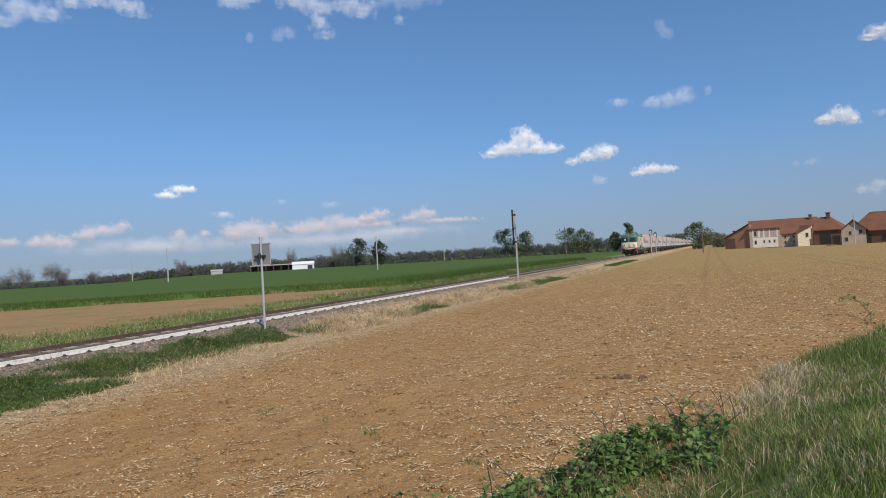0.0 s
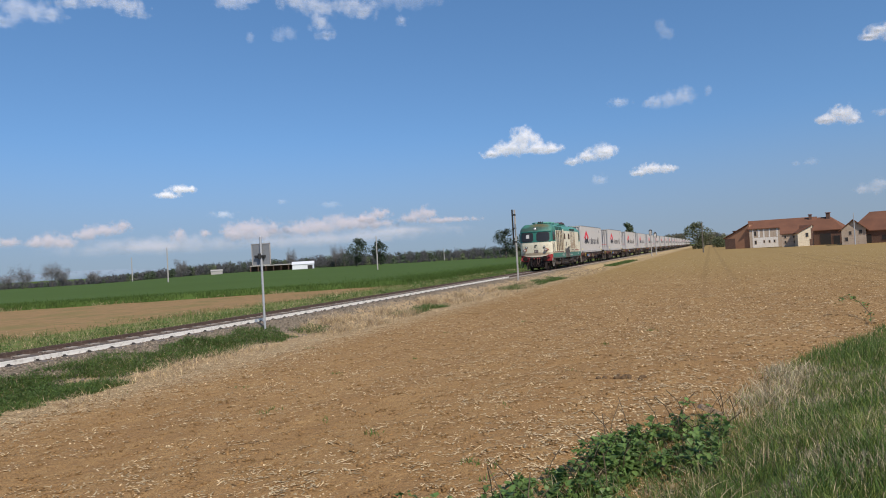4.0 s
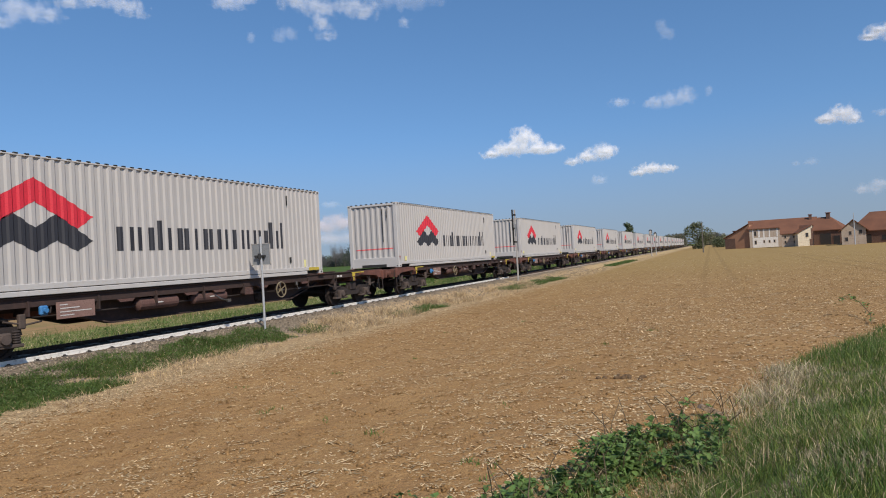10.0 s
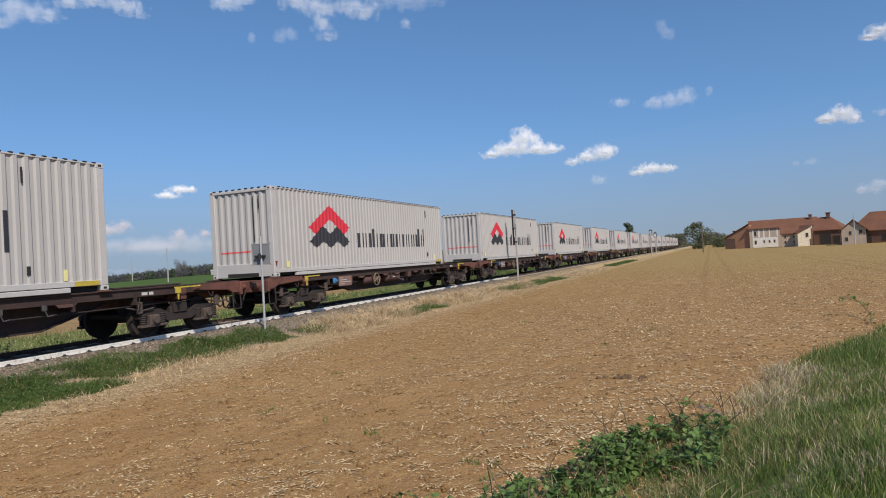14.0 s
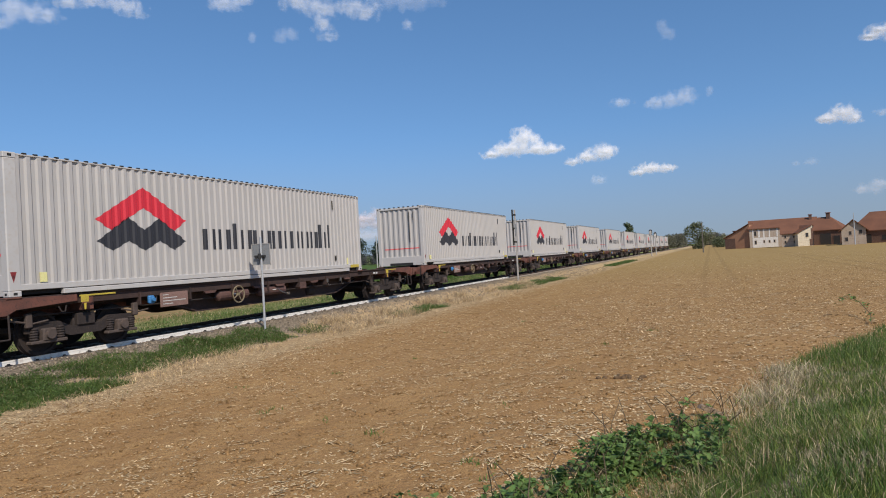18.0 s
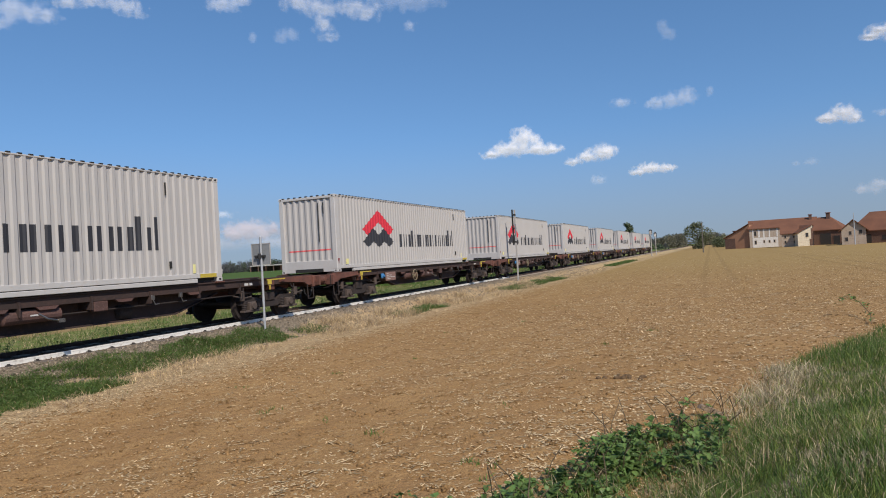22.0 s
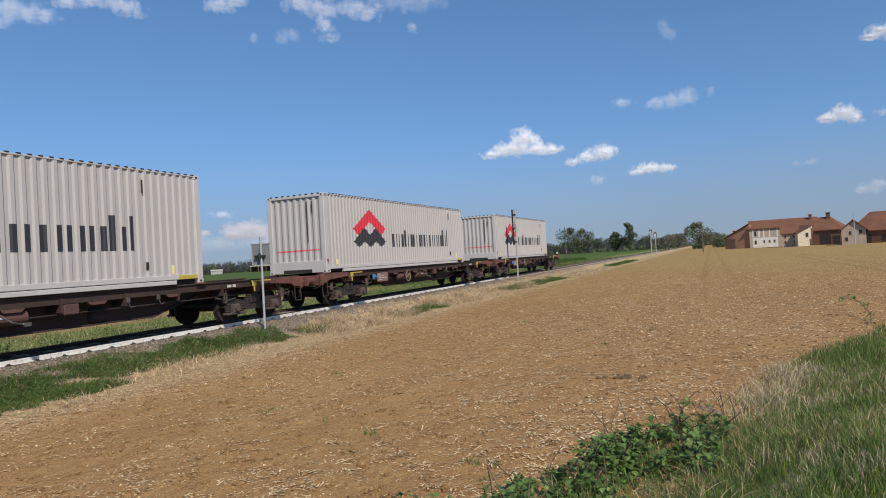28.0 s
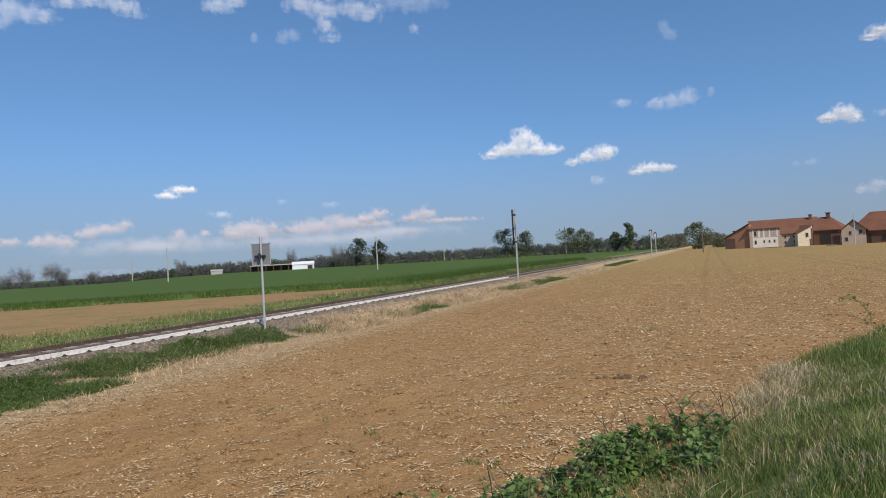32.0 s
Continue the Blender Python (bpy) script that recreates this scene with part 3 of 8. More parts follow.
def lumps(name, p, size, material, label, category, flat=0.7):
    """Many small angular lumps, each of eight faces."""
    n = len(p)
    base = np.array([(1, 0, 0), (-1, 0, 0), (0, 1, 0), (0, -1, 0), (0, 0, 1), (0, 0, -1)], float)
    v = base[None] * R.uniform(0.6, 1.25, (n, 6, 1)) + R.uniform(-0.25, 0.25, (n, 6, 3))
    a = R.uniform(0, 6.28, n)
    c, s = np.cos(a)[:, None], np.sin(a)[:, None]
    v = np.stack([v[..., 0] * c - v[..., 1] * s, v[..., 0] * s + v[..., 1] * c, v[..., 2] * flat], -1)
    v = v * np.asarray(size)[:, None, None] + p[:, None]
    f = np.array([(0, 2, 4), (2, 1, 4), (1, 3, 4), (3, 0, 4), (2, 0, 5), (1, 2, 5), (3, 1, 5), (0, 3, 5)])
    f = (f[None] + (np.arange(n) * 6)[:, None, None]).reshape(-1, 3)
    return tagged(new(name, sheet(name, v.reshape(-1, 3), f, material)), label, category, kind="stuff")


def blades(name, x, y, height, width, material, label, category, lean=0.35, z0=None, mi=None):
    """Bent grass blades: two quads and a tip each, written as three quads."""
    n = len(x)
    z = ground_z(x, y) - 0.02 if z0 is None else z0
    h = np.broadcast_to(height, n) * R.uniform(0.55, 1.2, n)
    w = np.broadcast_to(width, n) * R.uniform(0.7, 1.2, n)
    a = R.uniform(0, 6.283, n)
    b = R.uniform(0, 6.283, n)
    k = R.uniform(0.1, 1.0, n) * lean
    lv = []
    for t, ww in ((0, 1.0), (0.4, 0.85), (0.75, 0.55), (1.0, 0.08)):
        cx, cy = x + np.cos(b) * h * k * t ** 2, y + np.sin(b) * h * k * t ** 2
        cz = z + h * t * (1 - 0.25 * k * t)
        for s in (-1, 1):
            lv.append(np.stack([cx + s * ww * w * 0.5 * np.cos(a), cy + s * ww * w * 0.5 * np.sin(a), cz], -1))
    v = np.stack(lv, 1).reshape(-1, 3)
    f = np.array([(0, 1, 3, 2), (2, 3, 5, 4), (4, 5, 7, 6)])
    f = (f[None] + (np.arange(n) * 8)[:, None, None]).reshape(-1, 4)
    m = None if mi is None else np.repeat(mi, 3)
    return tagged(new(name, sheet(name, v, f, material, mi=m)), label, category, kind="stuff")


# ---- the train ----
PITCH = 19.74


def train_x(t):
    """Where the emblem's peak on the first container is at t seconds."""
    u = t - 16.0
    return -132.41 - 16.8758 * u + 0.0147 * u * u + 0.00016 * u ** 3


def rows_at(dx, y=0.0, z=0.0):
    return [(t, pose(train_x(t) + dx, y, z)) for t in range(0, 33)]


def clip_strip(poly, x0, x1):
    """The piece of a convex (x, z) polygon between two uprights."""
    for s, lim in ((1, x0), (-1, x1)):
        res = []
        for i, p in enumerate(poly):
            q = poly[(i + 1) % len(poly)]
            a, c = s * (p[0] - lim), s * (q[0] - lim)
            if a >= 0:
                res.append(p)
            if a * c < 0:
                t = a / (a - c)
                res.append((lim, p[1] + (q[1] - p[1]) * t))
        poly = res
        if len(poly) < 3:
            return []
    return poly


CL, CW, CH = 13.716, 2.50, 2.896        # container length, width, height


def corrugation(x0, x1, pitch=0.232, deep=0.036, flank=0.17):
    """Uprights of a corrugated wall: (x, how far it stands back)."""
    n = round((x1 - x0) / pitch)
    p = (x1 - x0) / n
    out = [(x0, 0.0)]
    for i in range(n):
        a = x0 + i * p
        out += [(a + (0.5 - flank) * p, 0.0), (a + 0.5 * p, deep), (a + (1.0 - flank) * p, deep), (a + p, 0.0)]
    return out


def container():
    """Origin: middle of the leading bottom edge; the container reaches along +x."""
    c = thing("container", "white corrugated steel container with red and black emblem", "container", "containers on the train")
    hw = CW / 2
    zig = corrugation(0.25, CL - 0.18)
    z0, z1 = 0.24, CH - 0.045

    def wall(side):
        b = Mb()
        n = len(zig)
        ys = hw - 0.012
        b.v = [(x, side * (ys - d), z) for z in (z0, z1) for x, d in zig]
        b.f = [(i, i + 1, n + i + 1, n + i) for i in range(n - 1)]
        b.m = [0] * len(b.f)
        b.v += [(x, side * (ys - 0.06), z) for z in (z0, z1) for x, d in (zig[0], zig[-1])]
        k = 2 * n
        b.f.append((k, k + 1, k + 3, k + 2))
        b.m.append(0)
        return b

    part("side_wall", wall(-1), M_WHITE, c)
    part("side_wall", wall(1), M_WHITE, c)
    for x, s in ((0.03, 1), (CL - 0.03, -1)):
        b = Mb()
        ez = corrugation(-hw + 0.15, hw - 0.15, 0.26, 0.045, 0.25)
        n = len(ez)
        b.v = [(x + s * d, y, z) for z in (0.45, CH - 0.12) for y, d in ez]
        b.f = [(i, i + 1, n + i + 1, n + i) for i in range(n - 1)]
        b.m = [0] * len(b.f)
        part("end_wall", b, M_WHITE, c)
        b = Mb().box(x - 0.02 * s, -hw + 0.15, 0.02, x + 0.10 * s, hw - 0.15, 0.455, 0.01)
        part("end_sill", b, M_POST, c)
    part("floor_beam", Mb().box(0.14, -1.12, 0.03, CL - 0.14, 1.12, 0.2), M_DARK, c, "dark floor beams")
    roof = Mb()
    rz = corrugation(0.15, CL - 0.15, 0.30, 0.02, 0.25)
    n = len(rz)
    roof.v = [(x, y, CH - 0.02 - d) for y in (-hw + 0.08, hw - 0.08) for x, d in rz]
    roof.f = [(i, i + 1, n + i + 1, n + i) for i in range(n - 1)]
    roof.m = [0] * len(roof.f)
    part("roof", roof, M_WHITE, c)
    for s in (-1, 1):
        part("top_rail", Mb().box(0.1, s * hw - s * 0.07, CH - 0.05, CL - 0.1, s * (hw - 0.004), CH - 0.015, 0.006), M_POST, c)
        sill = Mb().box(1.15, s * (hw - 0.10), 0.0, CL - 0.95, s * (hw + 0.012), 0.105, 0.01)
        sill.box(0.17, s * (hw - 0.10), 0.12, CL - 0.17, s * (hw - 0.006), 0.245, 0.01)
        part("bottom_rail", sill, M_POST, c)
    for x in (0.0, CL):
        part("header", Mb().box(x - 0.0 if x == 0 else x - 0.12, -hw + 0.15, CH - 0.13, x + 0.12 if x == 0 else x, hw - 0.15, CH - 0.03, 0.015), M_POST, c)
        for s in (-1, 1):
            xa, xb = (0.0, 0.26) if x == 0 else (CL - 0.20, CL)
            part("corner_post", Mb().box(xa, s * (hw - 0.20), 0.11, xb, s * hw, CH - 0.11, 0.02), M_POST, c)
            for z in (0.0, CH - 0.118):
                b = Mb().box(xa - (0.002 if x == 0 else 0), s * (hw - 0.178), z, xb + (0 if x == 0 else 0.002), s * (hw + 0.002), z + 0.118, 0.012)
                b.use(1)
                xm = (xa + xb) / 2
                b.box(xm - 0.04, s * (hw + 0.003), z + 0.035, xm + 0.04, s * (hw + 0.005), z + 0.085)
                xe = xa if x == 0 else xb
                b.box(xe - 0.004, s * (hw - 0.12), z + 0.035, xe + 0.004, s * (hw - 0.06), z + 0.085)
                part("corner_casting", b, [M_POST, M_DARK], c)
    # lashing loops along the top edge, dark slots under them
    b = Mb()
    for i, (x, d) in enumerate(zig):
        if i % 4 == 3:
            for s in (-1, 1):
                b.box(x - 0.04, s * (hw - 0.05), CH - 0.016, x + 0.04, s * (hw + 0.002), CH + 0.012)
    for k in range(9):
        y = -hw + 0.22 + k * 0.26
        b.box(-0.004, y - 0.04, CH - 0.03, 0.06, y + 0.04, CH + 0.010)
    tagged(part("roof_edge_trim", b, M_DARK, c, "dark loops along the roof edge"), kind="stuff")
    # flat near-black panel draws the shade of the pocket
    part("front_pocket", Mb().box(-0.004, -0.62, 0.02, 0.02, 0.62, 0.15), M_DARK, c, "dark panel for the shade in the end wall's foot recess")
    part("door_gear", Mb().box(-0.012, -hw + 0.72, 1.15, 0.01, -hw + 0.745, 2.62).box(-0.012, -hw + 0.50, 2.2, 0.01, -hw + 0.52, 2.62), M_DARK, c, "thin dark vertical strips")
    b = Mb()
    ez = corrugation(-hw + 0.15, hw - 0.15, 0.26, 0.045, 0.25)
    for (ya, da), (yb, db) in zip(ez, ez[1:]):
        if -0.98 < ya and yb < 0.92:
            z = 0.82 - 0.004 * ya
            b.add([(0.024 + da, ya, z), (0.024 + db, yb, z), (0.024 + db, yb, z + 0.05), (0.024 + da, ya, z + 0.05)], [(0, 1, 2, 3)])
    part("red_strip", b, M_TAPE, c, "red reflective strip across the end wall")
    part("hazard_mark", Mb().add([(0.04, -hw - 0.003, 0.50), (0.17, -hw - 0.003, 0.50), (0.105, -hw - 0.003, 0.28)], [(0, 1, 2)]), M_LRED, c, "dark red triangular placard")
    part("sticker", Mb().box(0.66, -hw - 0.002, 0.27, 0.80, -hw + 0.03, 0.47), M_PALEYEL, c, "pale yellow sticker")
    part("sticker", Mb().box(CL - 1.08, -hw - 0.002, 0.26, CL - 1.00, -hw + 0.03, 0.50), M_PALEYEL, c, "pale yellow sticker")
    part("warning_plate", Mb().box(CL - 0.85, -hw - 0.016, 0.13, CL - 0.25, -hw - 0.007, 0.235), M_YEL, c, "yellow warning plate")
    part("placard_holder", Mb().box(CL - 1.86, -hw - 0.004, 0.42, CL - 1.80, -hw + 0.03, 0.60).box(CL - 1.9, -hw - 0.004, 2.3, CL - 1.88, -hw + 0.03, 2.62), M_DARK, c)

    def paint(polys, name, material, label):
        b = Mb()
        for (xa, da), (xb, db) in zip(zig, zig[1:]):
            for poly in polys:
                s = clip_strip(poly, xa, xb)
                if s:
                    y = [-(hw - 0.012 - (da + (db - da) * (px - xa) / (xb - xa))) - 0.004 for px, pz in s]
                    b.add([(px, py, pz) for (px, pz), py in zip(s, y)], [tuple(range(len(s)))])
        part(name, b, material, c, label)

    ax = 3.353
    paint([[(ax, 2.44), (ax, 1.94), (ax - 0.94, 1.37), (ax - 1.34, 1.62)], [(ax, 2.44), (ax + 1.34, 1.66), (ax + 0.95, 1.38), (ax, 1.94)]], "emblem_roof", M_RED, "bold red painted chevron")
    dk = []
    for s in (-1, 1):
        dk += [[(ax + s * 0.46, 1.70), (ax + s * 0.02, 1.40), (ax + s * 0.02, 0.89), (ax + s * 0.46, 1.13)], [(ax + s * 0.46, 1.70), (ax + s * 0.46, 1.13), (ax + s * 0.92, 0.89), (ax + s * 1.32, 1.12)]]
    dk.append([(ax - 0.02, 1.40), (ax + 0.02, 1.40), (ax + 0.02, 0.89), (ax - 0.02, 0.89)])
    paint(dk, "emblem_base", M_INK, "bold black painted zigzag")
    # the company lettering, as plain upright bars
    bars = []
    x = 5.30
    for w, hi in ((0.52, 0), (0.52, 0), (0.30, 1), (0.52, 0), (0.82, 0), (0.52, 0), (0.32, 0), (0.54, 0), (0.48, 0), (0.48, 0), (0.50, 2), (0.10, 2)):
        zt = (1.46, 1.64, 1.72)[hi]
        if w < 0.2:
            bars.append((x, x + 0.09, 0.89, zt))
        elif w < 0.35:
            bars.append((x + 0.05, x + 0.19, 0.89, zt))
        elif w > 0.7:
            bars += [(x + k * 0.345, x + k * 0.345 + 0.13, 0.89, 1.46) for k in range(3)]
        else:
            bars += [(x, x + 0.145, 0.89, 1.46 if hi == 0 else zt), (x + w - 0.175, x + w - 0.03, 0.89, 1.46)]
        x += w + 0.055
    for a, c2, lo, hi in bars:
        paint([[(a, lo), (a, hi), (c2, hi), (c2, lo)]], "lettering_bar", M_INK, "plain dark painted bar")
    return c


def bogie_parts(w, cx, r=0.46):
    """A two-axle goods bogie under the wagon w."""
    fr = Mb()
    for s in (-1, 1):
        y = s * 1.0
        fr.prism([(cx - 1.32, 0.50), (cx - 1.28, 0.68), (cx - 0.62, 0.70), (cx - 0.35, 0.56), (cx + 0.35, 0.56), (cx + 0.62, 0.70), (cx + 1.28, 0.68), (cx + 1.32, 0.50), (cx + 0.55, 0.44), (cx + 0.38, 0.36), (cx - 0.38, 0.36), (cx - 0.55, 0.44)], y - 0.06, y + 0.06)
        fr.box(cx - 0.22, y - 0.10, 0.55, cx + 0.22, y + 0.10, 0.82, 0.02)
    fr.box(cx - 0.25, -1.0, 0.45, cx + 0.25, 1.0, 0.72, 0.03)
    for s in (-1, 1):
        fr.box(cx + s * 1.22 - 0.06, -1.0, 0.5, cx + s * 1.22 + 0.06, 1.0, 0.62, 0.02)
    bogie = part("bogie", fr, M_GRIME, w, "grimy two-axle bogie")
    for a in (-0.9, 0.9):
        x = cx + a
        wh = Mb()
        wh.cyl((0, -1.0, 0), (0, 1.0, 0), 0.085, 0.085, 10)
        for s in (-1, 1):
            wh.lathe((0, s * 0.70, 0), (0, s, 0), [(0.0, r + 0.025), (0.03, r + 0.02), (0.035, r), (0.135, r - 0.008), (0.135, r - 0.07), (0.10, r - 0.09), (0.08, 0.19), (0.14, 0.15), (0.14, 0.02)], 24)
        ws = part("wheelset", wh, M_GRIME, bogie, "steel wheelset")
        ws.location = (x, 0, r)
        for s in (-1, 1):
            y = s * 1.06
            b = Mb().box(x - 0.15, y - 0.11, 0.31, x + 0.15, y + 0.12, 0.58, 0.03)
            b.cyl((x, y + s * 0.10, 0.455), (x, y + s * 0.16, 0.455), 0.11, 0.10, 12)
            b.box(x - 0.40, y - 0.09, 0.27, x + 0.40, y + 0.09, 0.34, 0.015)
            part("axlebox", b, M_GRIT, bogie, "dusty axlebox")
            for t in (-0.29, 0.29):
                sp = Mb().lathe((x + t, y, 0.345), (0, 0, 1), [(0.026 * k, 0.088 if k % 2 else 0.070) for k in range(11)], 10)
                part("spring", sp, M_GRIME, bogie)
    return bogie


def wagon():
    """Origin on the rails under the emblem's peak of the container that it bears."""
    w = thing("flat_wagon", "rusty red-brown bogie container flat wagon", "wagon", "wagons of the train")
    xa, xb = -3.72, 14.76
    for s in (-1, 1):
        # edge strip, main beam and outriggers take the shade-darkened brown
        part("side_strip", Mb().box(xa, s * 1.10, 1.04, xb, s * 1.16, 1.23, 0.006).box(xa, s * 1.02, 1.225, xb, s * 1.20, 1.262, 0.004), M_BEAM, w, "rust-brown outer edge beam, coloured darker for the container's shade")
        for xe, xf in ((xa, -1.9), (13.0, xb)):
            part("end_beam", Mb().prism([(xe, 0.92), (xe, 1.24), (xf, 1.24), (xf, 1.10), (xe + 0.5, 1.02), (xe + 0.3, 0.92)] if xe < 0 else [(xe, 1.10), (xe, 1.24), (xf, 1.24), (xf, 0.92), (xf - 0.3, 0.92), (xf - 0.5, 1.02)], s * 1.16, s * 1.25), M_RUST, w, "red-brown end plate of the frame")
        b = Mb().prism([(xa, 0.98), (xa, 1.17), (xb, 1.17), (xb, 0.98), (10.6, 0.94), (9.0, 0.50), (2.0, 0.50), (0.4, 0.94)], s * 0.70, s * 0.76)
        b.prism([(0.4, 0.93), (2.0, 0.48), (9.0, 0.48), (10.6, 0.93), (10.6, 0.955), (9.0, 0.515), (2.0, 0.515), (0.4, 0.955)], s * 0.62, s * 0.86)
        part("side_sill", b, M_BEAM, w, "brown main beam deeper in the middle, coloured darker for shade")
        for k in range(8):
            x = -0.2 + k * 1.62
            part("outrigger", Mb().prism([(x - 0.02, 0.86), (x + 0.02, 0.86), (x + 0.02, 1.17), (x - 0.02, 1.17)], s * 0.74, s * 1.2), M_BEAM, w)
    part("centre_beam", Mb().box(xa + 0.1, -0.30, 0.80, xb - 0.1, 0.30, 1.17, 0.02), M_RUST, w)
    for x in (-1.58, 12.62):
        part("cross_beam", Mb().box(x - 0.14, -1.17, 0.88, x + 0.14, 1.17, 1.165, 0.01), M_RUST, w)
    part("end_deck", Mb().box(xa + 0.02, -1.1, 1.17, -0.9, 1.1, 1.195, 0.003), M_RUST, w, "rusty deck plate")
    part("end_deck", Mb().box(10.2, -1.1, 1.17, xb - 0.02, 1.1, 1.195, 0.003), M_RUST, w, "rusty deck plate")
    for x, d in ((xa, -1), (xb, 1)):
        hs = Mb().box(x - 0.05, -1.30, 0.84, x + 0.05, 1.30, 1.20, 0.015)
        part("headstock", hs, M_RUST, w)
        for s in (-1, 1):
            bf = Mb().lathe((x + d * 0.05, s * 0.875, 1.03), (d, 0, 0), [(0, 0.17), (0.03, 0.17), (0.04, 0.125), (0.30, 0.125), (0.31, 0.085), (0.54, 0.085)], 14)
            bf.box(x + d * 0.585, s * 0.875 - 0.24, 0.86, x + d * 0.62, s * 0.875 + 0.24, 1.20, 0.012)
            part("buffer", bf, M_RUST, w, "red-brown buffer with rectangular plate")
        hk = Mb().box(x + d * 0.05, -0.05, 0.95, x + d * 0.42, 0.05, 1.07, 0.02).tube([(x + d * 0.42, 0, 1.0), (x + d * 0.50, 0, 0.82), (x + d * 0.45, 0, 0.62), (x + d * 0.3, 0, 0.55)], 0.025)
        part("coupling_hook", hk, M_GRIME, w)
        for s in (-1, 1):
            path = [(x + d * 0.05, s * 0.42, 0.86), (x + d * 0.16, s * 0.42, 0.72), (x + d * 0.22, s * 0.40, 0.48), (x + d * 0.36, s * 0.38, 0.44), (x + d * 0.50, s * 0.36, 0.55), (x + d * 0.54, s * 0.35, 0.74)]
            part("brake_hose", Mb().tube(path, 0.022), M_BLACK, w, "hanging black brake hose")
        part("shunter_step", Mb().tube([(x - d * 0.02, -1.24, 0.95), (x - d * 0.02, -1.26, 0.45), (x - d * 0.34, -1.26, 0.45), (x - d * 0.34, -1.24, 0.95)], 0.02), M_GRIME, w)
        part("handrail", Mb().tube([(x + d * 0.06, -1.2, 1.18), (x + d * 0.10, -1.22, 0.8), (x + d * 0.10, -0.9, 0.72)], 0.016), M_GRIME, w)
        bogie_parts(w, -1.58 if d < 0 else 12.62)
    for x in (-3.353 + 0.09, -3.353 + CL - 0.09):
        for s in (-1, 1):
            part("container_support", Mb().box(x - 0.16, s * 1.05, 1.235, x + 0.16, s * 1.27, 1.275, 0.012), M_RUST, w)
    for x in (12.75, -1.35):
        b = Mb().box(x - 0.55, -1.335, 1.185, x + 0.35, -1.315, 1.222, 0.004)
        b.box(x - 0.52, -1.34, 1.06, x - 0.34, -1.315, 1.19, 0.004).cyl((x - 0.42, -1.32, 1.04), (x - 0.42, -1.32, 0.90), 0.03, 0.02, 8)
        part("folding_stop", b, M_YEL, w, "yellow folding container stop")
    part("label_board", Mb().box(0.35, -1.262, 0.74, 1.25, -1.235, 1.10, 0.004), M_LABEL, w, "pinkish-grey label board")
    for k in range(4):
        part("lettering_bar", Mb().box(0.42, -1.268, 1.03 - k * 0.075, 0.60 + 0.14 * ((k * 2) % 5), -1.264, 1.05 - k * 0.075), M_LETTER, w, "pale lettering bar")
    for xx, ww in ((11.25, 0.17), (11.47, 0.13)):
        part("lettering_bar", Mb().box(xx, -1.256, 1.08, xx + ww, -1.253, 1.15), M_LETTER, w, "white lettering bar")
    hw = Mb()
    ring = [(3.15 + 0.24 * math.cos(a), -1.30, 0.86 + 0.24 * math.sin(a)) for a in np.linspace(0, 6.2832, 17)]
    hw.tube(ring, 0.02)
    hw = part("brake_handwheel", hw, M_WHEELY, w, "dull cream brake handwheel")
    for a in (0.5, 2.07, 3.64, 5.21):
        part("spoke", Mb().cyl((3.15, -1.29, 0.86), (3.15 + 0.24 * math.cos(a), -1.30, 0.86 + 0.24 * math.sin(a)), 0.016, 0.016, 6), M_WHEELY, hw)
    part("hub", Mb().cyl((3.15, -1.22, 0.86), (3.15, -1.32, 0.86), 0.04, 0.04, 10), M_WHEELY, hw)
    part("brake_valve", Mb().box(-0.02, -1.30, 0.86, 0.16, -1.20, 1.06, 0.03).cyl((0.07, -1.3, 0.96), (0.07, -1.36, 0.96), 0.06, 0.05, 10), M_BLUE, w, "blue brake changeover plate")
    for xr in (2.55, 4.35):
        part("air_reservoir", Mb().lathe((xr, -1.0, 0.86), (1, 0, 0), [(0, 0.05), (0.06, 0.15), (1.24, 0.15), (1.30, 0.05)], 14), M_TANK, w, "dusty brown air reservoir")
        part("lettering_bar", Mb().box(xr + 0.55, -1.155, 0.86, xr + 0.72, -1.148, 0.89), M_LETTER, w)
    part("valve_box", Mb().box(6.35, -1.16, 0.80, 6.72, -0.95, 1.04, 0.02), M_TANK, w, "brown valve box")
    for xr in (1.9, 3.95, 5.0, 6.9, 9.1):
        part("frame_gusset", Mb().prism([(xr, 1.04), (xr + 0.5, 1.04), (xr + 0.42, 0.97), (xr + 0.08, 0.97)], -1.19, -1.12), M_TANK, w)
    part("brake_cylinder", Mb().lathe((7.2, -0.7, 0.70), (1, 0, 0), [(0, 0.12), (0.05, 0.2), (0.4, 0.2), (0.5, 0.06), (0.9, 0.05)], 14), M_GRIME, w)
    part("brake_lever", Mb().tube([(5.0, -1.25, 0.9), (5.15, -1.33, 0.78), (5.4, -1.33, 0.72)], 0.02).box(5.36, -1.36, 0.68, 5.5, -1.30, 0.76), M_STEEL, w)
    for x in (-2.9, -0.3, 11.3, 13.9):
        part("brake_rod", Mb().tube([(x - 0.35, -1.08, 0.80), (x + 0.1, -1.10, 0.70), (x + 0.42, -1.10, 0.74)], 0.022).box(x - 0.06, -1.14, 0.62, x + 0.08, -1.04, 0.92, 0.02), M_GRIT, w, "dusty brake rod and hanger")
    for x in (-2.35, 0.05, 11.0, 13.45):
        part("lashing_ring", Mb().tube([(x, -1.26, 1.02), (x + 0.05, -1.29, 0.90), (x + 0.13, -1.29, 0.90), (x + 0.18, -1.26, 1.02)], 0.014), M_GRIME, w)
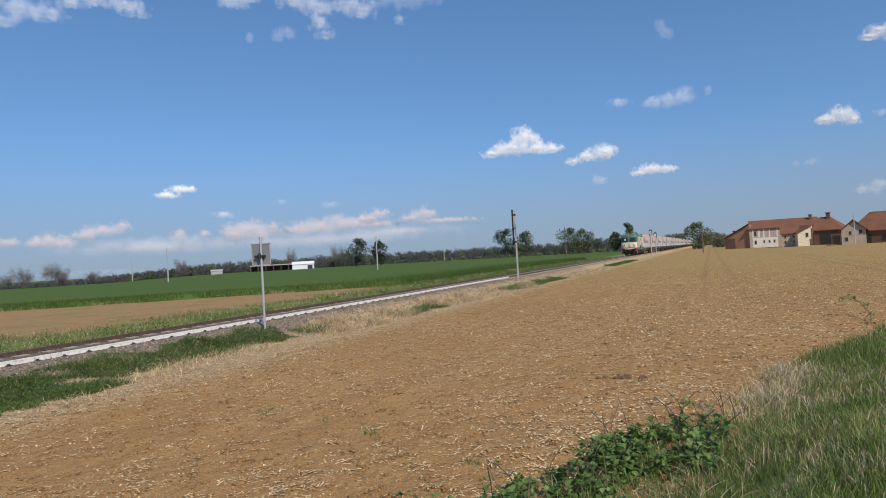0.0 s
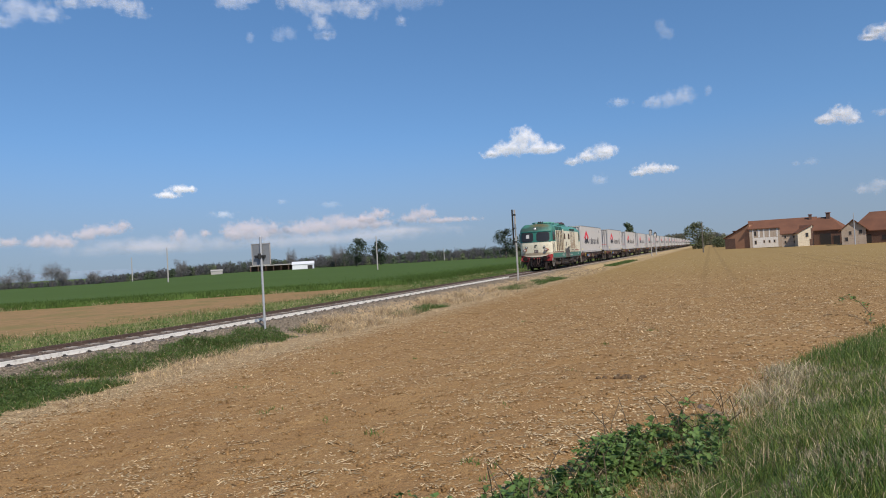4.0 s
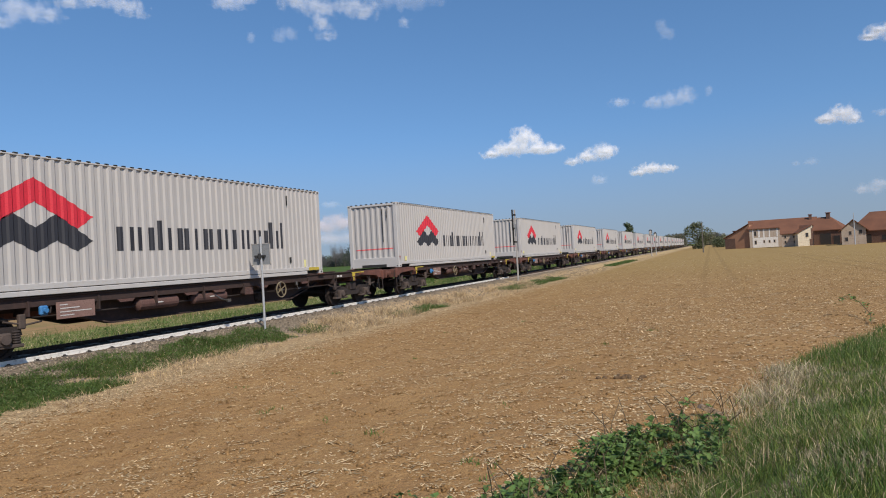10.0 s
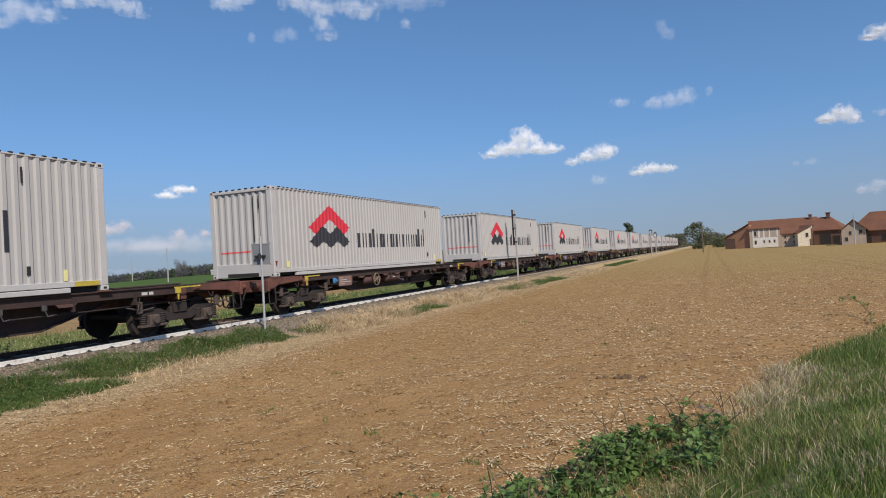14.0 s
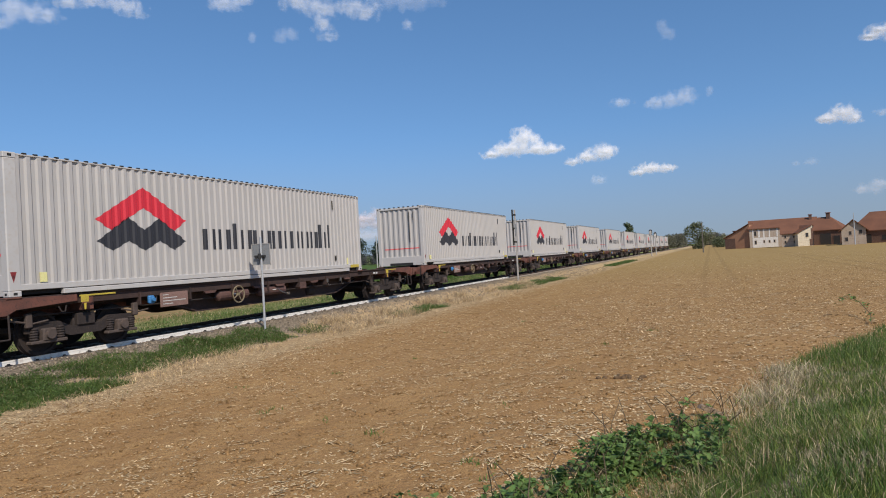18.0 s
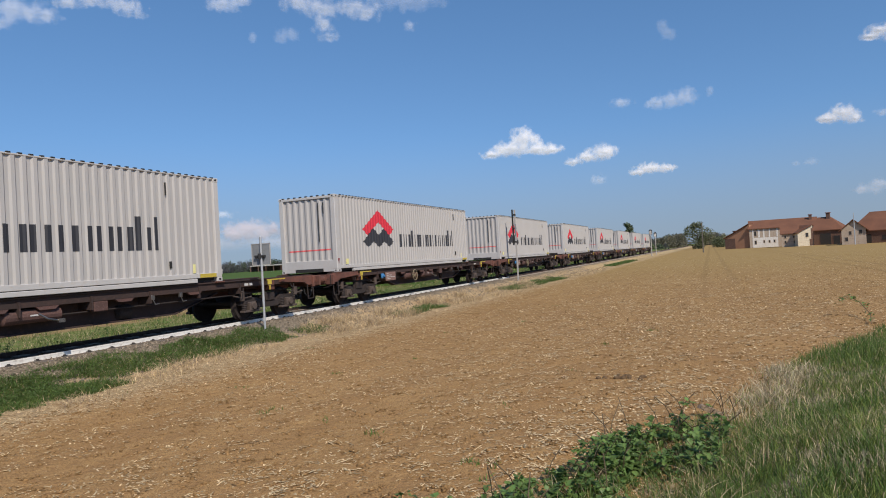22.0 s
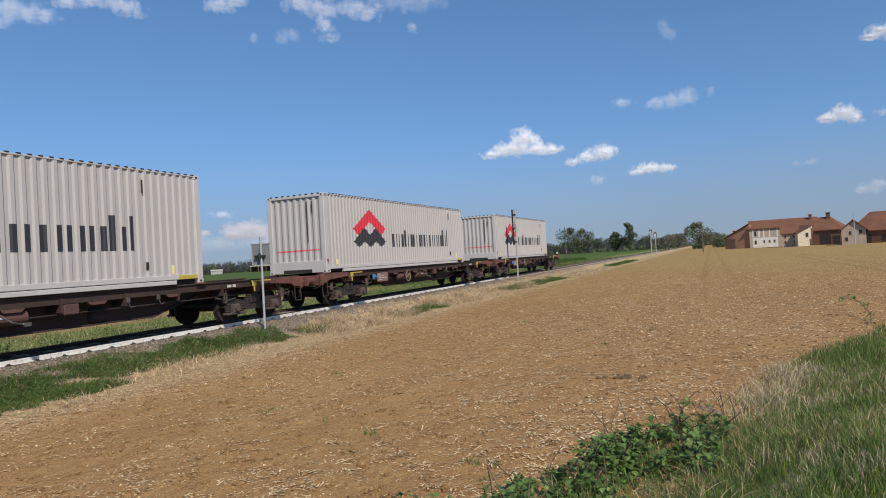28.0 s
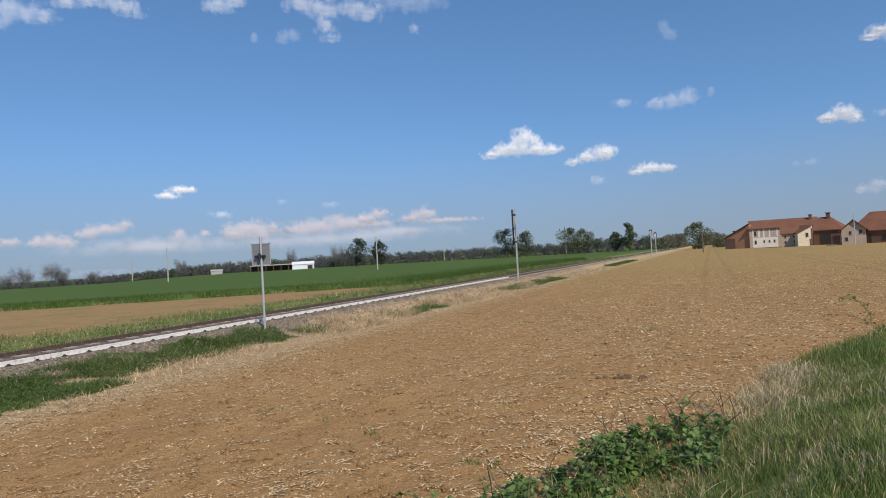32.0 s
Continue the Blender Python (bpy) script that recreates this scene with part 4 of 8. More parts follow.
    for x in (7.9, 8.8):
        part("cable_clip", Mb().box(x, -1.22, 0.94, x + 0.10, -1.15, 1.06, 0.01).tube([(x + 0.05, -1.2, 0.96), (x + 0.10, -1.22, 0.82), (x + 0.22, -1.22, 0.84)], 0.012), M_STEEL, w)
    part("brake_pipe", Mb().tube([(xa + 0.1, -0.95, 0.86), (1.0, -1.0, 0.82), (10.0, -1.0, 0.82), (xb - 0.1, -0.95, 0.86)], 0.02), M_GRIME, w)
    return w


def rounded(x0, x1, z0, z1, r, n=4):
    """A rounded rectangle as (x, z) points."""
    out = []
    for cx, cz, a0 in ((x1 - r, z1 - r, 0), (x0 + r, z1 - r, 90), (x0 + r, z0 + r, 180), (x1 - r, z0 + r, 270)):
        for k in range(n + 1):
            a = radians(a0 + 90 * k / n)
            out.append((cx + r * math.cos(a), cz + r * math.sin(a)))
    return out


def cab_x(y, z):
    """The rounded nose of the locomotive: x of its face."""
    x = -6.40 - 0.30 * (1 - min(1.0, abs(y) / 1.45) ** 2.4)
    x += 0.16 * max(0.0, z - 2.45) + 0.10 * max(0.0, 2.2 - z)
    return x + 0.9 * max(0.0, z - 3.42) ** 1.5


def locomotive():
    """Origin on the rails under its middle; it heads for -x."""
    o = thing("diesel_locomotive", "weathered cream and green diesel locomotive with red buffer beam", "locomotive")
    W = 1.42

    def half(z):
        """Half width of the body at a height."""
        return W if z <= 3.45 else W * math.sqrt(max(0.0, 1 - ((z - 3.45) / 0.86) ** 2.2))

    # cab and nose, a loft of levels
    def loft(zs, back, mats, name, label):
        b = Mb()
        ys = [-1, -0.985, -0.94, -0.82, -0.64, -0.42, -0.2, 0, 0.2, 0.42, 0.64, 0.82, 0.94, 0.985, 1]
        rings = []
        for z in zs:
            w = half(z)
            ring = [(back, -w, z)]
            for t in ys:
                fx = cab_x(t * W, z)
                ed = 0.13 * max(0.0, abs(t) - 0.90) / 0.10
                ring.append((fx + ed, t * w, z))
            ring.append((back, w, z))
            rings.append(ring)
        n = len(rings[0])
        b.v = [p for r in rings for p in r]
        for k in range(len(rings) - 1):
            for i in range(n - 1):
                b.f.append((k * n + i, k * n + i + 1, k * n + n + i + 1, k * n + n + i))
                b.m.append(0)
        for k in (0, len(rings) - 1):
            b.f.append(tuple(k * n + i for i in range(n)))
            b.m.append(0)
        return part(name, b, mats, o, label, smooth=False)

    loft([1.36, 1.6, 1.9, 2.2, 2.46], -4.88, M_CREAM, "nose_lower", "cream-painted rounded nose")
    loft([2.46, 2.6, 3.0, 3.4], -4.88, M_GREEN, "nose_upper", "green cab front round the windscreens")
    loft([3.4, 3.52, 3.66, 3.8, 3.93, 4.03], -4.88, M_BROW, "cab_roof", "sooty green rounded cab roof")
    loft([1.02, 1.2, 1.36], -5.9, M_NOSERED, "nose_skirt", "dull red lower nose band")
    # body shell: walls and roof
    for s in (-1, 1):
        part("side_wall", Mb().box(-4.88, s * 1.34, 1.42, 5.62, s * W, 3.45, 0.01), M_CREAM, o, "cream side wall with black soot stain")
        part("side_skirt", Mb().box(-6.15, s * 1.30, 0.96, 6.42, s * (W + 0.012), 1.425, 0.01), M_GREEN, o, "dark green lower side band")
        part("red_band", Mb().box(-4.86, s * (W - 0.03), 1.50, -1.85, s * (W + 0.006), 1.56), M_LRED, o, "thin red stripe")
        part("red_band", Mb().box(1.35, s * (W - 0.03), 1.58, 5.35, s * (W + 0.006), 1.66), M_LRED, o, "thin red stripe")
    part("floor", Mb().box(-6.2, -1.33, 1.0, 6.4, 1.33, 1.40), M_GRIME, o)
    sec = [(-W, 3.45), (-1.38, 3.62), (-1.24, 3.78), (-0.98, 3.93), (-0.55, 4.04), (0.0, 4.08), (0.55, 4.04), (0.98, 3.93), (1.24, 3.78), (1.38, 3.62), (W, 3.45), (0.9, 3.42), (-0.9, 3.42)]
    part("roof", Mb().along(sec, -4.88, 5.62), M_TEAL, o, "faded teal-green rounded roof")
    part("rear_cab", Mb().along([(-1.40, 1.42), (-1.40, 3.45), (-1.1, 3.8), (-0.5, 3.95), (0.5, 3.95), (1.1, 3.8), (1.40, 3.45), (1.40, 1.42)], 5.62, 6.40), [M_GREEN], o, "green rear cab end")
    part("rear_cab_panel", Mb().box(5.66, -1.412, 1.43, 6.36, -1.395, 2.46, 0.004), M_CREAM, o)
    part("rear_cab_window", Mb().prism(rounded(5.80, 6.16, 2.62, 3.22, 0.07), -1.415, -1.395), M_GLASS, o, "dark cab door window")
    part("door_seam", Mb().box(5.61, -W - 0.006, 1.44, 5.64, -W + 0.02, 3.42), M_BLACK, o)

    def on_nose(name, y0, y1, z0, z1, off, material, label="", parent=o, n=6, cut=0.0):
        """A panel that follows the nose, its corners cut."""
        b = Mb()
        ring = []
        zm, hz = (z0 + z1) / 2, (z1 - z0) / 2
        for i in range(n + 1):
            u = -1 + 2 * i / n
            y = (y0 + y1) / 2 + (y1 - y0) / 2 * (math.sin(u * math.pi / 2) if cut else u)
            t = math.sin(u * math.pi / 2) if cut else 0.0
            e = hz * (1 - max(0.12, 1 - abs(t) ** 7) ** (1 / 5)) if cut else 0.0
            for z in (z0 + e, z1 - e):
                ring.append((cab_x(y, z) - off, y, z))
                ring.append((cab_x(y, z) + 0.05, y, z))
        b.v = ring
        for i in range(n):
            k = i * 4
            b.f += [(k, k + 4, k + 6, k + 2), (k, k + 1, k + 5, k + 4), (k + 2, k + 6, k + 7, k + 3)]
            b.m += [0, 0, 0]
        b.f += [(0, 2, 3, 1), (n * 4, n * 4 + 1, n * 4 + 3, n * 4 + 2)]
        b.m += [0, 0]
        return part(name, b, material, parent, label)

    for s in (-1, 1):
        ya, yb = sorted((s * 0.14, s * 1.24))
        fr = on_nose("windscreen", ya, yb, 2.50, 3.30, 0.014, M_BLACK, "dark windscreen in a black rubber frame", cut=0.06, n=16)
        on_nose("pane", ya + 0.05, yb - 0.05, 2.55, 3.25, 0.020, M_GLASS, "", fr, cut=0.05, n=16)
        on_nose("wiper", s * 0.72 - 0.25, s * 0.72 + 0.25, 2.515, 2.53, 0.035, M_BLACK, "thin wiper")
    on_nose("sun_blind", 0.50, 0.78, 2.80, 3.13, 0.024, M_LETTER, "white paper behind the windscreen")
    on_nose("visor", -1.36, 1.36, 3.345, 3.39, 0.05, M_GREEN, "thin rain strip over the windscreens", n=14)
    on_nose("sill_line", -1.34, 1.34, 2.445, 2.465, 0.012, M_BLACK, n=14)
    # the nose's lamps
    for s in (-1, 1):
        y, z = s * 0.93, 1.78
        x = cab_x(y, z)
        b = Mb().lathe((x + 0.12, y, z), (-1, 0, 0), [(0, 0.15), (0.18, 0.14), (0.30, 0.115), (0.33, 0.105), (0.32, 0.088)], 16)
        b.use(1).lathe((x - 0.205, y, z), (-1, 0, 0), [(0, 0.085), (0.012, 0.06), (0.015, 0.01)], 14)
        b.use(0).cyl((x - 0.14, y, z), (x + 0.34, y + s * 0.30, z - 0.01), 0.125, 0.035, 14)
        part("headlamp", b, [M_LAMPH, M_LENS], o, "reddish conical headlamp")
        y, z = s * 0.78, 2.02
        x = cab_x(y, z)
        b = Mb().lathe((x + 0.05, y, z), (-1, 0, 0), [(0, 0.10), (0.11, 0.10), (0.12, 0.07)], 14)
        b.use(1).lathe((x - 0.075, y, z), (-1, 0, 0), [(0, 0.066), (0.015, 0.04), (0.02, 0.005)], 12)
        part("marker_lamp", b, [M_BLACK, M_LENS], o, "small round marker lamp")
    x = cab_x(0, 3.62)
    b = Mb().lathe((x + 0.25, 0, 3.60), (-1, 0, 0), [(0, 0.16), (0.26, 0.16), (0.30, 0.13)], 16)
    b.use(1).lathe((x - 0.06, 0, 3.60), (-1, 0, 0), [(0, 0.12), (0.03, 0.08), (0.04, 0.01)], 14)
    part("top_lamp", b, [M_BLACK, M_LENS], o, "round roof headlamp")
    # emblem and plate on the nose, as plain shapes
    def nose_shape(name, poly, material, parent=o):
        return part(name, Mb().add([(cab_x(y, z) - 0.014, y, z) for y, z in poly], [tuple(range(len(poly)))]), material, parent)

    for y0, z0, z1, mm in ((0.06, 1.98, 2.20, M_GRIT), (-0.05, 1.98, 2.20, M_EMB)):
        nose_shape("nose_emblem", [(y0 + 0.05, z0), (y0 - 0.02, z0), (y0 - 0.09, z1), (y0 - 0.02, z1)], mm)
    nose_shape("nose_emblem", [(0.02, 2.16), (-0.18, 2.16), (-0.20, 2.22), (0.0, 2.22)], M_GRIT)
    for k in range(4):
        nose_shape("emblem_bar", [(0.14 - 0.09 * k, 1.86), (0.08 - 0.09 * k, 1.86), (0.08 - 0.09 * k, 1.90), (0.14 - 0.09 * k, 1.90)], M_GRIT)
    pl = on_nose("number_plate", -0.24, 0.10, 1.52, 1.78, 0.012, M_SOOT, "brown plate with blank bars")
    on_nose("plate_bars", -0.15, -0.11, 1.56, 1.74, 0.016, M_LETTER, "", pl, n=1)
    on_nose("plate_bars", -0.04, 0.0, 1.56, 1.74, 0.016, M_LETTER, "", pl, n=1)
    b = Mb()
    for k in range(17):
        y = -1.3 + 2.6 * k / 16
        for z in (1.37, 1.37 - 0.20 * (1 - (y / 1.3) ** 2) - 0.004):
            b.v += [(cab_x(y, z) - 0.008, y, z)]
    b.f = [(2 * k, 2 * k + 1, 2 * k + 3, 2 * k + 2) for k in range(16)]
    b.m = [0] * 16
    part("nose_apron", b, M_CREAM, o, "curved lower edge of the cream nose")
    # side cab window, handrails, steps
    for s in (-1, 1):
        wf = part("cab_side_window", Mb().prism(rounded(-5.95, -5.18, 2.58, 3.30, 0.10), s * (W - 0.02), s * (W + 0.012)), M_BLACK, o, "dark side window in black frame")
        part("pane", Mb().prism(rounded(-5.90, -5.23, 2.63, 3.25, 0.08), s * (W + 0.005), s * (W + 0.018)), M_GLASS, wf)
        for xx, z0, z1 in ((-6.18, 1.55, 2.30), (-5.62, 1.45, 2.35)):
            part("handrail", Mb().tube([(xx, s * W, z0), (xx, s * (W + 0.07), z0 + 0.05), (xx, s * (W + 0.07), z1 - 0.05), (xx, s * W, z1)], 0.018), M_BLACK, o)
        part("cab_step", Mb().box(-5.95, s * 1.2, 0.55, -5.35, s * 1.40, 0.58).box(-5.95, s * 1.36, 0.30, -5.85, s * 1.42, 0.98).box(-5.38, s * 1.38, 0.56, -5.35, s * 1.41, 0.98), M_LGRIT, o)
        part("rear_step", Mb().box(5.75, s * 1.2, 0.55, 6.25, s * 1.40, 0.58).box(5.75, s * 1.38, 0.56, 5.78, s * 1.41, 0.98).box(6.22, s * 1.38, 0.56, 6.25, s * 1.41, 0.98), M_GRIME, o)
    # louvres of the near and far sides
    for s in (-1, 1):
        # large radiator louvre: four bays, running up on to the roof shoulder
        bays = [(-4.83, -4.18), (-4.15, -3.50), (-3.40, -2.80), (-2.77, -2.16), (-2.08, -1.66)]
        # near-black backing gives the shade between the slats
        back = Mb().box(-4.86, s * (W - 0.10), 1.60, -1.62, s * (W + 0.003), 3.42)
        grille = part("radiator_grille", back, M_DARK, o, "large rust-streaked louvred radiator grille")
        fr = Mb()
        for x0, x1 in bays:
            fr.box(x0 - 0.027, s * (W - 0.02), 1.58, x0 + 0.003, s * (W + 0.05), 3.44)
        for xx in (-3.49, -2.15):
            fr.box(xx, s * (W - 0.02), 1.57, xx + 0.075, s * (W + 0.06), 3.44)
        fr.box(-4.87, s * (W - 0.02), 1.56, -1.60, s * (W + 0.045), 1.62).box(-1.65, s * (W - 0.02), 1.58, -1.60, s * (W + 0.055), 3.44)
        part("grille_frame", fr, M_CREAM, grille)
        part("grille_head", Mb().prism(rounded(-2.13, -1.60, 3.36, 3.58, 0.05), s * (W - 0.04), s * (W + 0.02)), M_CREAM, grille, "cream cap over the narrow bay")
        me = Mb().add([(-0.355, s * 0.01, 0.016), (0.355, s * 0.01, 0.016), (0.355, s * 0.045, -0.006), (-0.355, s * 0.045, -0.006), (-0.355, s * 0.01, 0.008), (0.355, s * 0.01, 0.008), (0.355, s * 0.042, -0.016), (-0.355, s * 0.042, -0.016)],
                      [(0, 1, 2, 3), (7, 6, 5, 4), (3, 2, 6, 7), (0, 3, 7, 4), (1, 0, 4, 5), (2, 1, 5, 6)]).data("slat", M_SLAT)
        me_r = me.copy()
        me_r.materials[0] = M_SLATR
        for q, (x0, x1) in enumerate(bays):
            for k in range(24):
                sl = part("slat", me_r if k + R.uniform(-4, 4) < (6, 8, 5, 10, 15)[q] else me, None, grille)
                sl.location, sl.scale = ((x0 + x1) / 2, s * (W + 0.004), 1.66 + k * 0.075), ((x1 - x0) / 0.71, 1, 1)
        top = Mb()
        for x0, x1 in bays[:4]:
            for k in range(6):
                z = 3.47 + 0.062 * k
                y = half(z) + 0.022
                top.box(x0, s * (y - 0.05), z, x1, s * y, z + 0.026)
        tagged(part("shoulder_slats", top, M_GREEN, grille, "green louvre slats on the roof shoulder"), kind="stuff")
        rc = [(half(3.46 + 0.05 * k) + 0.006, 3.46 + 0.05 * k) for k in range(8)]
        # near-black sheet laid on the roof as the shade behind the slats
        part("shoulder_recess", Mb().along([(s * y, z) for y, z in rc] + [(s * (y - 0.16), z) for y, z in reversed(rc)], -4.83, -2.16), M_DARK, grille, "dark sheet for the shade behind the shoulder slats")
        for xx in (-4.86, -4.18, -3.50, -2.80, -2.16):
            part("shoulder_rib", Mb().along([(s * (y + 0.03), z) for y, z in rc] + [(s * (y - 0.1), z) for y, z in reversed(rc)], xx, xx + 0.035), M_TEAL, grille)
        # engine louvre: two framed doors
        for x0, x1 in ((1.38, 2.50), (2.56, 3.62)):
            g = part("louvre_door", Mb().box(x0, s * (W - 0.05), 1.76, x1, s * (W + 0.008), 3.40, 0.004), M_SOOT, o, "cream louvred door browned towards its foot")
            part("door_seal", Mb().prism(rounded(x0 - 0.035, x1 + 0.035, 1.68, 3.465, 0.07), s * (W - 0.02), s * (W + 0.004)), M_BLACK, g, "dark rubber outline")
            part("door_frame", Mb().box(x0, s * W, 1.74, x0 + 0.05, s * (W + 0.035), 3.42).box(x1 - 0.05, s * W, 1.74, x1, s * (W + 0.035), 3.42).box((x0 + x1) / 2 - 0.03, s * W, 1.74, (x0 + x1) / 2 + 0.03, s * (W + 0.03), 3.42)
                 .box(x0, s * W, 1.72, x1, s * (W + 0.035), 1.77).box(x0, s * W, 3.38, x1, s * (W + 0.035), 3.43), M_CREAM, g)
            h = (x1 - x0) / 2 - 0.07
            me2 = Mb().add([(0, s * 0.0, 0.034), (h, s * 0.0, 0.034), (h, s * 0.032, -0.012), (0, s * 0.032, -0.012), (0, 0, -0.019), (h, 0, -0.019)], [(0, 1, 2, 3), (3, 2, 5, 4), (0, 3, 4), (1, 5, 2)]).data("slat", M_SLAT)
            me2_r = me2.copy()
            me2_r.materials[0] = M_SLATR
            for k in range(22):
                for xx in (x0 + 0.045, (x0 + x1) / 2 + 0.025):
                    part("slat", me2_r if k + R.uniform(-3, 3) < 9 else me2, None, g).location = (xx, s * (W + 0.004), 1.82 + k * 0.072)
            part("roof_grille", Mb().prism([(x0 + 0.02, 3.50), (x1 - 0.02, 3.50), (x1 - 0.06, 3.68), (x0 + 0.06, 3.68)], s * (W - 0.12), s * (W - 0.002)), M_DARK, o, "dark grille in the roof shoulder")
        for x0 in (-1.50, 0.42):
            wf = part("engine_room_window", Mb().prism(rounded(x0, x0 + 0.70, 2.66, 3.20, 0.11), s * (W - 0.02), s * (W + 0.012)), M_BLACK, o, "dark window with rounded black frame")
            part("pane", Mb().prism(rounded(x0 + 0.045, x0 + 0.655, 2.705, 3.155, 0.085), s * (W + 0.008), s * (W + 0.017)), M_GLASS, wf)
        # inspection covers
        for x0, x1, z, r in ((1.50, 2.10, 1.58, 0.11), (2.25, 2.85, 1.58, 0.11), (2.98, 3.58, 1.58, 0.11), (3.85, 4.20, 1.90, 0.17), (4.40, 4.75, 1.90, 0.17), (-1.9, -1.3, 1.50, 0.12)):
            n, ring = 14, []
            xm, hx = (x0 + x1) / 2, (x1 - x0) / 2
            for q in (1.0, 0.86):
                for i in range(n):
                    a = 2 * math.pi * i / n
                    ca, sa = math.cos(a), math.sin(a)
                    px = xm + math.copysign(abs(ca) ** 0.7, ca) * (hx - (1 - q) * 0.16)
                    pz = z + math.copysign(abs(sa) ** 0.7, sa) * (r - (1 - q) * 0.16)
                    ring.append((px, s * (W + 0.016), pz))
            b = Mb().add(ring, [(i, (i + 1) % n, n + (i + 1) % n, n + i) for i in range(n)])
            b.use(1).add([(px, s * (W + 0.012), pz) for px, y, pz in ring[:n]], [tuple(range(n))])
            part("inspection_cover", b, [M_SOOT, M_CREAM], o, "oval cream inspection cover with dark rim")
        part("bracket_box", Mb().box(1.02, s * W, 1.92, 1.28, s * (W + 0.03), 2.12, 0.006), M_CREAM, o)
        em = thing_bars(o, s, W)
    # roof gear
    for x0, rr in ((-4.25, 0.86), (-2.70, 0.80)):
        ring = Mb().lathe((x0, -0.1, 3.90), (0, 0, 1), [(0, rr - 0.1), (0.22, rr - 0.1), (0.24, rr), (0.32, rr), (0.34, rr - 0.04), (0.33, rr - 0.14), (0.2, rr - 0.16)], 28)
        fan = part("fan_ring", ring, M_TEALL, o, "pale teal fan ring on the roof")
        part("fan_mesh", Mb().lathe((x0, -0.1, 4.12), (0, 0, 1), [(0, rr - 0.13), (0.03, rr - 0.13), (0.06, 0.2), (0.06, 0.01)], 20), M_SOOT, fan)
        part("ring_lug", Mb().box(x0 - 0.88, -0.42, 4.0, x0 - 0.84, -0.36, 4.27), M_BLACK, fan)
    part("roof_fan", Mb().lathe((-1.9, -0.1, 3.98), (0, 0, 1), [(0, 0.55), (0.10, 0.55), (0.16, 0.45)], 18), M_SOOT, o)
    part("exhaust_hump", Mb().prism([(-0.9, 4.03), (-0.45, 4.22), (-0.1, 4.27), (1.9, 4.27), (2.3, 4.20), (2.9, 4.03)], -0.75, 0.75), M_TEAL, o, "teal roof hump over the engine")
    part("silencer", Mb().box(-0.2, -0.80, 4.12, 2.1, 0.80, 4.31, 0.06).cyl((1.75, -0.55, 4.25), (1.75, -0.55, 4.38), 0.14, 0.14, 12), M_SOOT, o, "brown exhaust silencer cover")
    part("horn", Mb().tube([(-5.55, -0.35, 3.95), (-5.55, -0.35, 4.16)], 0.025).lathe((-5.42, -0.35, 4.18), (-1, 0, 0), [(0, 0.03), (0.2, 0.035), (0.3, 0.085)], 10).lathe((-5.42, -0.18, 4.18), (-1, 0, 0), [(0, 0.03), (0.18, 0.035), (0.27, 0.08)], 10), M_BLACK, o, "black twin horn")
    part("aerial", Mb().cyl((-5.75, 0.05, 3.9), (-5.75, 0.05, 4.14), 0.05, 0.04, 8), M_GALV, o)
    part("aerial", Mb().cyl((3.3, -0.5, 4.0), (3.3, -0.5, 4.2), 0.03, 0.03, 8).cyl((4.9, -0.3, 3.98), (4.9, -0.3, 4.14), 0.03, 0.02, 8), M_BLACK, o)
    part("roof_rail", Mb().tube([(4.0, -0.9, 3.96), (4.0, -0.9, 4.04), (5.4, -0.9, 4.04), (5.4, -0.9, 3.96)], 0.015), M_TEAL, o)
    part("cab_vent", Mb().box(-5.15, -1.18, 3.66, -4.92, -0.95, 3.86, 0.03), M_GALV, o, "grey vent box on the cab roof")
    # buffer beams
    for d, x in ((-1, -6.35), (1, 6.40)):
        part("buffer_beam", Mb().box(x - 0.12, -1.38, 0.78, x + 0.12, 1.38, 1.12, 0.03), M_NOSERED, o, "dull red buffer beam")
        for s in (-1, 1):
            bf = Mb().lathe((x + d * 0.12, s * 0.875, 1.03), (d, 0, 0), [(0, 0.2), (0.04, 0.2), (0.05, 0.14), (0.24, 0.14), (0.25, 0.10), (0.4, 0.10)], 14)
            bf.use(1).lathe((x + d * 0.50, s * 0.875, 1.03), (d, 0, 0), [(0, 0.12), (0.02, 0.20), (0.05, 0.21), (0.07, 0.14), (0.075, 0.01)], 20)
            part("buffer", bf, [M_NOSERED, M_BLACKG], o, "sooty buffer with round head")
            part("hose", Mb().tube([(x + d * 0.13, s * 0.45, 0.95), (x + d * 0.28, s * 0.45, 0.80), (x + d * 0.32, s * 0.45, 0.50), (x + d * 0.24, s * 0.36, 0.36), (x + d * 0.2, s * 0.28, 0.55)], 0.026), M_BLACK, o)
            part("cable_loop", Mb().tube([(x + 0.05 * d, s * 1.36, 1.05), (x + d * 0.16, s * 1.42, 0.85), (x + d * 0.14, s * 1.44, 0.50), (x, s * 1.43, 0.32), (x - d * 0.16, s * 1.43, 0.36), (x - d * 0.24, s * 1.43, 0.60), (x - d * 0.2, s * 1.42, 0.98)], 0.017), M_CABLE, o, "dull grey hanging cable loop")
        part("coupling", Mb().box(x + d * 0.1, -0.06, 0.96, x + d * 0.5, 0.06, 1.1, 0.02).tube([(x + d * 0.45, 0, 1.0), (x + d * 0.5, 0, 0.7), (x + d * 0.4, 0, 0.5)], 0.035), M_BLACKG, o)
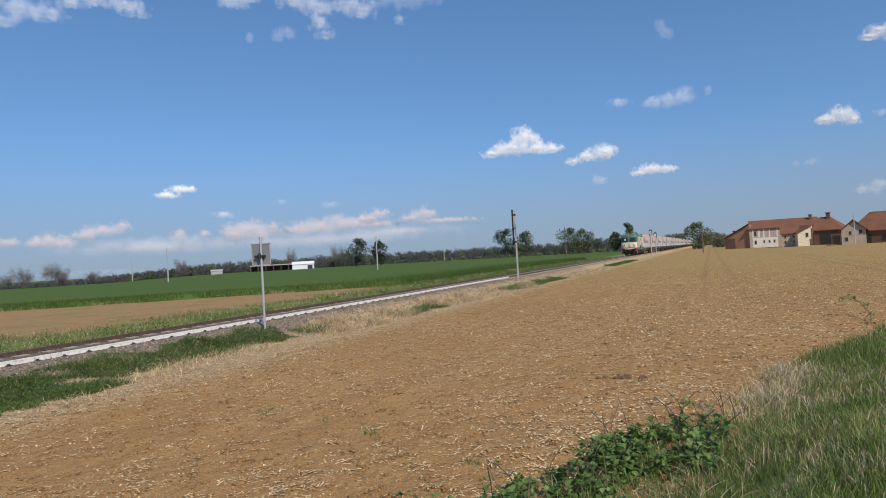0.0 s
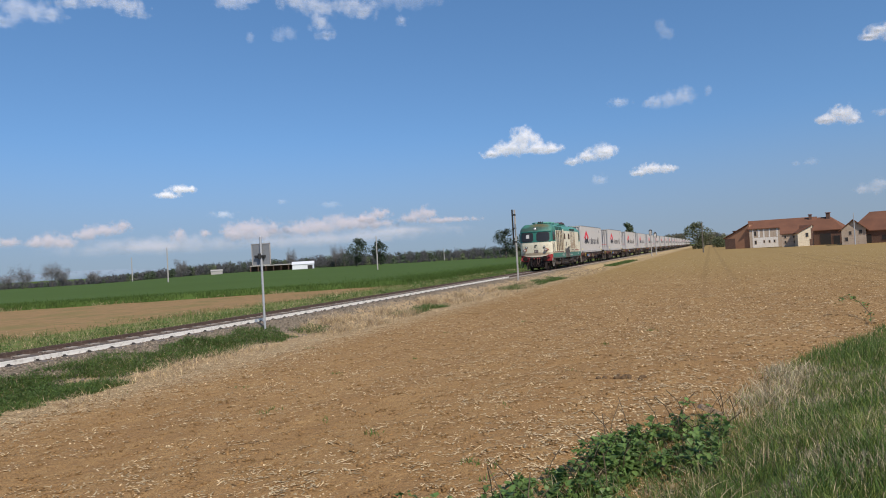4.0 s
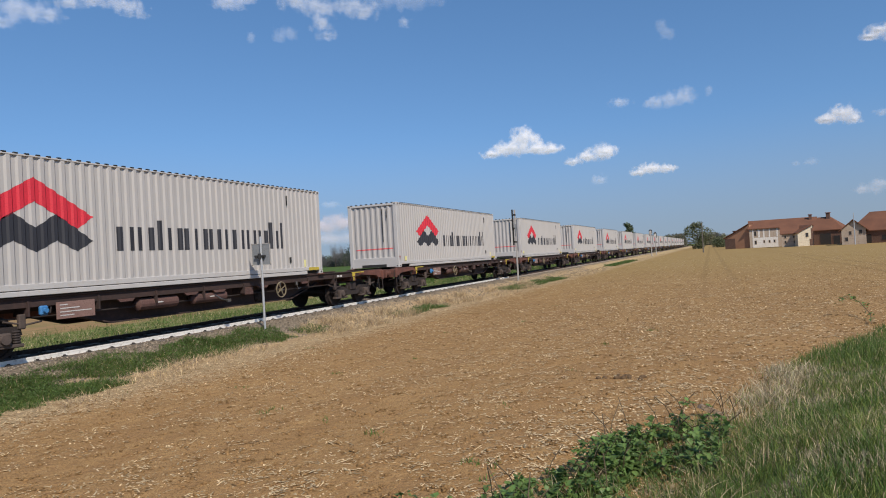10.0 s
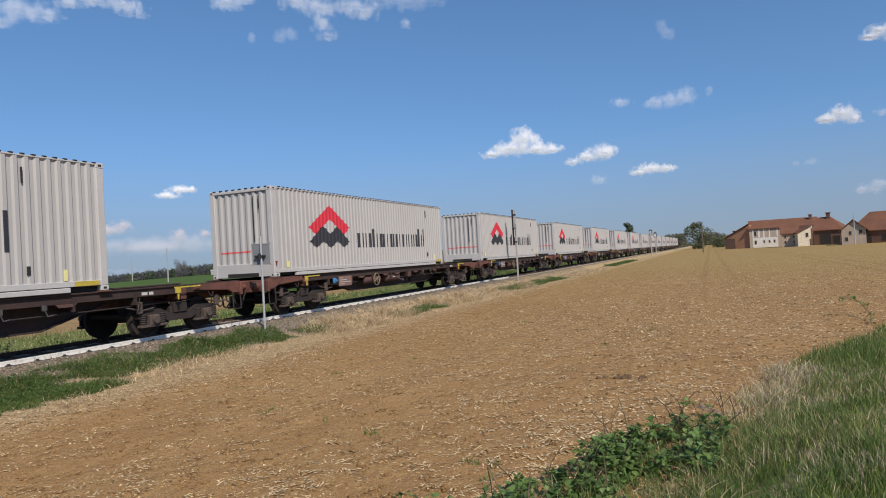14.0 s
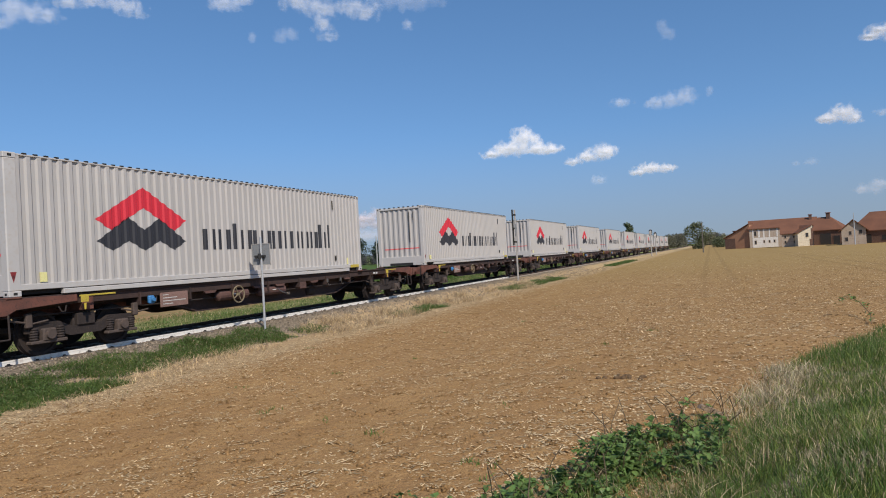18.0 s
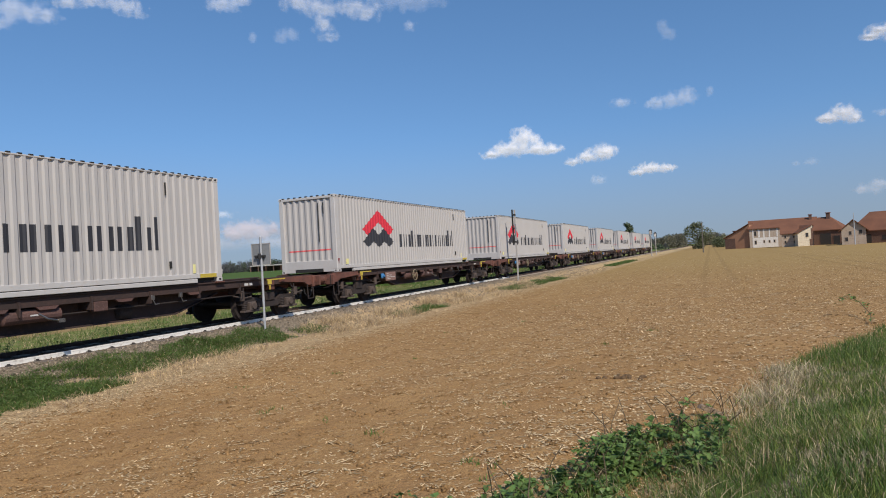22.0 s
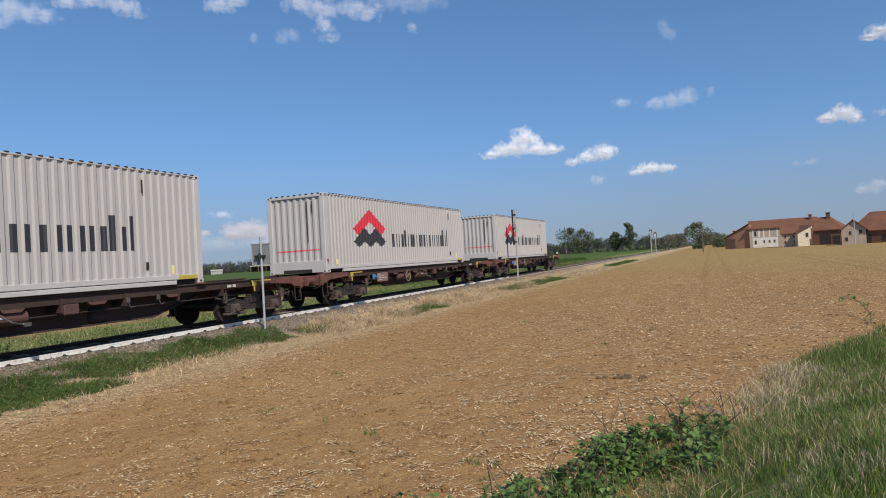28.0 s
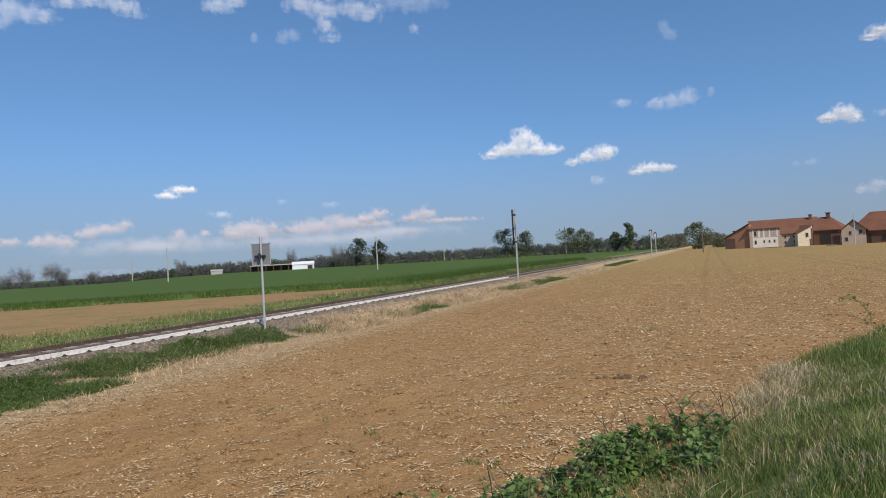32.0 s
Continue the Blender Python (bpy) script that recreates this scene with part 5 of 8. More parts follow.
        part("rail_guard", Mb().box(x - 0.06, -0.90, 0.12, x + 0.0, -0.68, 0.75, 0.01).box(x - 0.06, 0.68, 0.12, x + 0.0, 0.90, 0.75, 0.01).box(x - 0.05, -1.15, 0.62, x + 0.03, 1.15, 0.80, 0.01), M_GRIME, o)
        part("socket", Mb().box(x + d * 0.10, -1.22, 1.08, x + d * 0.22, -1.05, 1.34, 0.02), M_NOSERED, o)
    part("front_step", Mb().tube([(-6.45, 1.2, 0.85), (-6.75, 1.25, 0.85), (-6.75, 1.25, 0.35), (-6.45, 1.2, 0.35), (-6.45, 1.2, 0.85)], 0.03), M_GRIME, o)
    # running gear
    part("fuel_tank", Mb().box(-1.75, -1.15, 0.22, 1.75, 1.15, 0.95, 0.08), M_BLACKG, o, "grimy fuel tank")
    part("battery_box", Mb().box(-2.4, -1.36, 0.42, -1.75, -0.9, 0.94, 0.03), M_GRIME, o)
    part("air_tank", Mb().lathe((1.75, -1.15, 0.66), (1, 0, 0), [(0, 0.05), (0.05, 0.17), (1.2, 0.17), (1.25, 0.05)], 14), M_GRIT, o)
    part("pipe_run", Mb().tube([(-2.0, -1.3, 0.88), (3.0, -1.3, 0.84), (5.5, -1.3, 0.86)], 0.025).tube([(-1.6, -1.27, 0.76), (2.8, -1.27, 0.72)], 0.02), M_GRIT, o)
    part("tank_panel", Mb().box(-0.75, -1.19, 0.36, 0.25, -1.14, 0.80, 0.01).box(0.4, -1.19, 0.42, 1.3, -1.14, 0.78, 0.01), M_LGRIT, o, "dusty panels on the fuel tank")
    part("underframe_bar", Mb().box(-1.7, -1.34, 0.60, 3.0, -1.30, 0.66).box(-1.2, -1.36, 0.40, 2.4, -1.32, 0.45).box(-1.2, -1.34, 0.40, -1.15, -1.30, 0.92).box(0.6, -1.34, 0.40, 0.65, -1.30, 0.92).box(2.35, -1.34, 0.40, 2.4, -1.30, 0.92), M_GRIME, o, "grimy bars below the body")
    part("sand_pipe", Mb().tube([(-5.75, -1.0, 0.9), (-5.80, -0.95, 0.5), (-5.72, -0.80, 0.12)], 0.03).tube([(-2.35, -1.0, 0.9), (-2.30, -0.95, 0.5), (-2.36, -0.80, 0.12)], 0.03), M_LGRIT, o)
    # flat black plates fill the space under the buffer beams
    for x in (-6.55, -6.20, 6.20):
        part("headstock_panel", Mb().box(x - 0.03, -0.62, 0.30, x + 0.03, 0.62, 0.92, 0.01), M_BLACKG, o, "black plate below the buffer beam")
    for y, dz in ((-0.72, 0.0), (-0.30, 0.06), (-0.12, -0.05), (0.16, 0.03), (0.62, 0.0)):
        part("brake_hose", Mb().tube([(-6.50, y, 1.02), (-6.66, y, 0.86), (-6.70, y + 0.04, 0.58 + dz), (-6.64, y + 0.12, 0.46 + dz), (-6.60, y + 0.16, 0.60 + dz)], 0.028), M_SOOT, o, "grimy brown brake hose")
        part("hose_valve", Mb().box(-6.68, y - 0.05, 0.98, -6.48, y + 0.05, 1.10, 0.02), M_LRED, o)
    for xx, w, h in ((-5.2, 0.35, 0.28), (-3.0, 0.3, 0.2), (-2.2, 0.25, 0.3), (2.6, 0.4, 0.26), (5.0, 0.3, 0.3), (5.6, 0.25, 0.2)):
        part("equipment_box", Mb().box(xx - w / 2, -1.36, 0.95 - h, xx + w / 2, -1.1, 0.96, 0.02).cyl((xx, -1.38, 0.86), (xx, -1.36, 0.86), 0.05, 0.05, 8), M_LGRIT, o)
    for cx in (-4.0, 4.0):
        fr = Mb()
        # solid black core added to stand for the shade between the wheels
        fr.box(cx - 1.9, -0.66, 0.20, cx + 1.9, 0.66, 0.96, 0.04)
        for s in (-1, 1):
            fr.prism([(cx - 1.9, 0.48), (cx - 1.9, 0.72), (cx - 0.7, 0.80), (cx + 0.7, 0.80), (cx + 1.9, 0.72), (cx + 1.9, 0.48), (cx + 0.8, 0.50), (cx + 0.5, 0.36), (cx - 0.5, 0.36), (cx - 0.8, 0.50)], s * 1.02 - 0.06, s * 1.02 + 0.06)
        fr.box(cx - 0.4, -1.0, 0.45, cx + 0.4, 1.0, 0.85, 0.04)
        bg = part("bogie", fr, M_BLACKG, o, "grimy locomotive bogie")
        for a in (-1.2, 1.2):
            wh = Mb().cyl((0, -1.0, 0), (0, 1.0, 0), 0.09, 0.09, 10)
            for s in (-1, 1):
                wh.lathe((0, s * 0.70, 0), (0, s, 0), [(0.0, 0.545), (0.03, 0.54), (0.035, 0.52), (0.135, 0.51), (0.135, 0.44), (0.10, 0.42), (0.08, 0.2), (0.14, 0.16), (0.14, 0.02)], 24)
            part("wheelset", wh, M_GRIME, bg, "steel wheelset").location = (cx + a, 0, 0.52)
            for s in (-1, 1):
                b = Mb().box(cx + a - 0.17, s * 1.0, 0.36, cx + a + 0.17, s * 1.2, 0.68, 0.04).cyl((cx + a, s * 1.2, 0.52), (cx + a, s * 1.27, 0.52), 0.13, 0.12, 12)
                part("axlebox", b, M_LGRIT, bg)
                for t in (-0.33, 0.33):
                    sp = Mb().lathe((cx + a + t, s * 1.1, 0.40), (0, 0, 1), [(0.028 * k, 0.095 if k % 2 else 0.075) for k in range(11)], 10)
                    part("spring", sp, M_LGRIT, bg)
        for t in (-0.25, 0.25):
            part("damper", Mb().cyl((cx + t, -1.2, 0.42), (cx + t, -1.2, 0.92), 0.05, 0.05, 10).tube([(cx + t, -1.2, 0.6), (cx + t + 0.12, -1.26, 0.45), (cx + t + 0.2, -1.26, 0.62)], 0.02), M_GRIT, bg)
    return o


def thing_bars(o, s, W):
    """The side's emblem and lettering as plain shapes."""
    for k, mm, z0, z1 in ((0, M_GRIME, 2.02, 2.36), (1, M_EMB, 2.02, 2.40), (2, M_LRED, 2.12, 2.40)):
        x = -0.60 + 0.12 * k
        part("side_emblem", Mb().prism([(x, z0), (x + 0.085, z0), (x + 0.15, z1), (x + 0.065, z1)], s * W, s * (W + 0.005)), mm, o)
    part("side_emblem", Mb().prism([(-0.45, 2.34), (-0.12, 2.38), (-0.10, 2.44), (-0.46, 2.41)], s * W, s * (W + 0.006)), M_EMB, o)
    # chalk marks on the lower band
    for x, z, w, h in ((-2.42, 1.20, 0.05, 0.05), (-2.28, 1.20, 0.07, 0.05), (-2.10, 1.10, 0.05, 0.26), (-1.92, 1.12, 0.04, 0.24), (-1.80, 1.12, 0.04, 0.24), (-1.90, 1.32, 0.10, 0.04), (-1.62, 1.20, 0.06, 0.05)):
        part("chalk_mark", Mb().box(x, s * (W + 0.012), z, x + w, s * (W + 0.016), z + h), M_LETTER, o)
    part("lettering_bar", Mb().box(0.42, s * W, 2.16, 0.70, s * (W + 0.004), 2.22), M_SOOT, o)
    b = Mb()
    for k in range(9):
        b.box(1.18 + k * 0.13, s * (W + 0.012), 1.14, 1.18 + k * 0.13 + (0.05, 0.07, 0.06)[k % 3], s * (W + 0.016), 1.21)
    b.box(4.9, s * (W + 0.012), 1.15, 5.15, s * (W + 0.016), 1.33)
    part("lettering_bar", b, M_LETTER, o, "pale lettering bars")
    return o


loco = locomotive()
wagon_0 = wagon()
box_0 = container()
WAGONS, BOXES = [wagon_0], [box_0]
for k in range(1, 20):
    WAGONS.append(copy_thing(wagon_0, pose(20.0 * k, 0, 0)))
    BOXES.append(copy_thing(box_0, pose(20.0 * k, 0, 1.277)))
# one wagon has its handwheel further back
for ch in WAGONS[2].children:
    if ch.name.startswith("brake_handwheel"):
        ch.location.x += 4.73
# tail lamps on the last wagon
for y in (-1.05, 1.05):
    tl = Mb().box(14.76, y - 0.05, 1.14, 15.06, y + 0.05, 1.20, 0.01).box(14.96, y - 0.05, 1.19, 15.02, y + 0.05, 1.36, 0.01)
    tl.use(1).lathe((14.92, y, 1.42), (1, 0, 0), [(0, 0.05), (0.03, 0.085), (0.12, 0.085), (0.14, 0.06)], 14)
    part("tail_lamp", tl, [M_GRIME, M_LETTER], WAGONS[-1], "white tail lamp")
tagged(WAGONS[-1], "rusty red-brown flat wagon with white tail lamps at its end")


def run_train():
    """The train runs through from far off on the +x side to -x."""
    walk(loco, rows_at(-11.40))
    for k in range(20):
        walk(WAGONS[k], rows_at(PITCH * k))
        walk(BOXES[k], rows_at(PITCH * k - 3.353, 0.0, 1.277))
    step = 1.0 / FPS
    shared = {}
    for ob in (loco, *WAGONS):
        for bg in ob.children:
            if not bg.name.startswith("bogie"):
                continue
            for ws in bg.children:
                if not ws.name.startswith("wheelset"):
                    continue
                x, y, z = ws.location
                key = (round(x, 2), round(z, 2))
                if key in shared:
                    ws.rotation_mode = "QUATERNION"
                    ws.animation_data_create()
                    ws.animation_data.action = shared[key][0]
                    ws.animation_data.action_slot = shared[key][1]
                    continue
                turn = [(i * step, pose(x, y, z, 0, math.degrees((train_x(i * step) - train_x(0)) / z) % 360.0, 0)) for i in range(961)]
                walk(ws, turn)
                shared[key] = (ws.animation_data.action, ws.animation_data.action_slot)


# ---- small cover of the ground ----
def place(bearing, dist):
    """A place seen from the bank: degrees from +x towards +y, metres."""
    return EYE[0] + dist * math.cos(radians(bearing)), EYE[1] + dist * math.sin(radians(bearing))


def scatter(n, r0, r1, b0, b1, power=1.0):
    """Places round the bank, thinning out with distance."""
    r = r0 * (r1 / r0) ** (R.uniform(0, 1, n) ** power)
    b = np.radians(R.uniform(b0, b1, n))
    return EYE[0] + r * np.cos(b), EYE[1] + r * np.sin(b)


def field_cover():
    x, y = scatter(90000, 4.2, 90, -15, 62, 0.85)
    ok = (y < -4.5) & (bank(x, y) < 0.15)
    x, y = x[ok], y[ok]
    d = np.hypot(x, y - EYE[1])
    size = R.gamma(1.2, 0.006, len(x)) + 0.004 + 0.00050 * np.minimum(d, 24) * R.uniform(0.4, 1.3, len(x))
    size = np.minimum(0.034, np.where(R.uniform(0, 1, len(x)) < 0.04, size * 2.0, size))
    lumps("soil_clods", np.stack([x, y, ground_z(x, y)], -1), size, M_CLOD, "crumbly light brown soil clods on the ploughed field", "soil", 0.55)
    x, y = scatter(200000, 4.2, 110, -15, 62, 0.85)
    clump = 0.9 * wav(x * 0.5, y * 1.6) + 0.6 * wav(x * 0.21 + 5, y * 0.19) + 0.6 * wav(x * 2.2, y * 2.6)
    ok = (y < -4.4) & (bank(x, y) < 0.25) & (R.uniform(-0.9, 1.6, len(x)) < clump + 0.9 * smooth01((y + 7.0) / 2.4) + 0.45 * smooth01((np.hypot(x, y - EYE[1]) - 7) / 8) - 0.20 + 0.34 * smooth01((32 - np.degrees(np.arctan2(y - EYE[1], x))) / 20))
    x, y = x[ok], y[ok]
    # more of it, trodden flat, along the edge of the field
    ex = 4.2 + 75 * R.uniform(0, 1, 26000) ** 2.0
    ey = -4.1 + R.normal(0, 0.5, 26000)
    x, y = np.append(x, ex), np.append(y, ey)
    n = len(x)
    dd = np.hypot(x, y - EYE[1])
    dd = np.minimum(dd, 24 + 0.12 * dd)
    ln = R.gamma(1.3, 0.009, n) + 0.006 + 0.00052 * dd * R.gamma(1.3, 0.75, n)
    wd = R.uniform(0.0018, 0.0058, n) + 0.00030 * dd
    big = 1.12 + 0.45 * smooth01((20 - np.degrees(np.arctan2(y - EYE[1], x))) / 14)
    ln, wd = ln * (0.75 + 0.25 * big), wd * big
    a = R.uniform(0, 3.1416, n)
    up = np.where(R.uniform(0, 1, n) < 0.015, R.uniform(0.2, 0.6, n), R.normal(0, 0.10, n))
    z = ground_z(x, y) + R.uniform(0.001, 0.006, n) + 0.00012 * dd
    dx, dy, dz = np.cos(a) * ln, np.sin(a) * ln, up * ln
    px, py = -np.sin(a) * wd, np.cos(a) * wd
    bend = R.normal(0, 0.22, n) * ln
    v = np.stack([np.stack([x - dx + px, y - dy + py, z - dz], -1), np.stack([x - dx - px, y - dy - py, z - dz], -1),
                  np.stack([x + bend - px, y + bend - py, z + 0.002], -1), np.stack([x + bend + px, y + bend + py, z + 0.002], -1),
                  np.stack([x + dx - px, y + dy - py, z + dz], -1), np.stack([x + dx + px, y + dy + py, z + dz], -1)], 1).reshape(-1, 3)
    f = (np.array([(0, 1, 2, 3), (3, 2, 4, 5)])[None] + (np.arange(n) * 6)[:, None, None]).reshape(-1, 4)
    tagged(new("straw_litter", sheet("straw_litter", v, f, [M_STRAW, M_DRYGRASS, M_CLOD], mi=np.repeat(R.choice([0, 0, 0, 0, 1, 1, 2], n), 2))), "pale maize straw bits scattered on the soil", "straw", kind="stuff")
    # small green weeds
    xs, ys = [], []
    for b, d in ((21.0, 6.3), (19.3, 6.2), (20.2, 5.9), (38.5, 9.5), (39, 9.3), (12, 11), (26, 13), (33, 12), (16, 19), (30, 7.6), (5, 16), (9, 14), (23, 17), (35, 16), (28, 21), (18, 8.5), (34, 8.6), (41, 11.5), (13, 24)):
        px, py = place(b, d)
        k = int(R.randint(8, 24))
        xs += list(px + R.normal(0, 0.06, k))
        ys += list(py + R.normal(0, 0.06, k))
    blades("field_weeds", np.array(xs), np.array(ys), 0.075, 0.014, M_GRASSD, "small green weeds sprouting in the soil", "weeds", 0.9)


def ballast():
    n = 26000
    x = 2.5 + 62 * R.uniform(0, 1, n) ** 1.6
    y = np.where(R.uniform(0, 1, n) < 0.62, R.uniform(-3.1, -0.85, n), R.uniform(-0.68, 2.6, n))
    keep = (np.abs(np.abs(y) - 0.75) > 0.10)
    x, y = x[keep], y[keep]
    on_sleeper = (np.abs(((x - 3.0 + 0.3) % 0.6) - 0.3) < 0.13) & (np.abs(y) < 1.22)
    x, y = x[~on_sleeper], y[~on_sleeper]
    z = ground_z(x, y) + R.uniform(-0.01, 0.02, len(x))
    z = z - 0.006
    bed = np.abs(y) < 1.0
    lumps("track_bed_stones", np.stack([x, y, z], -1)[bed], R.uniform(0.018, 0.045, bed.sum()), M_BED, "dark oily crushed stone between the rails", "gravel", 0.8)
    x, y, z = x[~bed], y[~bed], z[~bed]
    lumps("ballast_stones", np.stack([x, y, z], -1), R.uniform(0.018, 0.045, len(x)), M_STONE, "grey-brown crushed stone along the track", "gravel", 0.8)


GREEN_PATCHES = ((3.0, 8.6, -3.95, -1.7, 1.6), (5.2, 9.0, -3.9, -2.1, 1.3), (8.4, 15.4, -3.15, -1.65, 1.6), (14.9, 17.0, -3.2, -2.3, 0.7), (21.0, 24.5, -3.9, -2.7, 0.9), (34.0, 47.0, -4.2, -2.5, 0.8), (72, 96, -4.2, -2.6, 0.6))


def near_verge():
    xs, ys = [], []
    for x0, x1, y0, y1, k in GREEN_PATCHES:
        n = int(k * min(12000, 900 * (x1 - x0) * (y1 - y0)))
        x, y = R.uniform(x0, x1, n), R.uniform(y0, y1, n)
        e = np.minimum(np.minimum(x - x0, x1 - x) / 0.8, np.minimum(y - y0, y1 - y) / 0.5)
        ok = e + 0.9 * wav(x * 1.6, y * 2.2) > R.uniform(0.0, 0.9, n)
        xs.append(x[ok])
        ys.append(y[ok])
    x, y = np.concatenate(xs), np.concatenate(ys)
    blades("trackside_grass", x, y, 0.17 + 0.06 * wav(x, y), 0.011, [M_GRASSK, M_GRASS, M_DRYGRASS], "green grass tufts along the gravel edge", "grass", 1.6, mi=R.choice([0] * 20 + [1, 1, 1, 2], len(x)))
    # leafy weeds that fill the tufts
    pts = []
    for x0, x1, y0, y1, k in GREEN_PATCHES:
        n = int(k * min(9000, 620 * (x1 - x0) * (y1 - y0)))
        x, y = R.uniform(x0, x1, n), R.uniform(y0, y1, n)
        e = np.minimum(np.minimum(x - x0, x1 - x) / 0.8, np.minimum(y - y0, y1 - y) / 0.5) + 0.9 * wav(x * 1.6, y * 2.2)
        top = 0.20 * smooth01(e * 0.9) * (0.75 + 0.35 * wav(x * 3.1, y * 3.7))
        ok = e > 0.12
        pts.append(np.stack([x, y, ground_z(x, y) + top * R.uniform(0.1, 1.0, n) ** 0.6], -1)[ok])
    p = np.concatenate(pts)
    leaf_cards(p, 0.022 + 0.0009 * p[:, 0], M_WEED, "trackside_weeds", "low leafy green weeds by the track gravel", "weeds", 0.8)
    # dry grass along the field's edge
    n = 60000
    x = 4.0 + 150 * R.uniform(0, 1, n) ** 2.2
    y = -3.6 + 0.55 * smooth01((x - 15.5) / 3) + R.normal(0, 0.55, n) * (1 + 0.25 * smooth01((x - 15.5) / 3))
    w = wav(x * 0.7, y * 1.5) + 0.5 * wav(x * 2.3, y * 3)
    green = np.zeros(n, bool)
    for x0, x1, y0, y1, k in GREEN_PATCHES:
        green |= (x > x0 + 0.2) & (x < x1 - 0.2) & (y > y0 + 0.5) & (y < y1)
    ok = (w > R.uniform(-0.9, 0.7, n)) & ~green
    x, y = x[ok], y[ok]
    blades("dry_verge_grass", x, y, 0.05 + 0.05 * np.maximum(0, wav(x * 0.9, y)), 0.0075 + 0.0001 * x, [M_DRYGRASS, M_STRAW, M_GRASS, M_DRIFT], "bleached dry grass along the field edge", "dry grass", 4.5, mi=R.choice([0, 0, 0, 1, 1, 2, 3, 3], len(x)))
    # flattened straw heaps
    xs, ys = [], []
    for cx, cy, rx, k in ((7.4, -4.3, 0.5, 120), (9.2, -3.7, 0.9, 260), (10.6, -3.15, 0.8, 420), (11.7, -3.2, 0.8, 380), (13.0, -3.3, 0.5, 240), (16.2, -3.6, 0.9, 330), (18.2, -3.7, 1.0, 360), (20.6, -3.7, 0.8, 330), (27, -3.8, 1.6, 300), (35.5, -4.3, 0.9, 260), (31, -4.1, 1.4, 260), (52, -4.2, 3, 300), (60, -4.0, 4, 300)):
        xs.append(cx + R.normal(0, rx * 0.6, k))
        ys.append(cy + R.normal(0, 0.26, k))
    x, y = np.concatenate(xs), np.concatenate(ys)
    for cx, cy, k in ((16.4, -2.6, 110), (17.7, -2.5, 330), (18.5, -2.7, 240), (20.9, -2.7, 300), (21.6, -2.5, 120), (25.2, -2.6, 420), (26.4, -2.8, 240), (29.0, -2.6, 300), (33.0, -2.8, 260), (37.6, -3.2, 460), (38.4, -3.4, 300), (43, -3.3, 240)):
        x, y = np.append(x, cx + R.normal(0, 0.20 + 0.006 * cx, k)), np.append(y, cy + R.normal(0, 0.16, k))
    blades("straw_heaps", x, y, 0.20 + 0.20 * smooth01((x - 15) / 2), 0.008 + 0.00022 * x, [M_STRAW, M_DRYGRASS, M_DRIFT], "pale tangled heaps of dry stalks", "dry grass", 1.9, mi=R.choice([0, 1, 1, 2], len(x)))


def far_verge():
    n = 130000
    x = 8 + 150 * R.uniform(0, 1, n) ** 1.7
    y = 2.6 + 12.5 * R.uniform(0, 1, n) ** 1.25
    ok = (wav(x * 0.35, y * 0.5) > R.uniform(-1.3, 0.6, n)) & (y < 11.2 + 2.2 * wav(x * 0.7, x * 0.5) + R.exponential(0.7, n)) & ((y > 4.0) | (R.uniform(0, 1, n) < 0.5))
    x, y = x[ok], y[ok]
    d = np.hypot(x, y + 14)
    blades("far_verge_grass", x, y, 0.22 + 0.16 * wav(x * 0.5, y * 0.6), 0.005 + 0.00028 * d, [M_VERGE, M_GRASSD, M_DRYGRASS], "tall yellow-green grass beyond the track", "grass", 1.1, mi=R.choice([0, 0, 0, 0, 1, 1, 1, 2], len(x)))


def far_weeds():
    """Dark leafy clumps in the grass beyond the track."""
    pts = []
    for k in range(46):
        cx, cy = 9 + 90 * R.uniform(0, 1) ** 1.5, R.uniform(2.9, 8.5)
        h, m = R.uniform(0.25, 0.55), R.randint(60, 150)
        q = R.normal(0, 1, (m, 3)) * np.array((0.38, 0.30, 0.3 * h))
        g = float(ground_z(cx, cy))
        pts.append(np.stack([cx + q[:, 0], cy + q[:, 1], np.maximum(g + 0.03, g + 0.5 * h + q[:, 2])], -1))
    p = np.concatenate(pts)
    leaf_cards(p, 0.05 + 0.0012 * p[:, 0], M_WEED, "far_verge_weeds", "dark leafy weeds in the grass beyond the track", "weeds", 0.9)


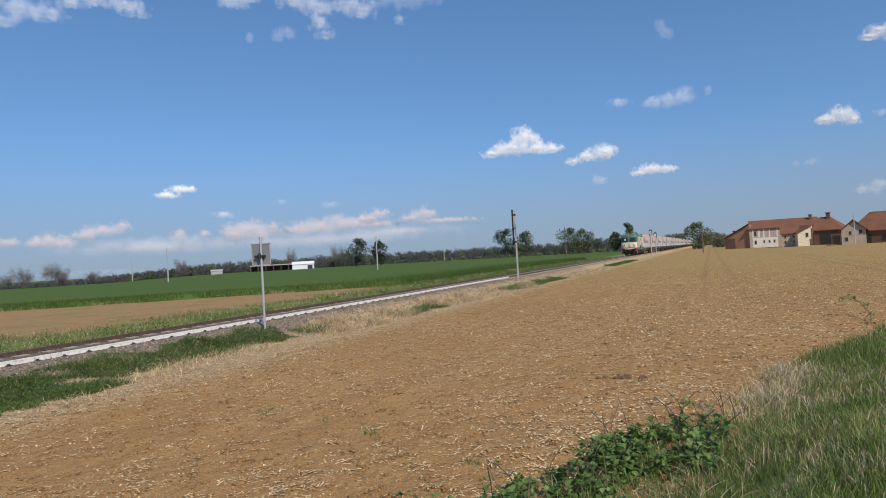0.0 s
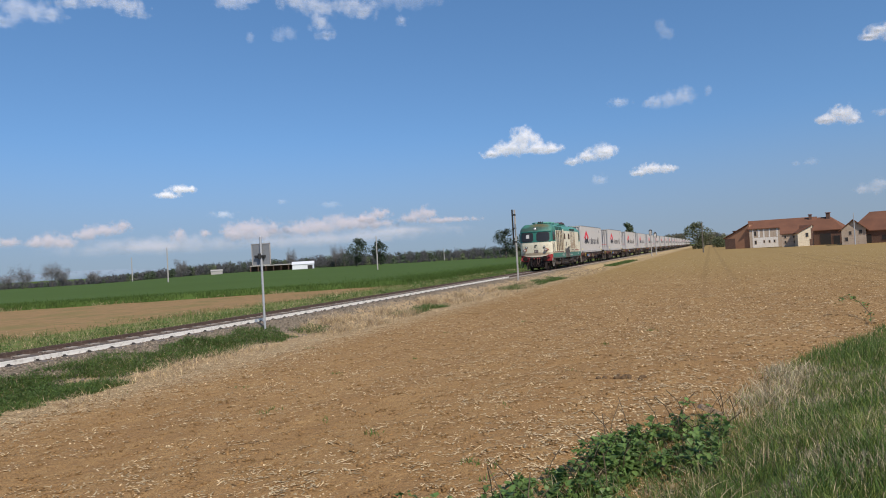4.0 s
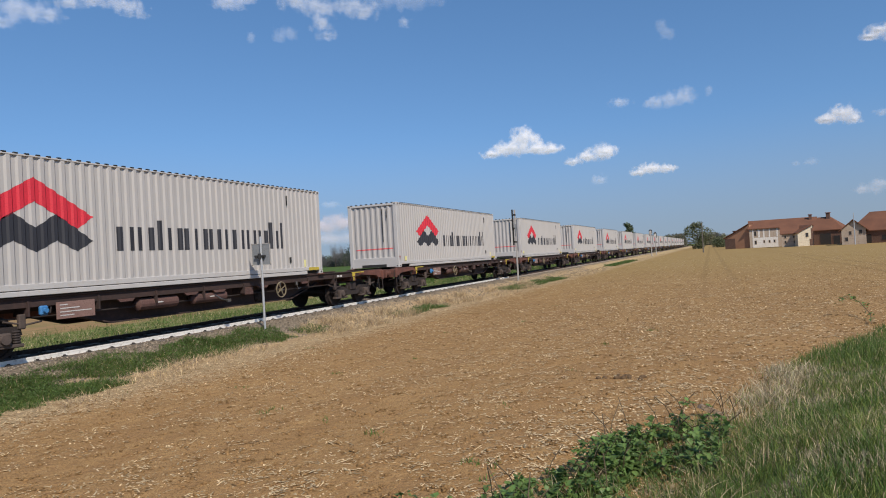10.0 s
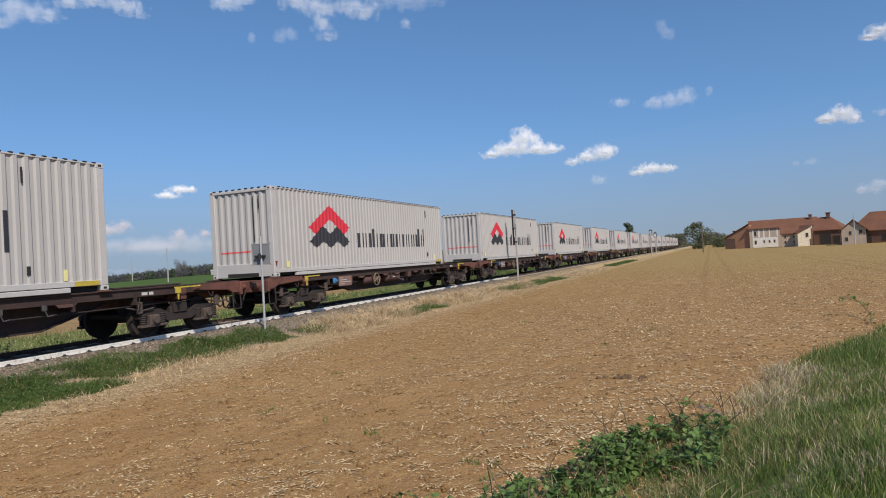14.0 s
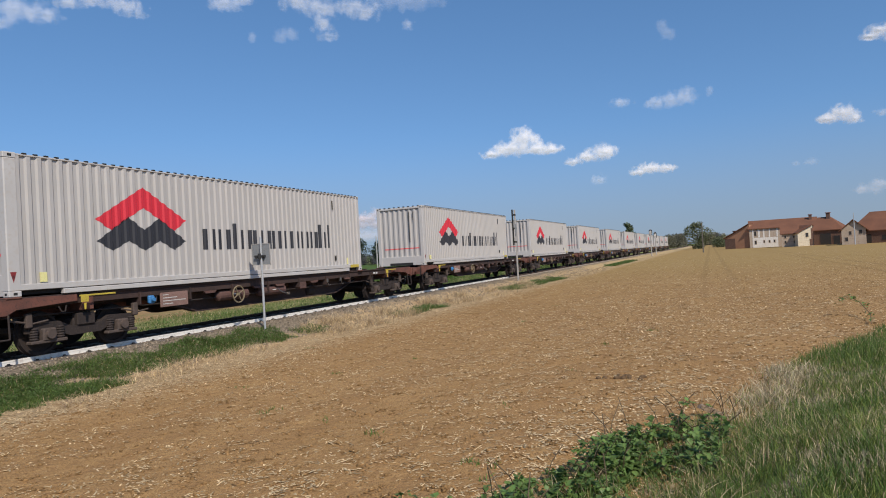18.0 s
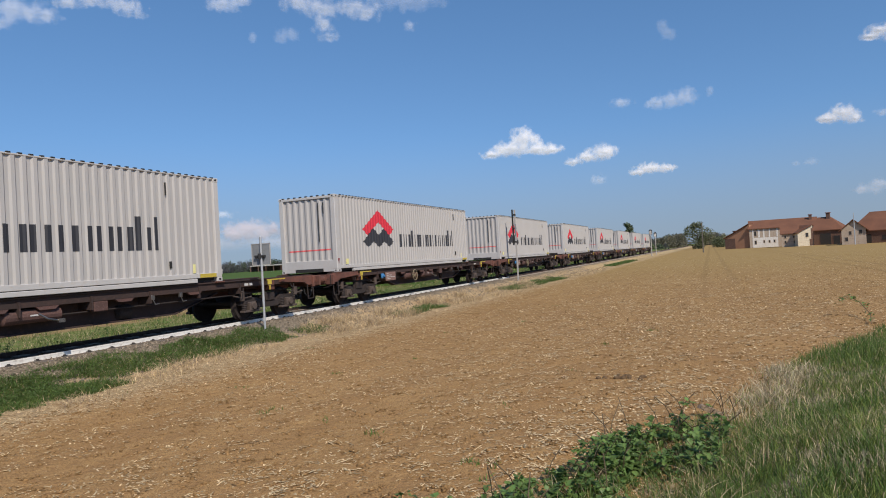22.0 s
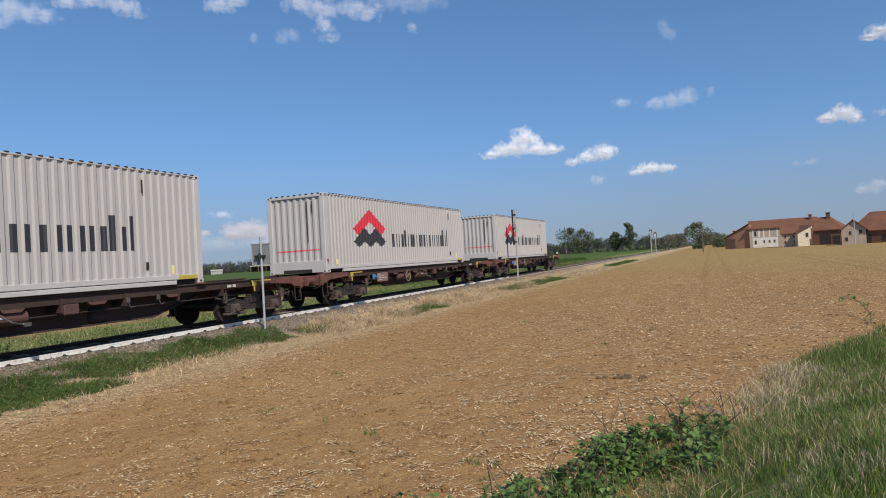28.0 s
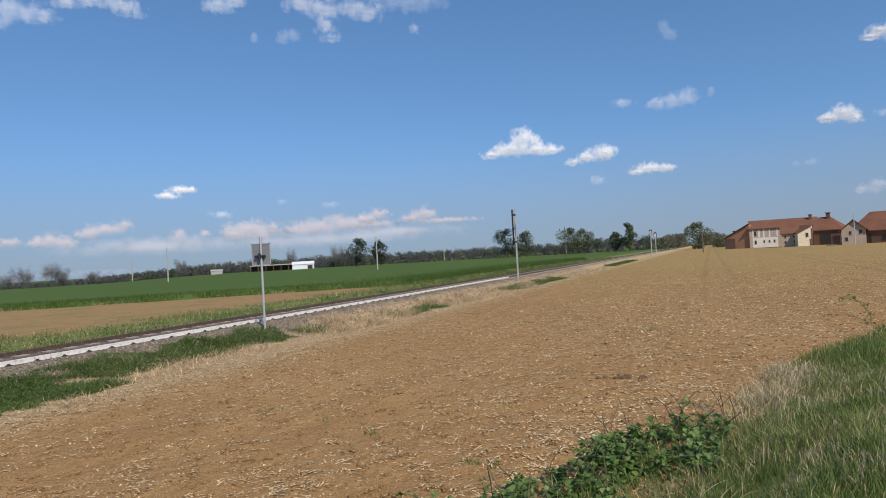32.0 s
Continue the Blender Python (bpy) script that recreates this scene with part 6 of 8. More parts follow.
def wheat_field():
    """The crop: a rough canopy to the woods, with blades along its near edge."""
    xs = np.concatenate([np.arange(10, 80, 1.0), np.arange(80, 200, 4.0), np.arange(200, 620, 20.0)])
    ts = np.concatenate([np.arange(0, 12, 0.6), np.arange(12, 60, 4.0), np.arange(60, 420, 30.0)])
    X, T = np.meshgrid(xs, ts, indexing="ij")
    Y = wheat_edge(X) + T + 0.5 * wav(X * 0.9, X * 0.3) * np.exp(-T)
    Z = -0.70 + 0.42 * smooth01(T / 0.5) + 0.035 * wav(X * 1.1, Y * 1.2) + 0.03 * wav(X * 0.21, Y * 0.17)
    Z[:, 0] = -0.72
    Z = Z - dip(X, Y)
    nx, ny = X.shape
    i = np.arange(nx * ny).reshape(nx, ny)
    f = np.stack([i[:-1, :-1], i[1:, :-1], i[1:, 1:], i[:-1, 1:]], -1).reshape(-1, 4)
    tagged(new("wheat_field", sheet("wheat_field", np.stack([X, Y, Z], -1).reshape(-1, 3), f, M_WHEAT, smooth=True)), "even green field of young wheat", "crop", kind="stuff")
    n = 70000
    x = 12 + 130 * R.uniform(0, 1, n) ** 1.2
    t = R.exponential(2.6, n)
    y = wheat_edge(x) + t - 0.2
    z = -0.72 + 0.30 * smooth01(t / 0.5)
    d = np.hypot(x, y + 14)
    blades("wheat_blades", x, y, 0.33, 0.006 + 0.0005 * d, M_WHEATTUFT, "green wheat blades along the crop's edge", "crop", 0.6, z0=z)
    # rank dark weeds where the crop begins
    n = 11000
    x = 12 + 90 * R.uniform(0, 1, n)
    y = wheat_edge(x) + R.normal(-0.5, 0.4, n)
    ok = wav(x * 0.5, x * 0.2) > R.uniform(-0.8, 0.9, n)
    x, y = x[ok], y[ok]
    blades("crop_edge_weeds", x, y, 0.34, 0.035, [M_GRASSD, M_DRYGRASS], "rank weeds and dry tufts along the crop edge", "weeds", 1.6, mi=np.where(wav(x * 0.33 + 2, x * 0.11) > R.uniform(-0.2, 1.2, len(x)), 1, 0))


def leaf_cards(p, size, material, name, label, category, droop=0.5):
    """Small folded leaves: two quads each."""
    n = len(p)
    a, t = R.uniform(0, 6.283, n), R.normal(0, droop, n)
    s = np.asarray(size) * R.uniform(0.6, 1.3, n)
    u = np.stack([np.cos(a) * np.cos(t), np.sin(a) * np.cos(t), np.sin(t)], -1) * s[:, None]
    w = np.stack([-np.sin(a), np.cos(a), np.zeros(n)], -1) * (s * 0.42)[:, None]
    up = np.stack([np.zeros(n), np.zeros(n), s * 0.16], -1)
    v = np.stack([p, p + 0.45 * u + w + up, p + u, p + 0.45 * u - w + up, p + 0.5 * u], 1).reshape(-1, 3)
    f = (np.array([(0, 4, 2, 1), (0, 3, 2, 4)])[None] + (np.arange(n) * 5)[:, None, None]).reshape(-1, 4)
    me = sheet(name, v, f, material)
    if category is None:
        return me
    return tagged(new(name, me), label, category, kind="stuff")


def bank_cover():
    # grass over the whole bank, ranker away from the edge
    n = 175000
    x, y = scatter(n, 3.4, 27, -24, 22, 0.8)
    bk = bank(x, y)
    ok = (bk > 0.05 + 0.25 * wav(x * 1.8, y * 2.0)) & (R.uniform(0, 1, n) < np.clip(0.25 + bk + 0.8 * smooth01((x - 10.2) / 0.9), 0, 1))
    x, y, bk = x[ok], y[ok], bk[ok]
    d = np.hypot(x, y - EYE[1])
    lush = wav(x * 0.7 + 1, y * 0.8) + 1.3 * smooth01((x - 10.6) / 1.2)
    h = np.clip(0.09 + 0.07 * bk, 0.07, 0.185) * (0.85 + 0.45 * wav(x * 1.3, y * 1.3)) + 0.12 * smooth01((x - 10.3) / 3)
    mi = np.where(R.uniform(-1.0, 1.3, len(x)) < lush, 1, 0)
    mi = np.where((R.uniform(0, 1, len(x)) < np.where(lush < 0, 0.16, 0.06)), 2, mi)
    dead = wav(x * 2.3 + 3, y * 2.6) + 0.5 * wav(x * 5.1, y * 4.7) - 2.0 * smooth01((x - 10.4) / 1.2)
    mi = np.where(R.uniform(-0.3, 1.35, len(x)) < dead, 3, mi)
    h = np.where(mi == 3, h * 0.75, h)
    blades("bank_grass", x, y, h, 0.0055 + 0.00026 * d, [M_GRASS, M_GRASSD, M_DRYGRASS, M_DEAD], "tall mixed green and dry grass on the bank", "grass", 0.8, mi=mi)
    n = 52000
    a, r = np.radians(R.uniform(66, 332, n)), 0.9 + 13 * R.uniform(0, 1, n) ** 0.6
    x, y = EYE[0] + r * np.cos(a), EYE[1] + r * np.sin(a)
    bk = bank(x, y)
    ok = bk > 0.1 + 0.25 * wav(x * 1.8, y * 2.0)
    x, y, bk = x[ok], y[ok], bk[ok]
    blades("roadside_grass", x, y, np.clip(0.10 + 0.08 * bk, 0.08, 0.2), 0.011, [M_GRASS, M_GRASSD, M_DEAD], "short mixed grass along the bank", "grass", 1.1, mi=R.choice([0, 0, 1, 1, 2], len(x)))
    # bleached tuft at the edge
    n = 3600
    x = R.uniform(7.6, 11.2, n)
    t = R.normal(0.12, 0.2, n)
    y = BANK_P[1] + (x - BANK_P[0]) * BANK_D[1] / BANK_D[0] - t
    ok = wav(x * 2.2, y * 2.0) > R.uniform(-0.9, 0.8, n)
    blades("bleached_tufts", x[ok], y[ok], 0.20, 0.008, [M_DEAD, M_DRYGRASS, M_GRASS], "bleached dead grass at the bank's edge", "dry grass", 1.2, mi=R.choice([0, 0, 0, 1, 2], ok.sum()))
    # brambles and nettles by the field's edge
    pts, stems = [], Mb()
    leaf_size = []
    for k in range(330):
        px = R.uniform(3.4, 7.3)
        t = R.uniform(0, 1) ** 1.3
        py = -12.0 - 0.46 * (px - 4.3) - t * 1.5 + 0.14 * math.sin(px * 5.0) + 0.28 * float(smooth01((5.2 - px) / 0.7))
        thick = float(wav(px * 1.9, py * 2.1))
        if (thick < R.uniform(-1.3, -0.2) and t > 0.15) or py < -13.95 or (py < -13.3 and px < 5.7):
            continue
        g = float(ground_z(px, py))
        hh = R.uniform(0.09, 0.30) * (0.6 + 0.4 * min(1.0, t * 4)) * (0.85 + 0.5 * thick) * (1.25 if 5.6 < px < 6.9 else 1.0)
        a = R.uniform(0, 6.28)
        tip = (px + 0.5 * hh * math.cos(a), py + 0.5 * hh * math.sin(a), g + hh)
        stems.tube([(px, py, g), ((px + tip[0]) / 2 + 0.02, (py + tip[1]) / 2, g + hh * 0.6), tip], 0.003, 4)
        # whorls of toothed leaves, the largest at half height
        for w in range(R.randint(4, 9)):
            f = R.uniform(0.25, 1.0)
            c = np.array((px, py, g)) + (np.array(tip) - np.array((px, py, g))) * f + R.normal(0, 0.035, 3) * np.array((1, 1, 0.4))
            m = R.randint(4, 8)
            pts.append(c[None] + R.normal(0, 0.008, (m, 3)))
            leaf_size += [R.uniform(0.042, 0.088) * (1.15 - 0.4 * f)] * m
    # bare old canes standing over the leaves
    for k in range(44):
        px = R.uniform(3.9, 8.0)
        py = -11.85 - 0.47 * (px - 4.3) - R.uniform(-0.05, 0.8)
        g = float(ground_z(px, py))
        a, hh, q = R.uniform(0, 6.28), R.uniform(0.2, 0.42), R.uniform(0.3, 0.7)
        cane = [(px, py, g), (px + 0.08 * math.cos(a), py + 0.08 * math.sin(a), g + 0.6 * hh), (px + 0.2 * math.cos(a), py + 0.2 * math.sin(a), g + hh)]
        stems.tube(cane, 0.0048, 4)
        stems.tube([cane[1], (cane[1][0] + 0.09 * math.cos(a + 2), cane[1][1] + 0.09 * math.sin(a + 2), g + hh * (0.6 + 0.4 * q))], 0.003, 4)
    n = 7000
    x = R.uniform(3.4, 7.8, n)
    y = -12.1 - 0.47 * (x - 4.3) - R.uniform(0, 1.6, n)
    blades("bramble_undergrowth", x, y, 0.20, 0.006, [M_GRASSD, M_GRASS, M_DRYGRASS], "short grass among the brambles", "grass", 1.2, mi=R.choice([0, 0, 0, 1, 2], n))
    tagged(new("bramble_stems", stems.data("bramble_stems", M_STEM)), "thin brown bramble stems", "bramble", kind="stuff")
    leaf_cards(np.concatenate(pts), np.array(leaf_size), M_LEAF, "bramble_leaves", "low green nettle and bramble leaves at the field's edge", "bramble")
    # lush clump with an arching shoot
    pts, stems = [], Mb()
    for k in range(60):
        px, py = 17.0 + R.normal(0, 1.9), -17.9 + R.normal(0, 0.4)
        if bank(px, py) < 0.2:
            continue
        g = float(ground_z(px, py))
        hh = R.uniform(0.14, 0.30)
        stems.tube([(px, py, g), (px + R.normal(0, 0.1), py + R.normal(0, 0.1), g + hh)], 0.005, 4)
        m = 30
        s = R.uniform(0.2, 1.0, m)
        pts.append(np.stack([px + R.normal(0, 0.13, m), py + R.normal(0, 0.13, m), g + hh * s], -1))
    shoot = [(16.7, -17.15, -0.42), (17.6, -17.32, -0.30), (18.6, -17.30, -0.12), (18.55, -17.12, 0.02), (18.5, -16.96, 0.04), (18.45, -16.82, -0.02)]
    stems.tube(shoot, 0.008, 5)
    for a, c in zip(shoot, shoot[1:]):
        s = R.uniform(0, 1, 12)
        pts.append(np.array(a)[None] + (np.array(c) - np.array(a))[None] * s[:, None] + R.normal(0, 0.04, (12, 3)))
    tagged(new("shrub_stems", stems.data("shrub_stems", M_STEM)), "thin stems of a low green shrub", "shrub", kind="stuff")
    leaf_cards(np.concatenate(pts), 0.085, M_LEAF, "shrub_leaves", "low lush green shrub among tall grass", "shrub")
    # a grey scrap of wood, a dark clod
    px, py = place(0.9, 8.0)
    w = thing("wood_scrap", "grey weathered piece of wood lying in the grass", "wood", m=pose(px, py, float(ground_z(px, py)) + 0.10, 4, 22, -62))
    part("board", Mb().prism([(-0.13, -0.02), (-0.11, 0.03), (0.04, 0.035), (0.15, 0.02), (0.16, -0.015), (0.0, -0.025)], -0.03, 0.035), M_DRIFT, w)
    px, py = place(7.6, 10.2)
    w = thing("soil_lump", "dark damp clod of earth on the field", "soil", m=pose(px, py, float(ground_z(px, py)) + 0.01))
    b = Mb()
    for k in range(16):
        b.lathe((R.normal(0, 0.10), R.normal(0, 0.16), -0.04), (0, 0, 1), [(0, 0.045), (0.035, 0.04), (0.055, 0.015)], 7)
    part("clod", b, M_DAMP, w)


field_cover()
ballast()
near_verge()
far_verge()
far_weeds()
wheat_field()
bank_cover()


# ---- trees and woods ----
def tree(name, label, x, y, h, width, crown, z=-0.7, bare=0.22, leaf=0.55, count=1500, mats=(M_FOL, M_BARK), clumps=14):
    t = thing(name, label, "tree", m=pose(x, y, z))
    tr = Mb()
    tr.lathe((0, 0, -0.3), (0, 0, 1), [(0, h * 0.034), (h * 0.1, h * 0.024), (h * 0.45, h * 0.016), (h * 0.78, h * 0.006)], 9)
    cs = []
    for k in range(clumps):
        f = (k + 0.5) / clumps
        zz = h * (bare + (0.96 - bare) * f)
        rad = width * 0.5 * crown(f)
        a = R.uniform(0, 6.283)
        off = rad * R.uniform(0.25, 0.75)
        c = (off * math.cos(a), off * math.sin(a), zz)
        tr.cyl((0, 0, max(h * 0.15, zz - off * 0.9)), c, h * 0.009, h * 0.003, 5)
        cs.append((c, max(0.12 * width, rad * R.uniform(0.40, 0.62))))
    part("trunk", tr, mats[1], t, "dark trunk with limbs")
    m = count // clumps
    p = np.concatenate([np.array(c)[None] + (lambda q: q / np.linalg.norm(q, axis=1)[:, None])(R.normal(0, 1, (m, 3))) * (r * R.uniform(0.35, 1.05, m) ** 0.6)[:, None] * np.array((1, 1, 0.85)) for c, r in cs])
    part("crown", leaf_cards(p, leaf, mats[0], "crown", "", None, 0.9), None, t, "uneven leafy crown")
    return t


def bare_tree(name, label, x, y, h, width, z=-0.7, n=3400):
    t = thing(name, label, "tree", m=pose(x, y, z - float(dip(x, y))))
    tr = Mb().lathe((0, 0, -0.3), (0, 0, 1), [(0, h * 0.03), (h * 0.3, h * 0.02), (h * 0.8, h * 0.005)], 7)
    ends = []
    for k in range(16):
        a, f = R.uniform(0, 6.283), R.uniform(0.2, 0.75)
        r = width * 0.5 * R.uniform(0.4, 1.0)
        e = (r * math.cos(a), r * math.sin(a), h * min(0.98, f + R.uniform(0.15, 0.35)))
        tr.cyl((0, 0, h * f), e, h * 0.008, h * 0.002, 4)
        ends.append(e)
    part("trunk", tr, M_BARK, t, "bare trunk and limbs")
    e = np.array(ends)[R.randint(0, len(ends), n)]
    q = e * R.uniform(0.55, 1.0, n)[:, None] + np.array((0, 0, h * 0.15)) * R.uniform(0, 1, n)[:, None]
    q = q + R.normal(0, 0.085 * width, (n, 3))
    a = R.normal(0, 1, (n, 3)) * np.array((0.35, 0.35, 0.45))
    w = R.normal(0, 0.024, (n, 3))
    v = np.stack([q - w, q + w, q + a + w * 0.3, q + a - w * 0.3], 1).reshape(-1, 3)
    part("twig_crown", new_twigs(v, n), None, t, "haze of bare twigs")
    return t


def new_twigs(v, n):
    return sheet("twigs", v, np.arange(4 * n).reshape(n, 4), M_TWIGL)


def round_crown(f):
    return math.sqrt(max(0.05, 1 - (2 * f - 0.95) ** 2))


def upright_crown(f):
    return 0.55 + 0.45 * math.sin(3.1 * f)


for bearing, dist, h, w, mt, cr, lab in (
        (30.55, 300, 13.2, 10.5, M_FOLD, round_crown, "dark leafy tree standing at the far field edge"),
        (28.4, 303, 11.6, 7.0, M_FOLD, upright_crown, "dark upright tree at the far field edge"),
        (17.15, 298, 13.8, 10.0, M_FOLD, round_crown, "dark broad tree behind the green field"),
        (15.35, 304, 12.2, 7.6, M_FOL, upright_crown, "lighter green tree beside a dark one"),
        (11.55, 300, 12.3, 10.5, M_FOL, round_crown, "broad green tree behind the green field"),
        (10.3, 306, 11.6, 8.0, M_FOL, upright_crown, "green tree among others behind the field"),
        (6.45, 300, 13.2, 5.5, M_FOL, upright_crown, "slim green tree beyond the railway"),
        (7.6, 305, 9.5, 5.8, M_FOL, round_crown, "small round tree beyond the railway")):
    px, py = place(bearing, dist)
    tree("tree", lab, px, py, h, w * 1.35, cr, mats=(mt, M_BARK), leaf=0.6, count=2400)
px, py = place(0.95, 240)
tree("tree", "broad young green tree by the railway", px, py, 9.2, 9.6, round_crown, z=-0.45, bare=0.03, leaf=0.5, count=3200, mats=(M_FOLL, M_BARK), clumps=24)
px, py = place(-0.6, 262)
tree("shrub", "low green bush beside a tree", px, py, 3.4, 9.0, round_crown, z=-0.45, bare=0.02, leaf=0.5, count=1200, mats=(M_FOLL, M_BARK))
px, py = place(-0.9, 300)
tree("shrub", "low green bush beside the railway", px, py, 3.0, 8.0, round_crown, z=-0.45, bare=0.02, leaf=0.5, count=1200, mats=(M_FOL, M_BARK))
for bearing, dist, h, w in ((3.75, 455, 6.5, 13.0), (3.15, 462, 7.6, 14.0), (2.55, 470, 8.2, 14.0), (1.95, 480, 8.6, 13.0)):
    px, py = place(bearing, dist)
    tree("shrub", "wide hazy olive bush where the railway vanishes", px, py, h, w, round_crown, z=-0.6, bare=0.02, leaf=0.7, count=1500, mats=(M_HAZEB, M_BARK), clumps=18)
for bearing, dist, h, w in ((56.3, 300, 9.0, 8.0), (54.4, 302, 9.4, 8.5), (53.7, 310, 7.5, 6.0), (51.6, 320, 6.0, 5.0), (57.4, 320, 7, 7), (45.2, 360, 9, 6), (36.2, 372, 11, 6), (32.4, 372, 12, 7), (31.6, 366, 11, 6)):
    px, py = place(bearing, dist)
    bare_tree("tree", "leafless grey tree on the plain", px, py, h, w)


def woods(name, label, line, trees, mats, share, twigs=110):
    """A belt of distant trees: many rounded twiggy crowns over low brush."""
    arr = np.array(line, float)
    s = np.sort(R.uniform(0, len(line) - 1.001, trees))
    k = s.astype(int)
    t = s - k
    b, d, hh = [arr[k, i] * (1 - t) + arr[k + 1, i] * t for i in range(3)]
    d = d + R.uniform(0, 30, trees)
    hh = hh * R.uniform(0.62, 1.08, trees)
    cx, cy = EYE[0] + d * np.cos(np.radians(b)), EYE[1] + d * np.sin(np.radians(b))
    cx = np.where(np.abs(cy) < 7.0, cx + 60.0, cx)
    cy = np.where(np.abs(cy) < 7.0, cy + 16.0, cy)
    n = trees * twigs
    i = np.repeat(np.arange(trees), twigs)
    q = R.normal(0, 1, (n, 3))
    q = q / np.linalg.norm(q, axis=1)[:, None] * (R.uniform(0, 1, n) ** 0.5)[:, None]
    brush = R.uniform(0, 1, n) < 0.42
    h = hh[i]
    rad = 0.30 * h * np.where(brush, 1.6, 1.0)
    x, y = cx[i] + q[:, 0] * rad, cy[i] + q[:, 1] * rad
    z = -0.9 + np.where(brush, 0.28 * h * (1 + q[:, 2]), h * (0.60 + 0.38 * q[:, 2]))
    kind = np.repeat(R.choice(len(mats), trees, p=share), twigs)
    bare = kind == 0
    ln = np.where(bare, R.uniform(0.5, 1.5, n), R.uniform(0.4, 0.8, n))
    wd = np.where(bare, R.uniform(0.05, 0.14, n), R.uniform(0.18, 0.40, n))
    dv = R.normal(0, 0.45, (n, 3)) + np.array((0, 0, 0.8))
    dv = dv / np.linalg.norm(dv, axis=1)[:, None] * ln[:, None]
    a = np.radians(b[i] + 90) + R.normal(0, 0.4, n)
    u = np.stack([np.cos(a) * wd, np.sin(a) * wd, np.zeros(n)], -1)
    c = np.stack([x, y, np.maximum(z, -0.9) - dip(x, y)], -1)
    v = np.stack([c - u, c + u, c + dv + u * 0.6, c + dv - u * 0.6], 1).reshape(-1, 3)
    tagged(new(name, sheet(name, v, np.arange(4 * n).reshape(n, 4), list(mats), mi=kind)), label, "woods", kind="stuff")


woods("far_woods", "dark leafless belt of woods along the plain", [(58.5, 470, 3.6), (51.5, 430, 4.0), (49, 400, 5.0), (44, 385, 7.0), (38, 380, 7.4), (32, 378, 8.4), (27, 390, 7.6), (22, 400, 7.6), (17, 400, 7.8), (12, 385, 8.0), (8, 380, 8.6), (4.5, 400, 9.0)], 1050, (M_TWIG, M_FOLD, M_FOL), (0.74, 0.22, 0.04), 130)
woods("railway_woods", "hazy brown-green woods where the railway vanishes", [(4.6, 520, 8), (3.4, 525, 10), (2.0, 530, 12), (0.5, 540, 12), (-1.5, 540, 8), (-4.0, 545, 6)], 300, (M_TWIG, M_HAZEB, M_FOL), (0.35, 0.5, 0.15), 170)
woods("hedge", "low green hedge before the woods", [(28, 345, 1.8), (20, 340, 2.0), (12, 330, 2.4), (7, 330, 3.0), (3.2, 340, 3.4)], 170, (M_TWIG, M_FOL, M_FOLD), (0.2, 0.5, 0.3), 60)


def hills():
    b = np.linspace(80, -40, 200)
    h = 12 + 9 * np.sin(b * 0.13 + 1) + 5 * np.sin(b * 0.41) + 16 * smooth01((b - 44) / 10)
    x, y = 3600 * np.cos(np.radians(b)), 3600 * np.sin(np.radians(b))
    n = len(b)
    v = np.concatenate([np.stack([x, y, np.full(n, -2.0)], -1), np.stack([x, y, h], -1), np.stack([x * 1.06, y * 1.06, np.full(n, -2.0)], -1)])
    i = np.arange(n - 1)
    f = np.concatenate([np.stack([i, i + 1, n + i + 1, n + i], -1), np.stack([n + i, n + i + 1, 2 * n + i + 1, 2 * n + i], -1)])
    # distance haze is put into the hills' pale blue base colour
    m = mat("haze_tinted_hills", (0.20, 0.26, 0.34), (0.24, 0.30, 0.37), rough=1.0, scale=0.01, scale2=0.05, bump=0, spec=0.0)
    tagged(new("backdrop_hills", sheet("backdrop_hills", v, f, m, smooth=True)), "low hills on the horizon, coloured blue for distance haze", "hills", kind="structure")


hills()


# ---- posts, poles, signs ----
def pole(x, y, h, r, material, label, z=-0.7, arm=False):
    p = thing("utility_pole", label, "pole", "poles of the line across the fields", m=pose(x, y, z, R.uniform(-0.6, 0.6), R.uniform(-0.6, 0.6), 0))
    part("shaft", Mb().lathe((0, 0, -0.4), (0, 0, 1), [(0, r * 1.25), (h * 0.5, r), (h + 0.4, r * 0.75)], 10), material, p)
    part("cap", Mb().lathe((0, 0, h), (0, 0, 1), [(0, r * 0.8), (0.05, r * 0.6), (0.09, 0.01)], 8), material, p)
    return p


pole(150.0, 157.7, 7.9, 0.15, M_CONC, "pale concrete pole in the green field")
pole(101.4, 91.8, 7.7, 0.13, M_CONC, "pale concrete pole in the green field")
pole(124.6, 54.3, 7.8, 0.13, M_CONC, "tall pale pole in the green field")
pole(158.6, 19.3, 8.3, 0.11, M_WOODP, "tall dark wooden pole in the green field")
for bearing, dist in ((36.6, 396), (26.2, 402), (22.7, 390)):
    px, py = place(bearing, dist)
    pole(px, py, 8.0, 0.2, M_CONC, "distant slim pole before the woods")
pole(146.0, -12.5, 6.3, 0.11, M_WOODP, "wooden pole at the edge of the ploughed field", z=-0.45)
pole(148.0, -40.4, 6.2, 0.09, M_GALV, "slim grey pole before the farmhouse", z=-0.45)


